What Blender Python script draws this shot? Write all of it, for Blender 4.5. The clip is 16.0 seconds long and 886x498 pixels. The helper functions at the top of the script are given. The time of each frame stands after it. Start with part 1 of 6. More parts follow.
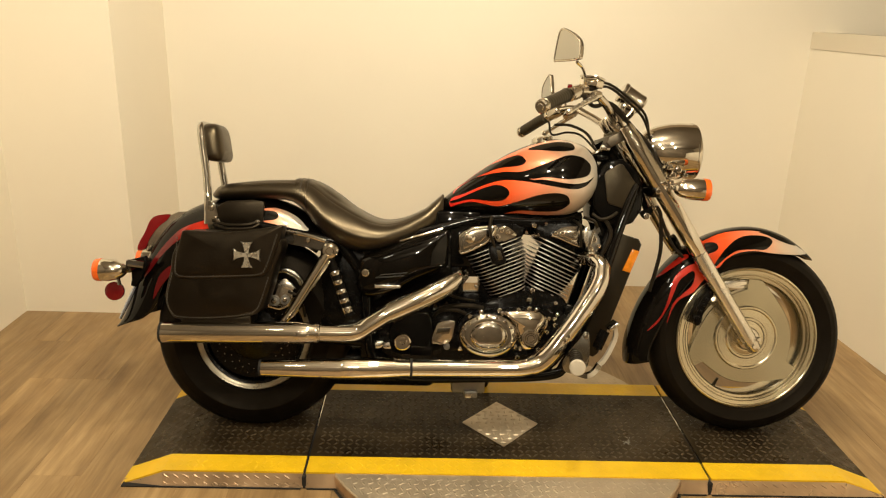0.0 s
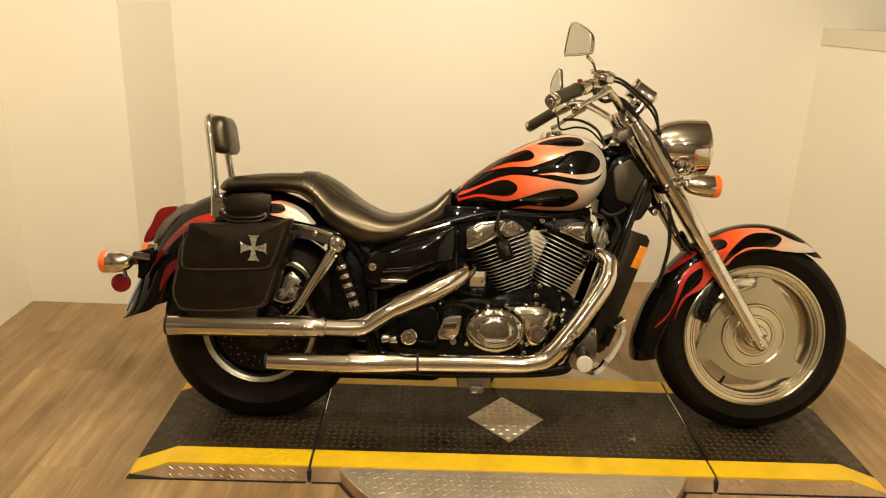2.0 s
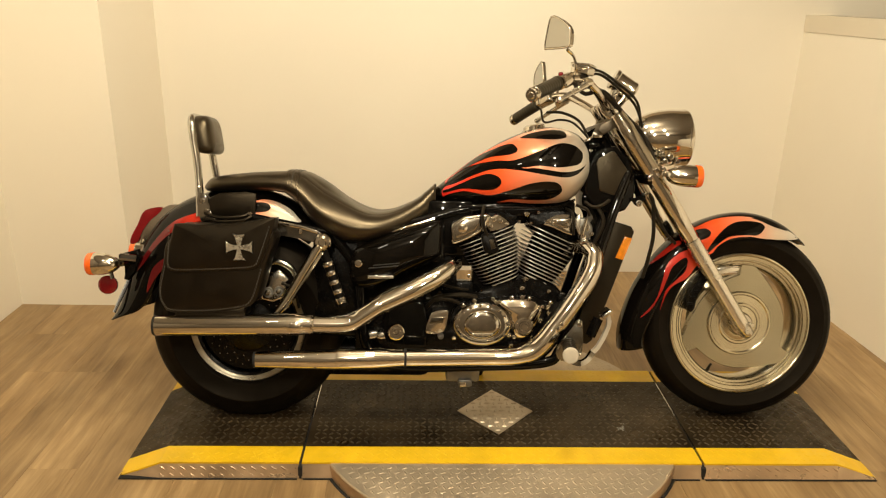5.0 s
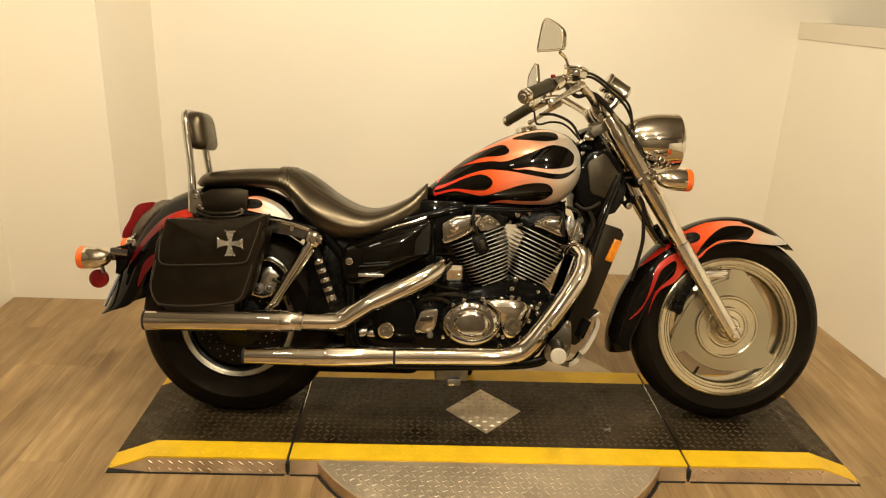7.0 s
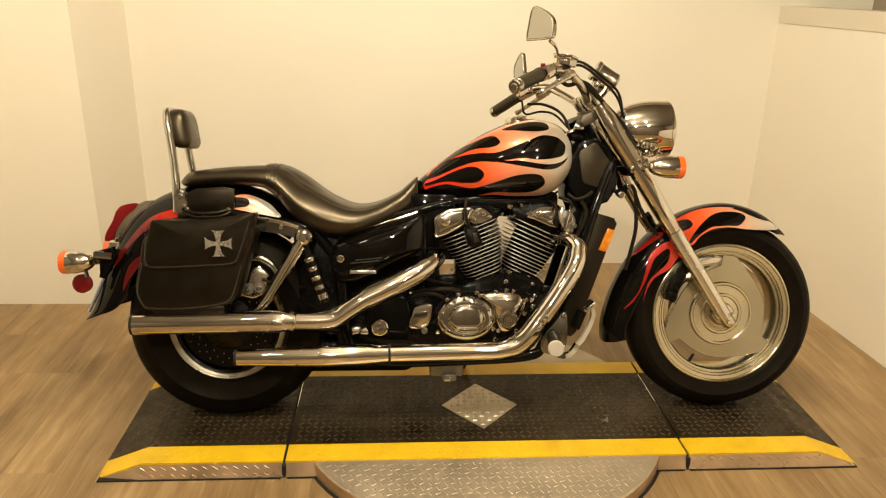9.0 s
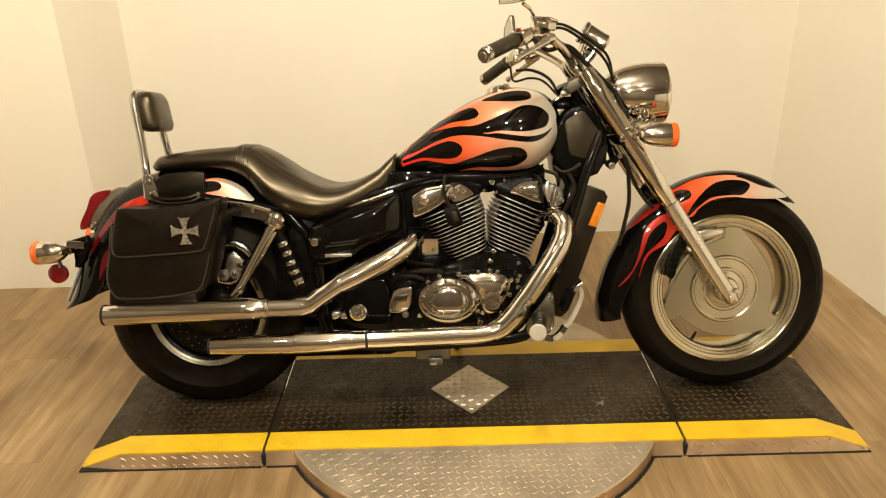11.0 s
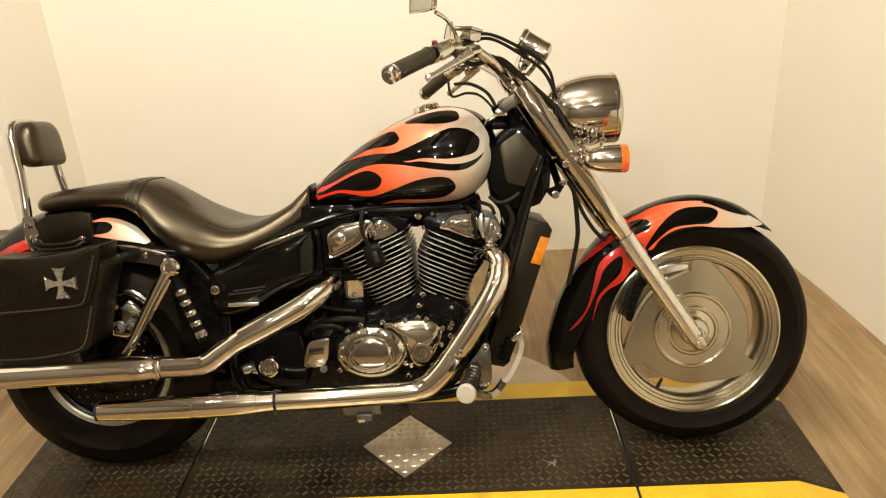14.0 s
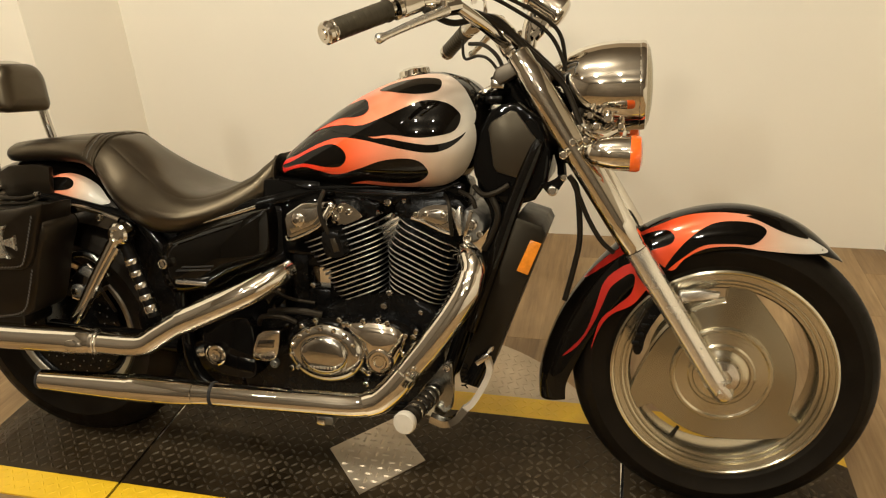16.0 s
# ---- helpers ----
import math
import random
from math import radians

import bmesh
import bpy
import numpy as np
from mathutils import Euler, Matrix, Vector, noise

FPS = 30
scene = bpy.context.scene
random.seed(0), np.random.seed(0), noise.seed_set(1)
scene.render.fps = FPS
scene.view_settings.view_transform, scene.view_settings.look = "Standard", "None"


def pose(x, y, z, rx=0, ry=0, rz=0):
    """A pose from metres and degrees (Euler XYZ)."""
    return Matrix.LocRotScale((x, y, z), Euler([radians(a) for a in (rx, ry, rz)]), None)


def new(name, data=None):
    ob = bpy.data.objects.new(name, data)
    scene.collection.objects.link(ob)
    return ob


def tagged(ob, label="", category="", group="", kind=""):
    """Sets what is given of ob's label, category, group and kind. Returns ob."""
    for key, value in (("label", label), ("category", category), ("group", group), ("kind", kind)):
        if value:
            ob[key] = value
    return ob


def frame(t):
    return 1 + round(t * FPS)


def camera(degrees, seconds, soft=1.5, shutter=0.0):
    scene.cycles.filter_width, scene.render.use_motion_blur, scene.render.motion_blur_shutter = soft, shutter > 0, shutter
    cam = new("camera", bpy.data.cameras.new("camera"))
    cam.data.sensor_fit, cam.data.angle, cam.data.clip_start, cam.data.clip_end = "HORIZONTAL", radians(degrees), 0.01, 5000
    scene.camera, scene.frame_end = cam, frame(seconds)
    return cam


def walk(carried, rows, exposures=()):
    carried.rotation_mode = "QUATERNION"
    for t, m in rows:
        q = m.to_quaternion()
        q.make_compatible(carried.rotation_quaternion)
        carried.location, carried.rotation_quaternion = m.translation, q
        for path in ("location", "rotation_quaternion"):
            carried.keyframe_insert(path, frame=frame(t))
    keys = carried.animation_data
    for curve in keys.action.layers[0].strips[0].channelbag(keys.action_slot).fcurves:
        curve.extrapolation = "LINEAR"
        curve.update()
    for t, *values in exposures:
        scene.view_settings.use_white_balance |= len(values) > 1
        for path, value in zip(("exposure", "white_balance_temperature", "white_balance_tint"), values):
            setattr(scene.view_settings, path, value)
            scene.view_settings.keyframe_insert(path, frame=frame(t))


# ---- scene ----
cam = camera(61.90, 16.0, soft=1.2)
# seconds, place in metres, turn in degrees
ROWS = [
    (0.0, -0.2702, -2.2613, 1.3796, 71.809, -1.798, -0.956),
    (0.5, -0.2629, -2.2624, 1.3788, 71.970, -1.695, -0.707),
    (1.0, -0.2669, -2.2597, 1.3862, 71.917, -1.706, -0.534),
    (1.5, -0.2760, -2.2513, 1.3911, 71.792, -1.910, -0.591),
    (2.0, -0.2811, -2.2498, 1.3813, 71.242, -2.202, -0.517),
    (2.5, -0.2782, -2.2520, 1.3753, 70.170, -1.976, -0.596),
    (3.0, -0.2656, -2.2528, 1.3759, 70.027, -1.727, -0.907),
    (3.5, -0.2574, -2.2516, 1.3704, 70.140, -1.472, -0.935),
    (4.0, -0.2708, -2.2448, 1.3840, 70.495, -1.702, -1.203),
    (4.5, -0.2634, -2.2508, 1.3923, 70.650, -1.094, -1.347),
    (7.0, -0.2363, -2.2710, 1.3931, 70.751, -2.155, -1.280),
    (7.5, -0.2450, -2.2679, 1.3932, 70.639, -2.136, -1.541),
    (8.0, -0.2367, -2.2619, 1.3873, 70.338, -1.478, -1.785),
    (8.5, -0.2567, -2.2527, 1.3935, 70.141, -1.711, -2.309),
    (9.0, -0.2799, -2.2354, 1.3869, 70.199, -1.224, -3.423),
    (11.5, 0.0036, -2.0868, 1.4036, 66.869, 2.574, 0.645),
    (12.0, 0.0416, -2.0486, 1.4011, 66.932, 3.173, 1.333),
    (12.5, 0.0242, -2.0039, 1.4111, 66.840, 2.093, 0.955),
    (13.0, 0.0179, -1.9228, 1.3966, 66.589, 1.562, -0.790),
    (13.5, 0.0401, -1.8656, 1.3979, 66.450, 2.650, -1.972),
    (14.0, 0.1931, -1.8176, 1.4019, 66.803, 3.182, 0.527),
    (14.5, 0.3623, -1.7551, 1.4000, 65.290, 2.712, 5.536),
    (15.0, 0.4385, -1.6864, 1.3718, 64.124, 4.299, 6.496),
    (15.5, 0.5097, -1.5606, 1.3718, 63.567, 3.072, 10.008),
    (16.0, 0.5613, -1.4470, 1.3556, 63.439, 2.970, 13.134),
]
walk(cam, [(t, pose(*r)) for t, *r in ROWS], exposures=[(0.0, -0.08, 6470, 10), (8.8, -0.01, 6470, 10), (11.5, 0.11, 5960, 10), (13.0, 0.17, 5780, 10), (14.0, 0.19, 5660, 10), (14.8, 0.15, 5700, 10), (15.5, 0.12, 5720, 10), (16.0, -0.09, 5760, 10)])

# ---------------------------------------------------------------- light
world = bpy.data.worlds.new("room_air")
scene.world = world
world.use_nodes = True
world.node_tree.nodes["Background"].inputs[0].default_value = (1.0, 0.78, 0.5, 1)
world.node_tree.nodes["Background"].inputs[1].default_value = 0.01
WARM = (1.0, 0.89, 0.675)


def ceiling_lamp_light(x, y, z, watts, size):
    data = bpy.data.lights.new("lamp_light", "POINT")
    data.energy, data.color, data.shadow_soft_size = watts, WARM, size
    ob = new("lamp_light", data)
    ob.location = (x, y, z)
    return tagged(ob, "warm white lamp hanging under the ceiling", "lamp", "ceiling lamps", "structure")


for lx, ly, lz, watts, size in ((-1.15, -1.50, 2.45, 7, 0.055), (-0.38, -1.50, 2.45, 65, 0.055), (0.46, -1.50, 2.45, 30, 0.055),
                                (0.05, -0.50, 2.50, 58, 0.055), (-0.42, -0.35, 2.50, 43, 0.055), (-0.60, -3.10, 2.45, 84, 0.055), (0.70, -2.90, 2.45, 46, 0.055)):
    ceiling_lamp_light(lx, ly, lz, watts, size)
scene.view_settings.exposure = 0.0

# ---------------------------------------------------------------- materials
def material(name, colour, rough=0.5, metal=0.0, coat=0.0, vary=0.0, scale=6.0, bump=0.0, bump_scale=60.0,
             rough_vary=0.0, coat_ior=1.5, second=None, spec=0.5, stretch=(1, 1, 1), random_vary=0.0, coords="Object", tint=None):
    """A surface with colour variation at one scale, gloss variation and fine relief at another."""
    m = bpy.data.materials.new(name)
    m.use_nodes = True
    nt = m.node_tree
    b = nt.nodes["Principled BSDF"]
    b.inputs["Roughness"].default_value = rough
    b.inputs["Metallic"].default_value = metal
    b.inputs["Coat Weight"].default_value = coat
    b.inputs["Coat Roughness"].default_value = 0.03
    b.inputs["Coat IOR"].default_value = coat_ior
    b.inputs["Specular IOR Level"].default_value = spec
    b.inputs["Base Color"].default_value = (*colour, 1)
    if tint:
        b.inputs["Specular Tint"].default_value = (*tint, 1)
    tc = nt.nodes.new("ShaderNodeTexCoord")
    mp = nt.nodes.new("ShaderNodeMapping")
    mp.inputs["Scale"].default_value = stretch
    nt.links.new(tc.outputs[coords], mp.inputs["Vector"])
    if vary or second:
        n = nt.nodes.new("ShaderNodeTexNoise")
        n.inputs["Scale"].default_value = scale
        n.inputs["Detail"].default_value = 5
        nt.links.new(mp.outputs[0], n.inputs["Vector"])
        mix = nt.nodes.new("ShaderNodeMix")
        mix.data_type = "RGBA"
        lo = second or tuple(c * (1 - vary) for c in colour)
        hi = colour if second else tuple(min(1, c * (1 + vary)) for c in colour)
        mix.inputs[6].default_value, mix.inputs[7].default_value = (*lo, 1), (*hi, 1)
        ramp = nt.nodes.new("ShaderNodeMapRange")
        ramp.inputs[1].default_value, ramp.inputs[2].default_value = 0.3, 0.7
        nt.links.new(n.outputs[0], ramp.inputs[0])
        nt.links.new(ramp.outputs[0], mix.inputs[0])
        out = mix.outputs[2]
        if random_vary:
            info = nt.nodes.new("ShaderNodeObjectInfo")
            hsv = nt.nodes.new("ShaderNodeHueSaturation")
            rr = nt.nodes.new("ShaderNodeMapRange")
            rr.inputs[3].default_value, rr.inputs[4].default_value = 1 - random_vary, 1 + random_vary
            nt.links.new(info.outputs["Random"], rr.inputs[0])
            nt.links.new(rr.outputs[0], hsv.inputs["Value"])
            nt.links.new(out, hsv.inputs["Color"])
            out = hsv.outputs[0]
        nt.links.new(out, b.inputs["Base Color"])
    if rough_vary:
        n2 = nt.nodes.new("ShaderNodeTexNoise")
        n2.inputs["Scale"].default_value = scale * 2.3
        n2.inputs["Detail"].default_value = 6
        nt.links.new(mp.outputs[0], n2.inputs["Vector"])
        rg = nt.nodes.new("ShaderNodeMapRange")
        rg.inputs[1].default_value, rg.inputs[2].default_value = 0.3, 0.7
        rg.inputs[3].default_value, rg.inputs[4].default_value = max(0.01, rough - rough_vary), rough + rough_vary
        nt.links.new(n2.outputs[0], rg.inputs[0])
        nt.links.new(rg.outputs[0], b.inputs["Roughness"])
    if bump:
        n3 = nt.nodes.new("ShaderNodeTexNoise")
        n3.inputs["Scale"].default_value = bump_scale
        n3.inputs["Detail"].default_value = 4
        nt.links.new(mp.outputs[0], n3.inputs["Vector"])
        bp = nt.nodes.new("ShaderNodeBump")
        bp.inputs["Strength"].default_value = bump
        bp.inputs["Distance"].default_value = 0.002
        nt.links.new(n3.outputs[0], bp.inputs["Height"])
        nt.links.new(bp.outputs[0], b.inputs["Normal"])
    return m


def turned(m):
    """Lathe-turned metal: the gloss is drawn out round the wheel's axle."""
    nt = m.node_tree
    tg = nt.nodes.new("ShaderNodeTangent")
    tg.direction_type, tg.axis = "RADIAL", "Y"
    b = nt.nodes["Principled BSDF"]
    b.inputs["Anisotropic"].default_value = 0.85
    b.inputs["Anisotropic Rotation"].default_value = 0.25
    nt.links.new(tg.outputs[0], b.inputs["Tangent"])
    return m


WHEEL_ALU = turned(material("turned_aluminium", (0.61, 0.555, 0.42), 0.22, 0.98, scale=20, vary=0.02))
WALL = material("wall_paint", (0.86, 0.80, 0.675), 0.6, vary=0.02, scale=1.3, bump=0.08, bump_scale=160)
# unseen walls: the showroom's dimness is put into this dark colour
WALL_DIM = material("unseen_showroom_wall", (0.135, 0.107, 0.074), 0.7, vary=0.2, scale=1.6)
# tan lowered to carry the shade above the wall cap
WALL_UPPER = material("tan_wall_with_shade", (0.32, 0.26, 0.175), 0.7, vary=0.05, scale=1.2)
# brown of an unseen added wall band; tones down reflections in the chrome
WALL_BROWN = material("unseen_brown_wall", (0.30, 0.225, 0.14), 0.7, vary=0.1, scale=1.4)
# unseen ceiling, kept dark to hold down bounce light and reflections
CEIL = material("unseen_dark_ceiling", (0.20, 0.172, 0.136), 0.8, vary=0.08, scale=1.5)
TRIM = material("white_trim", (0.70, 0.635, 0.51), 0.45, vary=0.02, scale=3)
CHROME = material("chrome", (0.66, 0.62, 0.55), 0.045, 1.0, rough_vary=0.02, scale=9)
CHROME_WORN = material("worn_chrome", (0.64, 0.60, 0.535), 0.16, 1.0, rough_vary=0.06, scale=22, vary=0.08)
ALU = material("brushed_aluminium", (0.72, 0.68, 0.60), 0.26, 0.94, rough_vary=0.03, scale=12, vary=0.03)
ALU_DARK = material("grey_cast_metal", (0.22, 0.21, 0.19), 0.42, 0.8, rough_vary=0.1, scale=25, vary=0.15, bump=0.2, bump_scale=220)
DISC = turned(material("brake_disc_steel", (0.44, 0.40, 0.295), 0.22, 0.98, scale=10, vary=0.02))
PAINT = material("black_gloss_paint", (0.0030, 0.0023, 0.0016), 0.3, coat=1.0, rough_vary=0.04, scale=5, spec=0.0, coat_ior=1.34)
FRAME_BLACK = material("black_frame_paint", (0.003, 0.0027, 0.0024), 0.28, coat=0.5, rough_vary=0.08, scale=18, spec=0.0, coat_ior=1.42)
ENGINE_BLACK = material("black_engine_enamel", (0.0034, 0.003, 0.0026), 0.24, rough_vary=0.08, scale=22, bump=0.12, bump_scale=240, spec=0.16)
LEATHER = material("black_leather", (0.0042, 0.0031, 0.0020), 0.36, rough_vary=0.08, scale=14, vary=0.35, bump=0.16, bump_scale=190, spec=0.36, tint=(1.0, 0.80, 0.55))
SEAT = material("black_seat_vinyl", (0.0070, 0.0052, 0.0034), 0.335, rough_vary=0.03, scale=9, vary=0.15, bump=0.03, bump_scale=420, spec=1.0, tint=(1.0, 0.80, 0.52))
STITCH = material("grey_lacing", (0.058, 0.050, 0.038), 0.7, vary=0.3, scale=90)
RUBBER = material("tyre_rubber", (0.0052, 0.0040, 0.0029), 0.48, rough_vary=0.1, scale=16, vary=0.3, bump=0.12, bump_scale=150, spec=0.11, tint=(1.0, 0.85, 0.65))
GRIP = material("worn_grip_rubber", (0.030, 0.025, 0.016), 0.42, vary=0.2, scale=40, bump=0.1, bump_scale=260, spec=0.35, tint=(1.0, 0.85, 0.62))
SOFT_RUBBER = material("grip_rubber", (0.009, 0.0072, 0.0052), 0.5, vary=0.2, scale=40, bump=0.2, bump_scale=260, spec=0.2, tint=(1.0, 0.82, 0.58))
PLASTIC = material("black_plastic", (0.005, 0.0042, 0.0034), 0.30, rough_vary=0.08, scale=20, vary=0.1, spec=0.10)
AMBER = material("amber_lens", (0.90, 0.14, 0.012), 0.16, coat=0.8, vary=0.1, scale=60)
AMBER_PLATE = material("amber_reflector", (0.62, 0.20, 0.008), 0.2, coat=0.7, vary=0.2, scale=90)
RED = material("red_lens", (0.17, 0.004, 0.006), 0.2, coat=1.0, vary=0.1, scale=40, spec=0.1)
WHITE_RUBBER = material("white_end_cap", (0.52, 0.47, 0.38), 0.5, vary=0.05, scale=40)
PEWTER = material("pewter", (0.62, 0.57, 0.47), 0.3, 0.9, rough_vary=0.1, scale=60, vary=0.15, bump=0.3, bump_scale=120)
DARK_TEXT = material("dark_grey_lettering", (0.02, 0.019, 0.018), 0.35)
TREAD_BLACK = material("black_tread_plate", (0.029, 0.0198, 0.0102), 0.36, vary=0.55, scale=6, rough_vary=0.16, bump=0.12, bump_scale=200, spec=0.15, tint=(1.0, 0.76, 0.46))
# worn lugs, coloured lighter than the plate as if catching the light
TREAD_LUG = material("worn_lit_tread_lug", (0.046, 0.033, 0.019), 0.44, vary=0.5, scale=8, rough_vary=0.1, spec=0.4, tint=(1.0, 0.88, 0.64))
YELLOW = material("yellow_safety_paint", (0.80, 0.505, 0.010), 0.42, vary=0.10, scale=9, rough_vary=0.1, bump=0.12, bump_scale=130)
PLATE = material("bare_tread_plate", (0.53, 0.44, 0.32), 0.42, 0.62, vary=0.16, scale=7, rough_vary=0.12, bump=0.15, bump_scale=160)
PLATE_DULL = material("dull_steel_edge", (0.52, 0.37, 0.23), 0.36, 0.55, vary=0.25, scale=8, rough_vary=0.12)
SCUFF = material("dried_pale_paint", (0.20, 0.19, 0.16), 0.6, vary=0.4, scale=120)
GAP = material("dark_gap", (0.012, 0.011, 0.010), 0.9)

CHROME_DARK = material("dark_polished_metal", (0.20, 0.19, 0.175), 0.12, 1.0, rough_vary=0.05, scale=20)
FIN_EDGE = material("polished_fin_edge", (0.66, 0.63, 0.575), 0.33, 0.95, rough_vary=0.05, scale=40)
WHITE_METAL = material("pale_worn_metal", (0.66, 0.60, 0.50), 0.35, 0.5, vary=0.1, scale=30, rough_vary=0.08)
ALU_POL = material("polished_aluminium", (0.46, 0.43, 0.375), 0.16, 0.97, rough_vary=0.06, scale=30, vary=0.05)
STEEL_MID = material("grey_polished_steel", (0.30, 0.29, 0.255), 0.2, 1.0, rough_vary=0.06, scale=30, vary=0.1)
COVER = material("engine_cover_chrome", (0.50, 0.48, 0.44), 0.07, 1.0, rough_vary=0.03, scale=16)
NECK_PANEL = material("satin_black_panel", (0.018, 0.0135, 0.0085), 0.36, rough_vary=0.05, scale=15, vary=0.1, spec=0.5, tint=(1.0, 0.85, 0.6))
SHROUD = material("satin_radiator_plastic", (0.0105, 0.0082, 0.0055), 0.4, rough_vary=0.05, scale=15, vary=0.15, spec=0.22, tint=(1.0, 0.85, 0.6))
FENDER_EDGE = material("cool_fender_chrome", (0.40, 0.46, 0.57), 0.22, 0.9, rough_vary=0.05, scale=20)
MIRROR = material("mirror_glass", (0.56, 0.56, 0.54), 0.02, 1.0)


CLAMP = material("satin_clamp_alloy", (0.12, 0.100, 0.074), 0.40, 0.92, rough_vary=0.05, scale=20)


def flame_material(name, x0, x1, x2, axis=0, tip=(0.56, 0.012, 0.010), mid=(0.78, 0.036, 0.010)):
    """Flame paint: red at the licks, orange, then pale silver at the leading edge; darker tip and mid add shade."""
    m = material(name, (0.8, 0.1, 0.05), 0.3, coat=1.0)
    nt = m.node_tree
    b = nt.nodes["Principled BSDF"]
    tc = nt.nodes.new("ShaderNodeTexCoord")
    sep = nt.nodes.new("ShaderNodeSeparateXYZ")
    nt.links.new(tc.outputs["Object"], sep.inputs[0])
    rng = nt.nodes.new("ShaderNodeMapRange")
    rng.inputs[1].default_value, rng.inputs[2].default_value = x0, x2
    nt.links.new(sep.outputs[axis], rng.inputs[0])
    nz = nt.nodes.new("ShaderNodeTexNoise")
    nz.inputs["Scale"].default_value = 900
    mul = nt.nodes.new("ShaderNodeMath")
    mul.operation = "MULTIPLY_ADD"
    mul.inputs[1].default_value = 0.06
    nt.links.new(tc.outputs["Object"], nz.inputs["Vector"])
    nt.links.new(nz.outputs[0], mul.inputs[0])
    nt.links.new(rng.outputs[0], mul.inputs[2])
    cr = nt.nodes.new("ShaderNodeValToRGB")
    nt.links.new(mul.outputs[0], cr.inputs[0])
    e = cr.color_ramp.elements
    k = (x1 - x0) / (x2 - x0)
    e[0].position, e[0].color = 0.0, (*tip, 1)
    e[1].position, e[1].color = 1.0, (0.52, 0.485, 0.41, 1)
    for p, c in ((k * 0.5, (*mid, 1)), (k, (0.90, 0.105, 0.020, 1)), (k + (1 - k) * 0.48, (0.74, 0.32, 0.18, 1)), (k + (1 - k) * 0.75, (0.60, 0.46, 0.34, 1))):
        q = e.new(p)
        q.color = c
    nt.links.new(cr.outputs[0], b.inputs["Base Color"])
    b.inputs["Metallic"].default_value = 0.15
    b.inputs["Specular IOR Level"].default_value = 0.1
    return m


def wood():
    m = material("oak_vinyl_plank", (0.36, 0.235, 0.125), 0.42, rough_vary=0.08, scale=5)
    nt = m.node_tree
    b = nt.nodes["Principled BSDF"]
    tc = nt.nodes.new("ShaderNodeTexCoord")
    info = nt.nodes.new("ShaderNodeObjectInfo")
    off = nt.nodes.new("ShaderNodeVectorMath")
    off.operation = "MULTIPLY_ADD"
    off.inputs[1].default_value = (1, 1, 1)
    nt.links.new(tc.outputs["Object"], off.inputs[0])
    sc = nt.nodes.new("ShaderNodeVectorMath")
    sc.operation = "SCALE"
    sc.inputs[0].default_value = (7.3, 3.1, 5.7)
    nt.links.new(info.outputs["Random"], sc.inputs["Scale"])
    nt.links.new(sc.outputs[0], off.inputs[2])
    mp = nt.nodes.new("ShaderNodeMapping")
    mp.inputs["Scale"].default_value = (1, 0.075, 1)
    nt.links.new(off.outputs[0], mp.inputs["Vector"])
    n1 = nt.nodes.new("ShaderNodeTexNoise")
    n1.inputs["Scale"].default_value, n1.inputs["Detail"].default_value, n1.inputs["Distortion"].default_value = 22, 6, 0.6
    n2 = nt.nodes.new("ShaderNodeTexNoise")
    n2.inputs["Scale"].default_value, n2.inputs["Detail"].default_value = 130, 4
    mp3 = nt.nodes.new("ShaderNodeMapping")
    mp3.inputs["Scale"].default_value = (1, 0.35, 1)
    nt.links.new(off.outputs[0], mp3.inputs["Vector"])
    n3 = nt.nodes.new("ShaderNodeTexNoise")
    n3.inputs["Scale"].default_value, n3.inputs["Detail"].default_value = 7, 4
    for n, src in ((n1, mp), (n2, mp), (n3, mp3)):
        nt.links.new(src.outputs[0], n.inputs["Vector"])
    add = nt.nodes.new("ShaderNodeMath")
    add.operation = "MULTIPLY_ADD"
    add.inputs[1].default_value = 0.45
    nt.links.new(n2.outputs[0], add.inputs[0])
    nt.links.new(n1.outputs[0], add.inputs[2])
    add2 = nt.nodes.new("ShaderNodeMath")
    add2.operation = "MULTIPLY_ADD"
    add2.inputs[1].default_value = 0.7
    nt.links.new(n3.outputs[0], add2.inputs[0])
    nt.links.new(add.outputs[0], add2.inputs[2])
    cr = nt.nodes.new("ShaderNodeValToRGB")
    rg = nt.nodes.new("ShaderNodeMapRange")
    rg.inputs[1].default_value, rg.inputs[2].default_value = 0.72, 1.42
    nt.links.new(add2.outputs[0], rg.inputs[0])
    nt.links.new(rg.outputs[0], cr.inputs[0])
    e = cr.color_ramp.elements
    e[0].position, e[0].color = 0.0, (0.185, 0.112, 0.047, 1)
    e[1].position, e[1].color = 0.95, (0.45, 0.310, 0.152, 1)
    q = e.new(0.5)
    q.color = (0.31, 0.200, 0.090, 1)
    hsv = nt.nodes.new("ShaderNodeHueSaturation")
    rr = nt.nodes.new("ShaderNodeMapRange")
    rr.inputs[3].default_value, rr.inputs[4].default_value = 0.88, 1.11
    nt.links.new(info.outputs["Random"], rr.inputs[0])
    nt.links.new(rr.outputs[0], hsv.inputs["Value"])
    nt.links.new(cr.outputs[0], hsv.inputs["Color"])
    nt.links.new(hsv.outputs[0], b.inputs["Base Color"])
    bp = nt.nodes.new("ShaderNodeBump")
    bp.inputs["Strength"].default_value, bp.inputs["Distance"].default_value = 0.25, 0.001
    nt.links.new(add.outputs[0], bp.inputs["Height"])
    nt.links.new(bp.outputs[0], b.inputs["Normal"])
    return m


WOOD = wood()

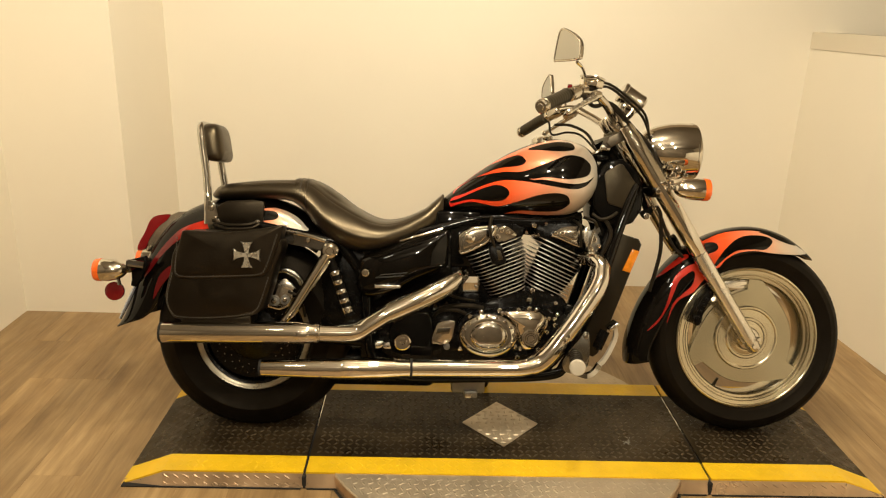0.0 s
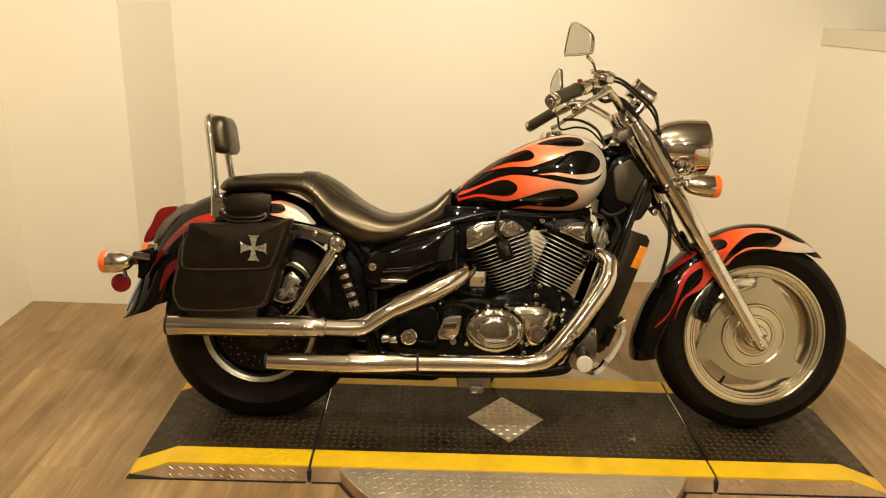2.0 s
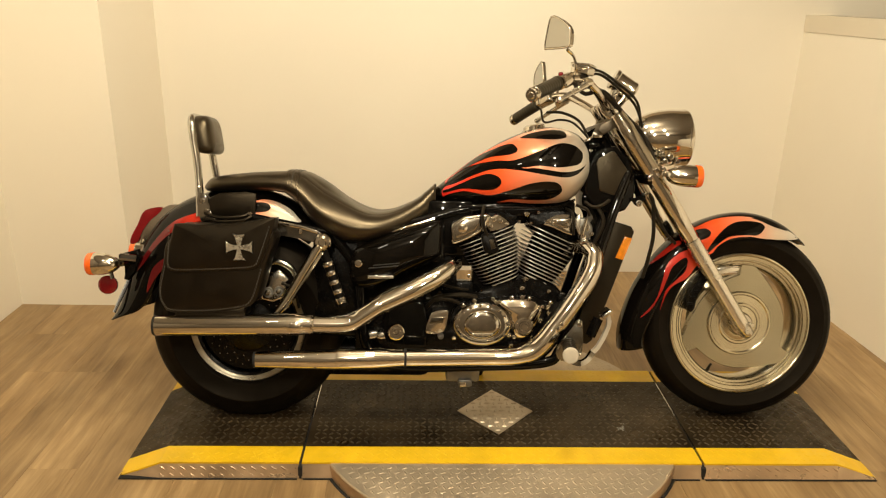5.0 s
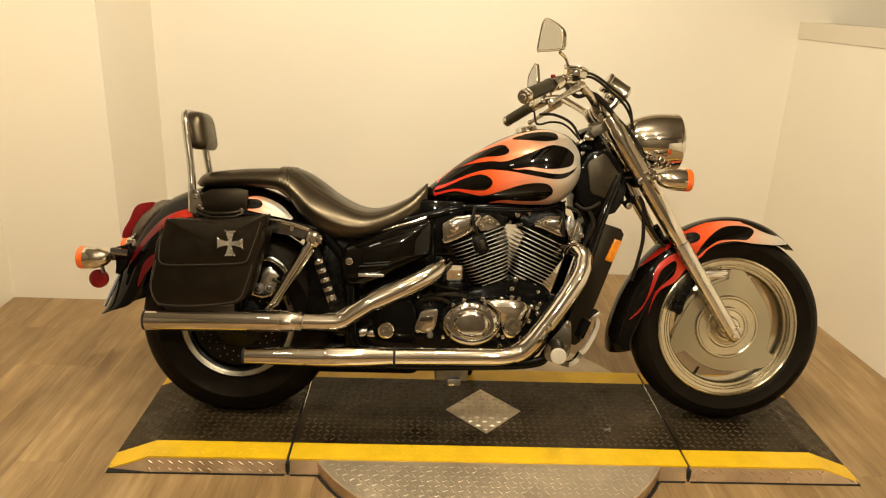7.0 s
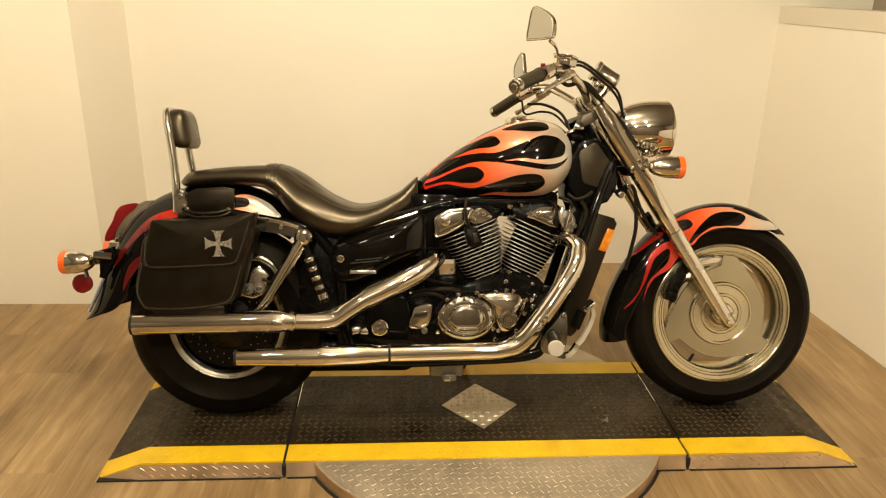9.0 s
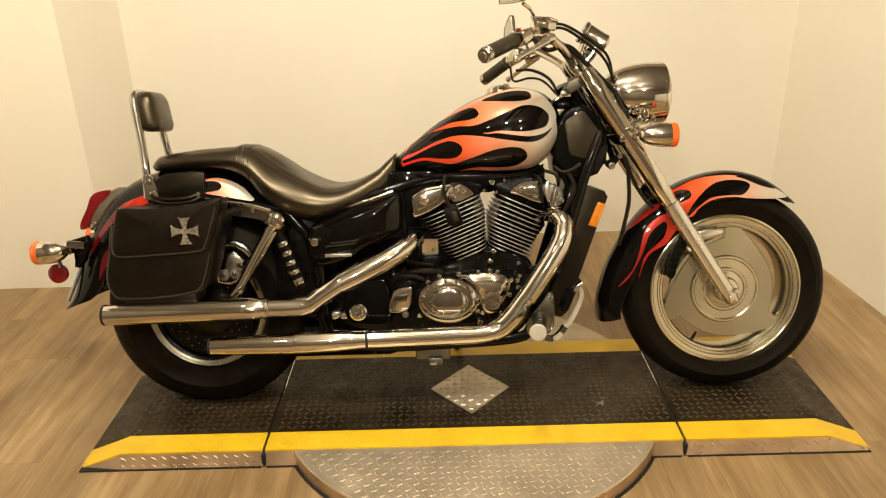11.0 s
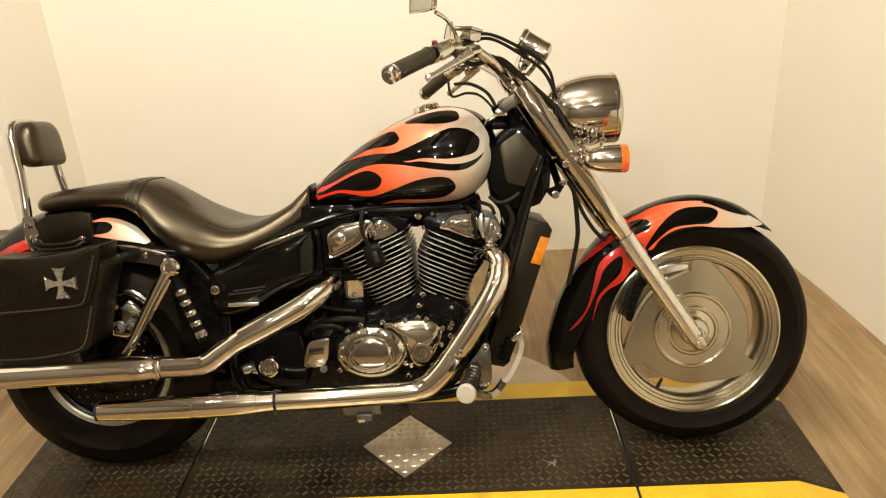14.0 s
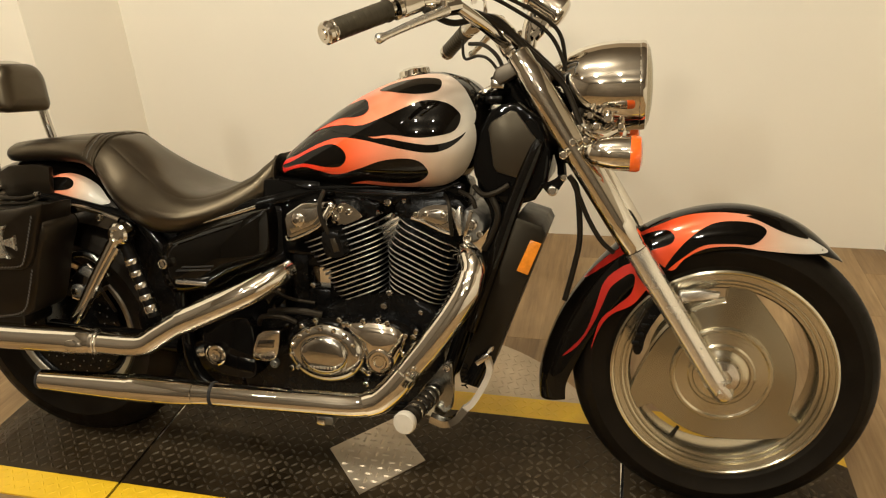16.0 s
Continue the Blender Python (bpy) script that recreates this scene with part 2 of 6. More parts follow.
# ---------------------------------------------------------------- mesh tools
def finish(name, bm, mat, parent=None, label="", sharp=35, recalc=True):
    if recalc:
        bmesh.ops.recalc_face_normals(bm, faces=bm.faces)
    me = bpy.data.meshes.new(name)
    bm.to_mesh(me)
    bm.free()
    me.shade_smooth()
    me.set_sharp_from_angle(angle=radians(sharp))
    for mm in (mat if isinstance(mat, (list, tuple)) else [mat]):
        me.materials.append(mm)
    ob = new(name, me)
    if parent:
        ob.parent = parent
    if label:
        ob["label"] = label
    return ob


def part(name, bm, mat, parent, label="", sharp=35):
    return finish(name, bm, mat, parent, label, sharp)


def box(x0, x1, y0, y1, z0, z1, bevel=0.0, seg=2, bm=None):
    bm = bm or bmesh.new()
    r = bmesh.ops.create_cube(bm, size=1)
    vs = r["verts"]
    for v in vs:
        v.co = Vector((x0 + (v.co.x + 0.5) * (x1 - x0), y0 + (v.co.y + 0.5) * (y1 - y0), z0 + (v.co.z + 0.5) * (z1 - z0)))
    if bevel:
        es = list({e for v in vs for e in v.link_edges})
        bmesh.ops.bevel(bm, geom=es, offset=bevel, segments=seg, profile=0.5, affect="EDGES")
    return bm


def place(bm, m, verts=None):
    bmesh.ops.transform(bm, matrix=m, verts=verts or bm.verts)
    return bm


def joined(*bms):
    out = bmesh.new()
    for b in bms:
        me = bpy.data.meshes.new("tmp")
        b.to_mesh(me)
        b.free()
        out.from_mesh(me)
        bpy.data.meshes.remove(me)
    return out


def smooth_path(pts, n=8):
    """Catmull-Rom through control points of any dimension."""
    p = [np.array(q, float) for q in pts]
    p = [2 * p[0] - p[1]] + p + [2 * p[-1] - p[-2]]
    out = []
    for i in range(1, len(p) - 2):
        a, b, c, d = p[i - 1:i + 3]
        for k in range(n):
            t = k / n
            out.append(0.5 * (2 * b + (c - a) * t + (2 * a - 5 * b + 4 * c - d) * t * t + (3 * b - a - 3 * c + d) * t ** 3))
    out.append(p[-2])
    return out


def closed_path(pts, n=6):
    p = [np.array(q, float) for q in pts]
    out = []
    m = len(p)
    for i in range(m):
        a, b, c, d = p[i - 1], p[i], p[(i + 1) % m], p[(i + 2) % m]
        for k in range(n):
            t = k / n
            out.append(0.5 * (2 * b + (c - a) * t + (2 * a - 5 * b + 4 * c - d) * t * t + (3 * b - a - 3 * c + d) * t ** 3))
    return out


def tube(pts, radius, seg=14, caps=True, n=8, smooth=True):
    """A round tube along a path; radius is a number or one per control point."""
    rad = [radius] * len(pts) if isinstance(radius, (int, float)) else list(radius)
    data = [(*p, r) for p, r in zip(pts, rad)]
    data = smooth_path(data, n) if smooth else [np.array(d, float) for d in data]
    bm = bmesh.new()
    up = None
    rings = []
    for i, d in enumerate(data):
        a, b = data[max(i - 1, 0)], data[min(i + 1, len(data) - 1)]
        t = Vector(b[:3] - a[:3]).normalized()
        if up is None:
            up = t.orthogonal().normalized()
        up = (up - t * up.dot(t)).normalized()
        side = t.cross(up)
        c = Vector(d[:3])
        rings.append([bm.verts.new(c + float(d[3]) * (math.cos(2 * math.pi * k / seg) * up + math.sin(2 * math.pi * k / seg) * side)) for k in range(seg)])
    for r0, r1 in zip(rings, rings[1:]):
        for k in range(seg):
            bm.faces.new((r0[k], r0[(k + 1) % seg], r1[(k + 1) % seg], r1[k]))
    if caps:
        bm.faces.new(rings[0][::-1])
        bm.faces.new(rings[-1])
    return bm


def lathe(profile, seg=48, closed=False, m=None):
    """Turns (radius, height) pairs round z; radius 0 closes at the axis."""
    bm = bmesh.new()
    rings = []
    for r, h in profile:
        if r < 1e-6:
            rings.append([bm.verts.new((0, 0, h))])
        else:
            rings.append([bm.verts.new((r * math.cos(2 * math.pi * k / seg), r * math.sin(2 * math.pi * k / seg), h)) for k in range(seg)])
    pairs = list(zip(rings, rings[1:])) + ([(rings[-1], rings[0])] if closed else [])
    for a, b in pairs:
        for k in range(seg):
            j = (k + 1) % seg
            if len(a) == 1 and len(b) == 1:
                continue
            if len(a) == 1:
                bm.faces.new((a[0], b[j], b[k]))
            elif len(b) == 1:
                bm.faces.new((a[k], a[j], b[0]))
            else:
                bm.faces.new((a[k], a[j], b[j], b[k]))
    if m:
        place(bm, m)
    return bm


def axis_y(x, y, z):
    """Stands a lathe's axis along -y (towards the right side of the motorcycle) at that place."""
    return Matrix.Translation((x, y, z)) @ Matrix.Rotation(radians(90), 4, "X")


def along(a, b):
    """Stands a lathe's axis from a towards b."""
    d = Vector(b) - Vector(a)
    return Matrix.Translation(a) @ d.to_track_quat("Z", "Y").to_matrix().to_4x4()


def loft(rings, cap=True, loop=True):
    bm = bmesh.new()
    vs = [[bm.verts.new(p) for p in r] for r in rings]
    n = len(vs[0])
    for a, b in zip(vs, vs[1:]):
        for k in range(n if loop else n - 1):
            j = (k + 1) % n
            bm.faces.new((a[k], a[j], b[j], b[k]))
    if cap:
        bm.faces.new(vs[0][::-1])
        bm.faces.new(vs[-1])
    return bm


def slab(outline, y0, y1, bevel=0.004, seg=2, inset=0.0):
    """An (x, z) outline given thickness between y0 (near the right side) and y1."""
    bm = bmesh.new()
    a = [bm.verts.new((p[0], y0, p[1])) for p in outline]
    b = [bm.verts.new((p[0], y1, p[1])) for p in outline]
    fa, fb = bm.faces.new(a), bm.faces.new(b[::-1])
    n = len(a)
    for k in range(n):
        bm.faces.new((a[k], b[k], b[(k + 1) % n], a[(k + 1) % n]))
    if bevel:
        es = [e for e in bm.edges if (e.verts[0] in a) == (e.verts[1] in a)]
        bmesh.ops.bevel(bm, geom=es, offset=bevel, segments=seg, profile=0.5, affect="EDGES", clamp_overlap=True)
    return bm


def domed(outline, y_back, y_edge, y_top, rings=(1.0, 0.985, 0.95, 0.88, 0.75, 0.55, 0.3, 0.1)):
    """An (x, z) outline as a body with a flat back, an upright edge and a bulging front."""
    cx, cz = sum(p[0] for p in outline) / len(outline), sum(p[1] for p in outline) / len(outline)
    rows = [[(p[0], y_back, p[1]) for p in outline]]
    for r in rings:
        y = y_edge + (y_top - y_edge) * (1 - r ** 2.6) ** 0.62
        rows.append([(cx + (p[0] - cx) * r, y, cz + (p[1] - cz) * r) for p in outline])
    return loft(rows)


def bolt(parent, x, y, z, r=0.008, h=0.006, mat=None, name="bolt"):
    bm = lathe([(0, h), (r * 0.45, h), (r * 0.5, h * 0.55), (r * 0.62, h * 0.55), (r * 0.7, h), (r * 0.92, h * 0.9), (r, h * 0.6), (r, -0.004)], 12, m=axis_y(x, y, z))
    return part(name, bm, mat or CHROME, parent)


def skin_patch(outline, depth, step=0.008, lift=0.0007, n=6, closed=True):
    """A thin painted layer: an (x, z) outline filled with small faces laid on the surface y = depth(x, z)."""
    from mathutils.geometry import delaunay_2d_cdt
    line = closed_path(outline, n) if closed else [np.array(p, float) for p in outline]
    xs, zs = [p[0] for p in line], [p[1] for p in line]
    pts = [Vector((p[0], p[1])) for p in line]
    edges = [(i, (i + 1) % len(pts)) for i in range(len(pts))]
    x = min(xs) + step / 2
    while x < max(xs):
        z = min(zs) + step / 2
        while z < max(zs):
            pts.append(Vector((x, z)))
            z += step
        x += step
    vs, _, fs, *_ = delaunay_2d_cdt(pts, edges, [], 1, 1e-5)
    bm = bmesh.new()
    bv = []
    for v in vs:
        d0, e = depth(v.x, v.y), 0.0015
        gx, gz = (depth(v.x + e, v.y) - depth(v.x - e, v.y)) / (2 * e), (depth(v.x, v.y + e) - depth(v.x, v.y - e)) / (2 * e)
        bv.append(bm.verts.new(Vector((v.x, d0, v.y)) + Vector((gx, -1, gz)).normalized() * lift))
    for f in fs:
        try:
            bm.faces.new([bv[i] for i in f])
        except ValueError:
            pass
    for f in bm.faces:
        f.normal_update()
        if f.normal.y > 0:
            f.normal_flip()
    loose = [v for v in bm.verts if not v.link_faces]
    bmesh.ops.delete(bm, geom=loose, context="VERTS")
    return bm

# ---------------------------------------------------------------- the room
def wall_run(name, pts, z0, z1, mat, label, thick=0.1):
    """An upright wall whose inner face follows pts (plan); the thickness lies on the outer side."""
    bm = bmesh.new()
    for (xa, ya), (xb, yb) in zip(pts, pts[1:]):
        d = Vector((xb - xa, yb - ya, 0)).normalized()
        out = Vector((-d.y, d.x, 0)) * thick
        a, b = Vector((xa, ya, 0)), Vector((xb, yb, 0))
        vs = [bm.verts.new((p.x, p.y, z)) for z in (z0, z1) for p in (a, b, b + out, a + out)]
        for q in ((0, 1, 2, 3), (7, 6, 5, 4), (0, 4, 5, 1), (1, 5, 6, 2), (2, 6, 7, 3), (3, 7, 4, 0)):
            bm.faces.new([vs[i] for i in q])
    return tagged(finish(name, bm, mat), label, "wall", kind="structure")


ROOM_TOP = 2.7
wall_run("wall_west", [(-2.063, -0.75), (-2.075, 0.96)], 0, ROOM_TOP, WALL, "cream painted side wall of the photo bay")
# added out of view, dark so the gloss paint reflects little here
wall_run("wall_west_showroom", [(-2.09, -4.4), (-2.09, -0.76)], 0, ROOM_TOP, WALL_DIM, "unseen showroom wall beside the photo bay, dark for reflections")
wall_run("wall_pier", [(-2.14, 0.887), (-1.562, 0.885)], 0, ROOM_TOP, WALL, "cream painted front of a boxed-out pier")
wall_run("wall_pier_side", [(-1.562, 0.886), (-1.512, 1.375)], 0, ROOM_TOP, WALL, "cream painted return of the boxed-out pier")
wall_run("wall_north", [(-1.512, 1.375), (2.1, 1.392)], 0, 1.78, WALL, "plain cream painted wall behind the motorcycle")
# out of view: added above the cream wall so chrome tops reflect brown
wall_run("wall_north_upper", [(-1.512, 1.380), (2.1, 1.397)], 1.781, ROOM_TOP, WALL_BROWN, "unseen brown upper wall added to darken chrome reflections")
wall_run("wall_east", [(1.566, 1.389), (1.618, 0.80), (1.640, 0.30), (1.69, -1.60), (1.95, -4.4)], 0, 1.240, WALL, "cream painted half-height side wall")
wall_run("wall_east_upper", [(2.02, 1.39), (2.1, 0.60), (2.2, -0.70), (2.75, -4.4)], 1.20, ROOM_TOP, WALL_UPPER, "tan upper wall behind the half-height wall, its shade put into the colour")
# unseen wall that gives chrome and black paint a dark reflection
wall_run("wall_south", [(2.8, -4.35), (-2.1, -4.35)], 0, ROOM_TOP, WALL_DIM, "unseen showroom wall behind the camera, dark for reflections")
ob = wall_run("trim_wall_cap", [(1.561, 1.386), (1.613, 0.798), (1.635, 0.298), (1.685, -1.60), (1.945, -4.4)], 1.241, 1.318, TRIM, "white painted cap on the half-height wall", 0.14)
ob["category"] = "trim"
tagged(finish("ceiling", box(-2.2, 2.9, -4.5, 1.5, ROOM_TOP, ROOM_TOP + 0.1), CEIL), "unseen ceiling, dark to limit bounce and chrome reflections", "ceiling", kind="structure")

# ---------------------------------------------------------------- the display platform
DECK_Z, CY = 0.05, -0.083
JOINT, FLAT, TIP = 0.61, 1.025, 1.153
Y_IN, Y_OUT, Y_FOOT = 0.207, 0.290, 0.304
platform = new("display_turntable")
platform.location = (0, CY, 0)
tagged(platform, "black tread-plate motorcycle turntable with yellow edges on the floor", "turntable")


def deck_height(x):
    a = abs(x)
    return DECK_Z if a <= FLAT else max(0.0015, DECK_Z * (TIP - a) / (TIP - FLAT))


def deck_sheet(xs, ya, yb, name, mat, label, skirt=0.006):
    """A strip of the deck's skin that follows the flat and the end ramps."""
    bm = bmesh.new()
    rows = []
    for x in xs:
        z = deck_height(x)
        rows.append([bm.verts.new((x, ya, z - skirt)), bm.verts.new((x, ya, z)), bm.verts.new((x, yb, z)), bm.verts.new((x, yb, z - skirt))])
    for a, b in zip(rows, rows[1:]):
        for k in range(3):
            bm.faces.new((a[k], b[k], b[k + 1], a[k + 1]))
    bm.faces.new(rows[0])
    bm.faces.new(rows[-1][::-1])
    return part(name, bm, mat, platform, label)


def lugs(cells, length, width, height, base):
    """Raised tread lugs in one mesh: (x, y, angle) cells on the surface base(x)."""
    vs, fs = [], []
    for x, y, a in cells:
        c, s = math.cos(a), math.sin(a)
        k = len(vs)
        for u, v, h in ((-0.5, 0, 0), (-0.22, 0.5, 0), (0.22, 0.5, 0), (0.5, 0, 0), (0.22, -0.5, 0), (-0.22, -0.5, 0), (-0.24, 0, 1), (0.24, 0, 1)):
            px, py = x + c * u * length - s * v * width, y + s * u * length + c * v * width
            vs.append((px, py, base(px) + h * height - (0.0 if h else 0.0004)))
        fs += [(k, k + 5, k + 6), (k, k + 6, k + 1), (k + 1, k + 6, k + 7, k + 2), (k + 2, k + 7, k + 3), (k + 3, k + 7, k + 4), (k + 4, k + 7, k + 6, k + 5)]
    me = bpy.data.meshes.new("raised_tread")
    me.from_pydata(vs, [], fs)
    return me


def lug_field(name, mat, xa, xb, ya, yb, inside, base, pitch=0.0225, turn=math.pi / 4, label="", high=0.0019):
    cells = []
    nx, ny = int((xb - xa) / pitch), int((yb - ya) / pitch)
    oy = (yb - ya - ny * pitch) / 2
    for i in range(nx + 1):
        for j in range(ny):
            x, y = xa + (i + 0.5) * pitch, ya + oy + (j + 0.5) * pitch
            if inside(x, y):
                cells.append((x, y, turn if (i + j) % 2 else turn + math.pi / 2))
    ob = new(name, lugs(cells, 0.0240, 0.0092, high, base))
    ob.data.materials.append(mat)
    ob.parent = platform
    return tagged(ob, label, kind="stuff")


def diamond(x, y):
    return abs(x) / 0.128 + abs(y + 0.0) / 0.140


# turning disc under the middle deck
part("turning_disc", lathe([(0, 0.0), (0.592, 0.0), (0.597, 0.004), (0.597, 0.043), (0.594, 0.0465), (0, 0.0465)], 96), [PLATE], platform, "round bare steel tread-plate disc")
rim = lathe([(0.5985, 0.003), (0.5985, 0.042), (0.596, 0.042), (0.596, 0.003)], 96, True)
part("disc_rim", rim, PLATE_DULL, platform, "dull steel rolled edge")
# dark ring laid on the floor as the shade at the disc's foot
part("disc_shadow_gap", lathe([(0.599, 0.0005), (0.607, 0.0005), (0.607, 0.003), (0.599, 0.003)], 96, True), GAP, platform)
lug_field("raised_tread", PLATE, -0.6, 0.6, -0.6, -Y_OUT - 0.004, lambda x, y: math.hypot(x, y) < 0.578, lambda x: 0.0465, turn=math.radians(28), high=0.0011)
lug_field("raised_tread", PLATE, -0.6, 0.6, Y_OUT + 0.004, 0.6, lambda x, y: math.hypot(x, y) < 0.578, lambda x: 0.0465, turn=math.radians(28), high=0.0011)

spans = [("middle_deck", [-JOINT + 0.004, JOINT - 0.004]), ("end_deck", [JOINT + 0.004, FLAT, FLAT + 0.006, TIP]), ("end_deck", [-TIP, -FLAT - 0.006, -FLAT, -JOINT - 0.004])]
for nm, xs in spans:
    deck_sheet(xs, -Y_IN, Y_IN, nm, TREAD_BLACK, "black painted tread plate")
    for sgn in (-1, 1):
        ya, yb = (-Y_OUT, -Y_IN - 0.0005) if sgn < 0 else (Y_IN + 0.0005, Y_OUT)
        deck_sheet(xs, ya, yb, "yellow_edge", YELLOW, "worn yellow safety stripe")
        # steel skirt below the stripe
        bm = bmesh.new()
        rows = []
        for x in xs:
            z = max(0.001, deck_height(x) - 0.0045)
            rows.append([bm.verts.new((x, sgn * (Y_OUT - 0.001), z)), bm.verts.new((x, sgn * Y_FOOT, 0.004 if abs(x) < TIP - 0.01 else 0.001)), bm.verts.new((x, sgn * (Y_FOOT - 0.03), 0.002)), bm.verts.new((x, sgn * (Y_OUT - 0.03), z))])
        for a, b in zip(rows, rows[1:]):
            for k in range(4):
                bm.faces.new((a[k], b[k], b[(k + 1) % 4], a[(k + 1) % 4]))
        bm.faces.new(rows[0])
        bm.faces.new(rows[-1][::-1])
        part("skirt", bm, PLATE_DULL, platform, "bare steel tread-plate side")
        part("skirt_gap", box(min(xs) + 0.004, max(xs) - 0.006, *sorted((sgn * (Y_FOOT - 0.02), sgn * (Y_FOOT + 0.004))), 0.0004, 0.0042), GAP, platform)
clear = lambda x, y: abs(y) < Y_IN - 0.011 and diamond(x, y) > 1.04 and abs(abs(x) - JOINT) > 0.013 and abs(x) < TIP - 0.02
lug_field("raised_tread", TREAD_LUG, -TIP, TIP, -Y_IN + 0.002, Y_IN - 0.010, clear, deck_height)
for ya, yb in ((-Y_OUT + 0.009, -Y_IN - 0.004), (Y_IN + 0.009, Y_OUT - 0.004)):
    lug_field("raised_tread", YELLOW, -TIP, TIP, ya, yb, lambda x, y: abs(abs(x) - JOINT) > 0.013 and abs(x) < TIP - 0.03, deck_height, high=0.0008)
# lugs on the steel skirts
cells = [(-1.02 + 0.030 * i, 0.0, -0.55) for i in range(69)]
for sgn in (-1,):
    me = lugs([(x, y, a) for (x, _, a) in cells if abs(x) > JOINT + 0.02 for y in (0.012, 0.034)], 0.025, 0.0052, 0.0009, lambda x: 0.0)
    ob = new("raised_tread", me)
    me.materials.append(PLATE_DULL)
    ob.parent = platform
    ob.matrix_local = Matrix.Translation((0, -Y_FOOT - 0.0002, 0.0)) @ Matrix.Rotation(math.atan2(DECK_Z, Y_FOOT - Y_OUT), 4, "X")
    tagged(ob, kind="stuff")
# joints between the decks: dark slit and a bright worn edge
for sgn in (-1, 1):
    part("joint", box(sgn * JOINT - 0.006, sgn * JOINT + 0.006, -Y_FOOT + 0.002, Y_FOOT - 0.002, 0.002, DECK_Z - 0.010), GAP, platform)
    part("joint_edge", box(*sorted((sgn * (JOINT - 0.0045), sgn * (JOINT - 0.0015))), -Y_IN + 0.16, Y_OUT - 0.09, DECK_Z - 0.006, DECK_Z + 0.0012, 0.0006), ALU, platform, "bright worn steel edge")
# steel diamond let into the middle deck
dm = bmesh.new()
dv = [(0.128, 0), (0, 0.140), (-0.128, 0), (0, -0.140)]
lo = [dm.verts.new((x, y, DECK_Z - 0.002)) for x, y in dv]
hi = [dm.verts.new((x, y, DECK_Z + 0.0022)) for x, y in dv]
dm.faces.new(hi)
dm.faces.new(lo[::-1])
for k in range(4):
    dm.faces.new((lo[k], lo[(k + 1) % 4], hi[(k + 1) % 4], hi[k]))
part("diamond_plate", dm, PLATE, platform, "bare steel diamond-shaped tread plate", 20)
lug_field("raised_tread", PLATE, -0.13, 0.13, -0.14, 0.14, lambda x, y: diamond(x, y) < 0.9, lambda x: DECK_Z + 0.0021, turn=0.0, pitch=0.0235, high=0.0030)

# pale paint scuff and grime on the deck
rng_s = random.Random(11)
sv = bmesh.new()
for k in range(16):
    a, r = rng_s.uniform(0, 6.28), abs(rng_s.gauss(0, 0.012))
    cx, cy, w = 0.402 + r * math.cos(a) * 0.9, -0.100 + r * math.sin(a) * 1.3, rng_s.uniform(0.002, 0.006)
    ring = [sv.verts.new((cx + w * rng_s.uniform(0.4, 1.0) * math.cos(q), cy + w * rng_s.uniform(0.4, 1.3) * math.sin(q), DECK_Z + 0.0021 + 0.00002 * k)) for q in (0, 1.05, 2.1, 3.15, 4.2, 5.25)]
    sv.faces.new(ring)
tagged(part("paint_scuff", sv, SCUFF, platform, "pale dried paint specks"), kind="stuff")

# ---------------------------------------------------------------- the motorcycle
# x forward, y to its left, z up from the ground line; it leans to its left on the stand
bike = new("motorcycle")
bike.matrix_world = pose(0, -0.085, DECK_Z + 0.001, -13.5, 0, 0)
tagged(bike, "black cruiser motorcycle with flame paint, leaning on its stand", "motorcycle")
FW, RW = Vector((0.800, 0, 0.319)), Vector((-0.813, 0, 0.304))
REAR_FENDER_C = Vector((-0.820, 0, 0.318))
RIM_REAR = material("rear_rim_metal", (0.40, 0.365, 0.285), 0.32, 0.95, rough_vary=0.06, scale=25, vary=0.15)
FLAME_TANK = flame_material("tank_flame_paint", -0.2, 0.0, 0.27)
# tip and mid darkened: shade on the downward-facing licks is in the colour
FLAME_FRONT = flame_material("front_fender_flame_paint", 0.50, 0.72, 0.97, tip=(0.22, 0.008, 0.007), mid=(0.46, 0.022, 0.010))
# maroon tip carries the shade on the fender's lower rear
FLAME_REAR = flame_material("rear_fender_flame_paint", -1.05, -0.80, -0.66, tip=(0.060, 0.002, 0.006))


def ring_interp(keys, n=10):
    """A smooth function through (u, value) keys."""
    p = smooth_path(keys, n)
    us, vs = [q[0] for q in p], [q[1] for q in p]
    return lambda u: float(np.interp(u, us, vs))


def polar_plate(radii, n, keep, y0, y1):
    """A flat wheel plate in rings and sectors with openings cut through it; the axis runs along y."""
    bm = bmesh.new()
    layers = []
    for y in (y0, y1):
        layers.append([[bm.verts.new((r * math.cos(2 * math.pi * k / n), y, r * math.sin(2 * math.pi * k / n))) for k in range(n)] for r in radii])
    solid = {(i, k) for i in range(len(radii) - 1) for k in range(n) if keep((radii[i] + radii[i + 1]) / 2, 360 * (k + 0.5) / n)}
    for i, k in solid:
        j = (k + 1) % n
        A, B = layers
        bm.faces.new((A[i][k], A[i + 1][k], A[i + 1][j], A[i][j]))
        bm.faces.new((B[i][j], B[i + 1][j], B[i + 1][k], B[i][k]))
        if (i - 1, k) not in solid:
            bm.faces.new((A[i][j], B[i][j], B[i][k], A[i][k]))
        if (i + 1, k) not in solid:
            bm.faces.new((A[i + 1][k], B[i + 1][k], B[i + 1][j], A[i + 1][j]))
        if (i, (k - 1) % n) not in solid:
            bm.faces.new((A[i][k], B[i][k], B[i + 1][k], A[i + 1][k]))
        if (i, j) not in solid:
            bm.faces.new((A[i + 1][j], B[i + 1][j], B[i][j], A[i][j]))
    return bm


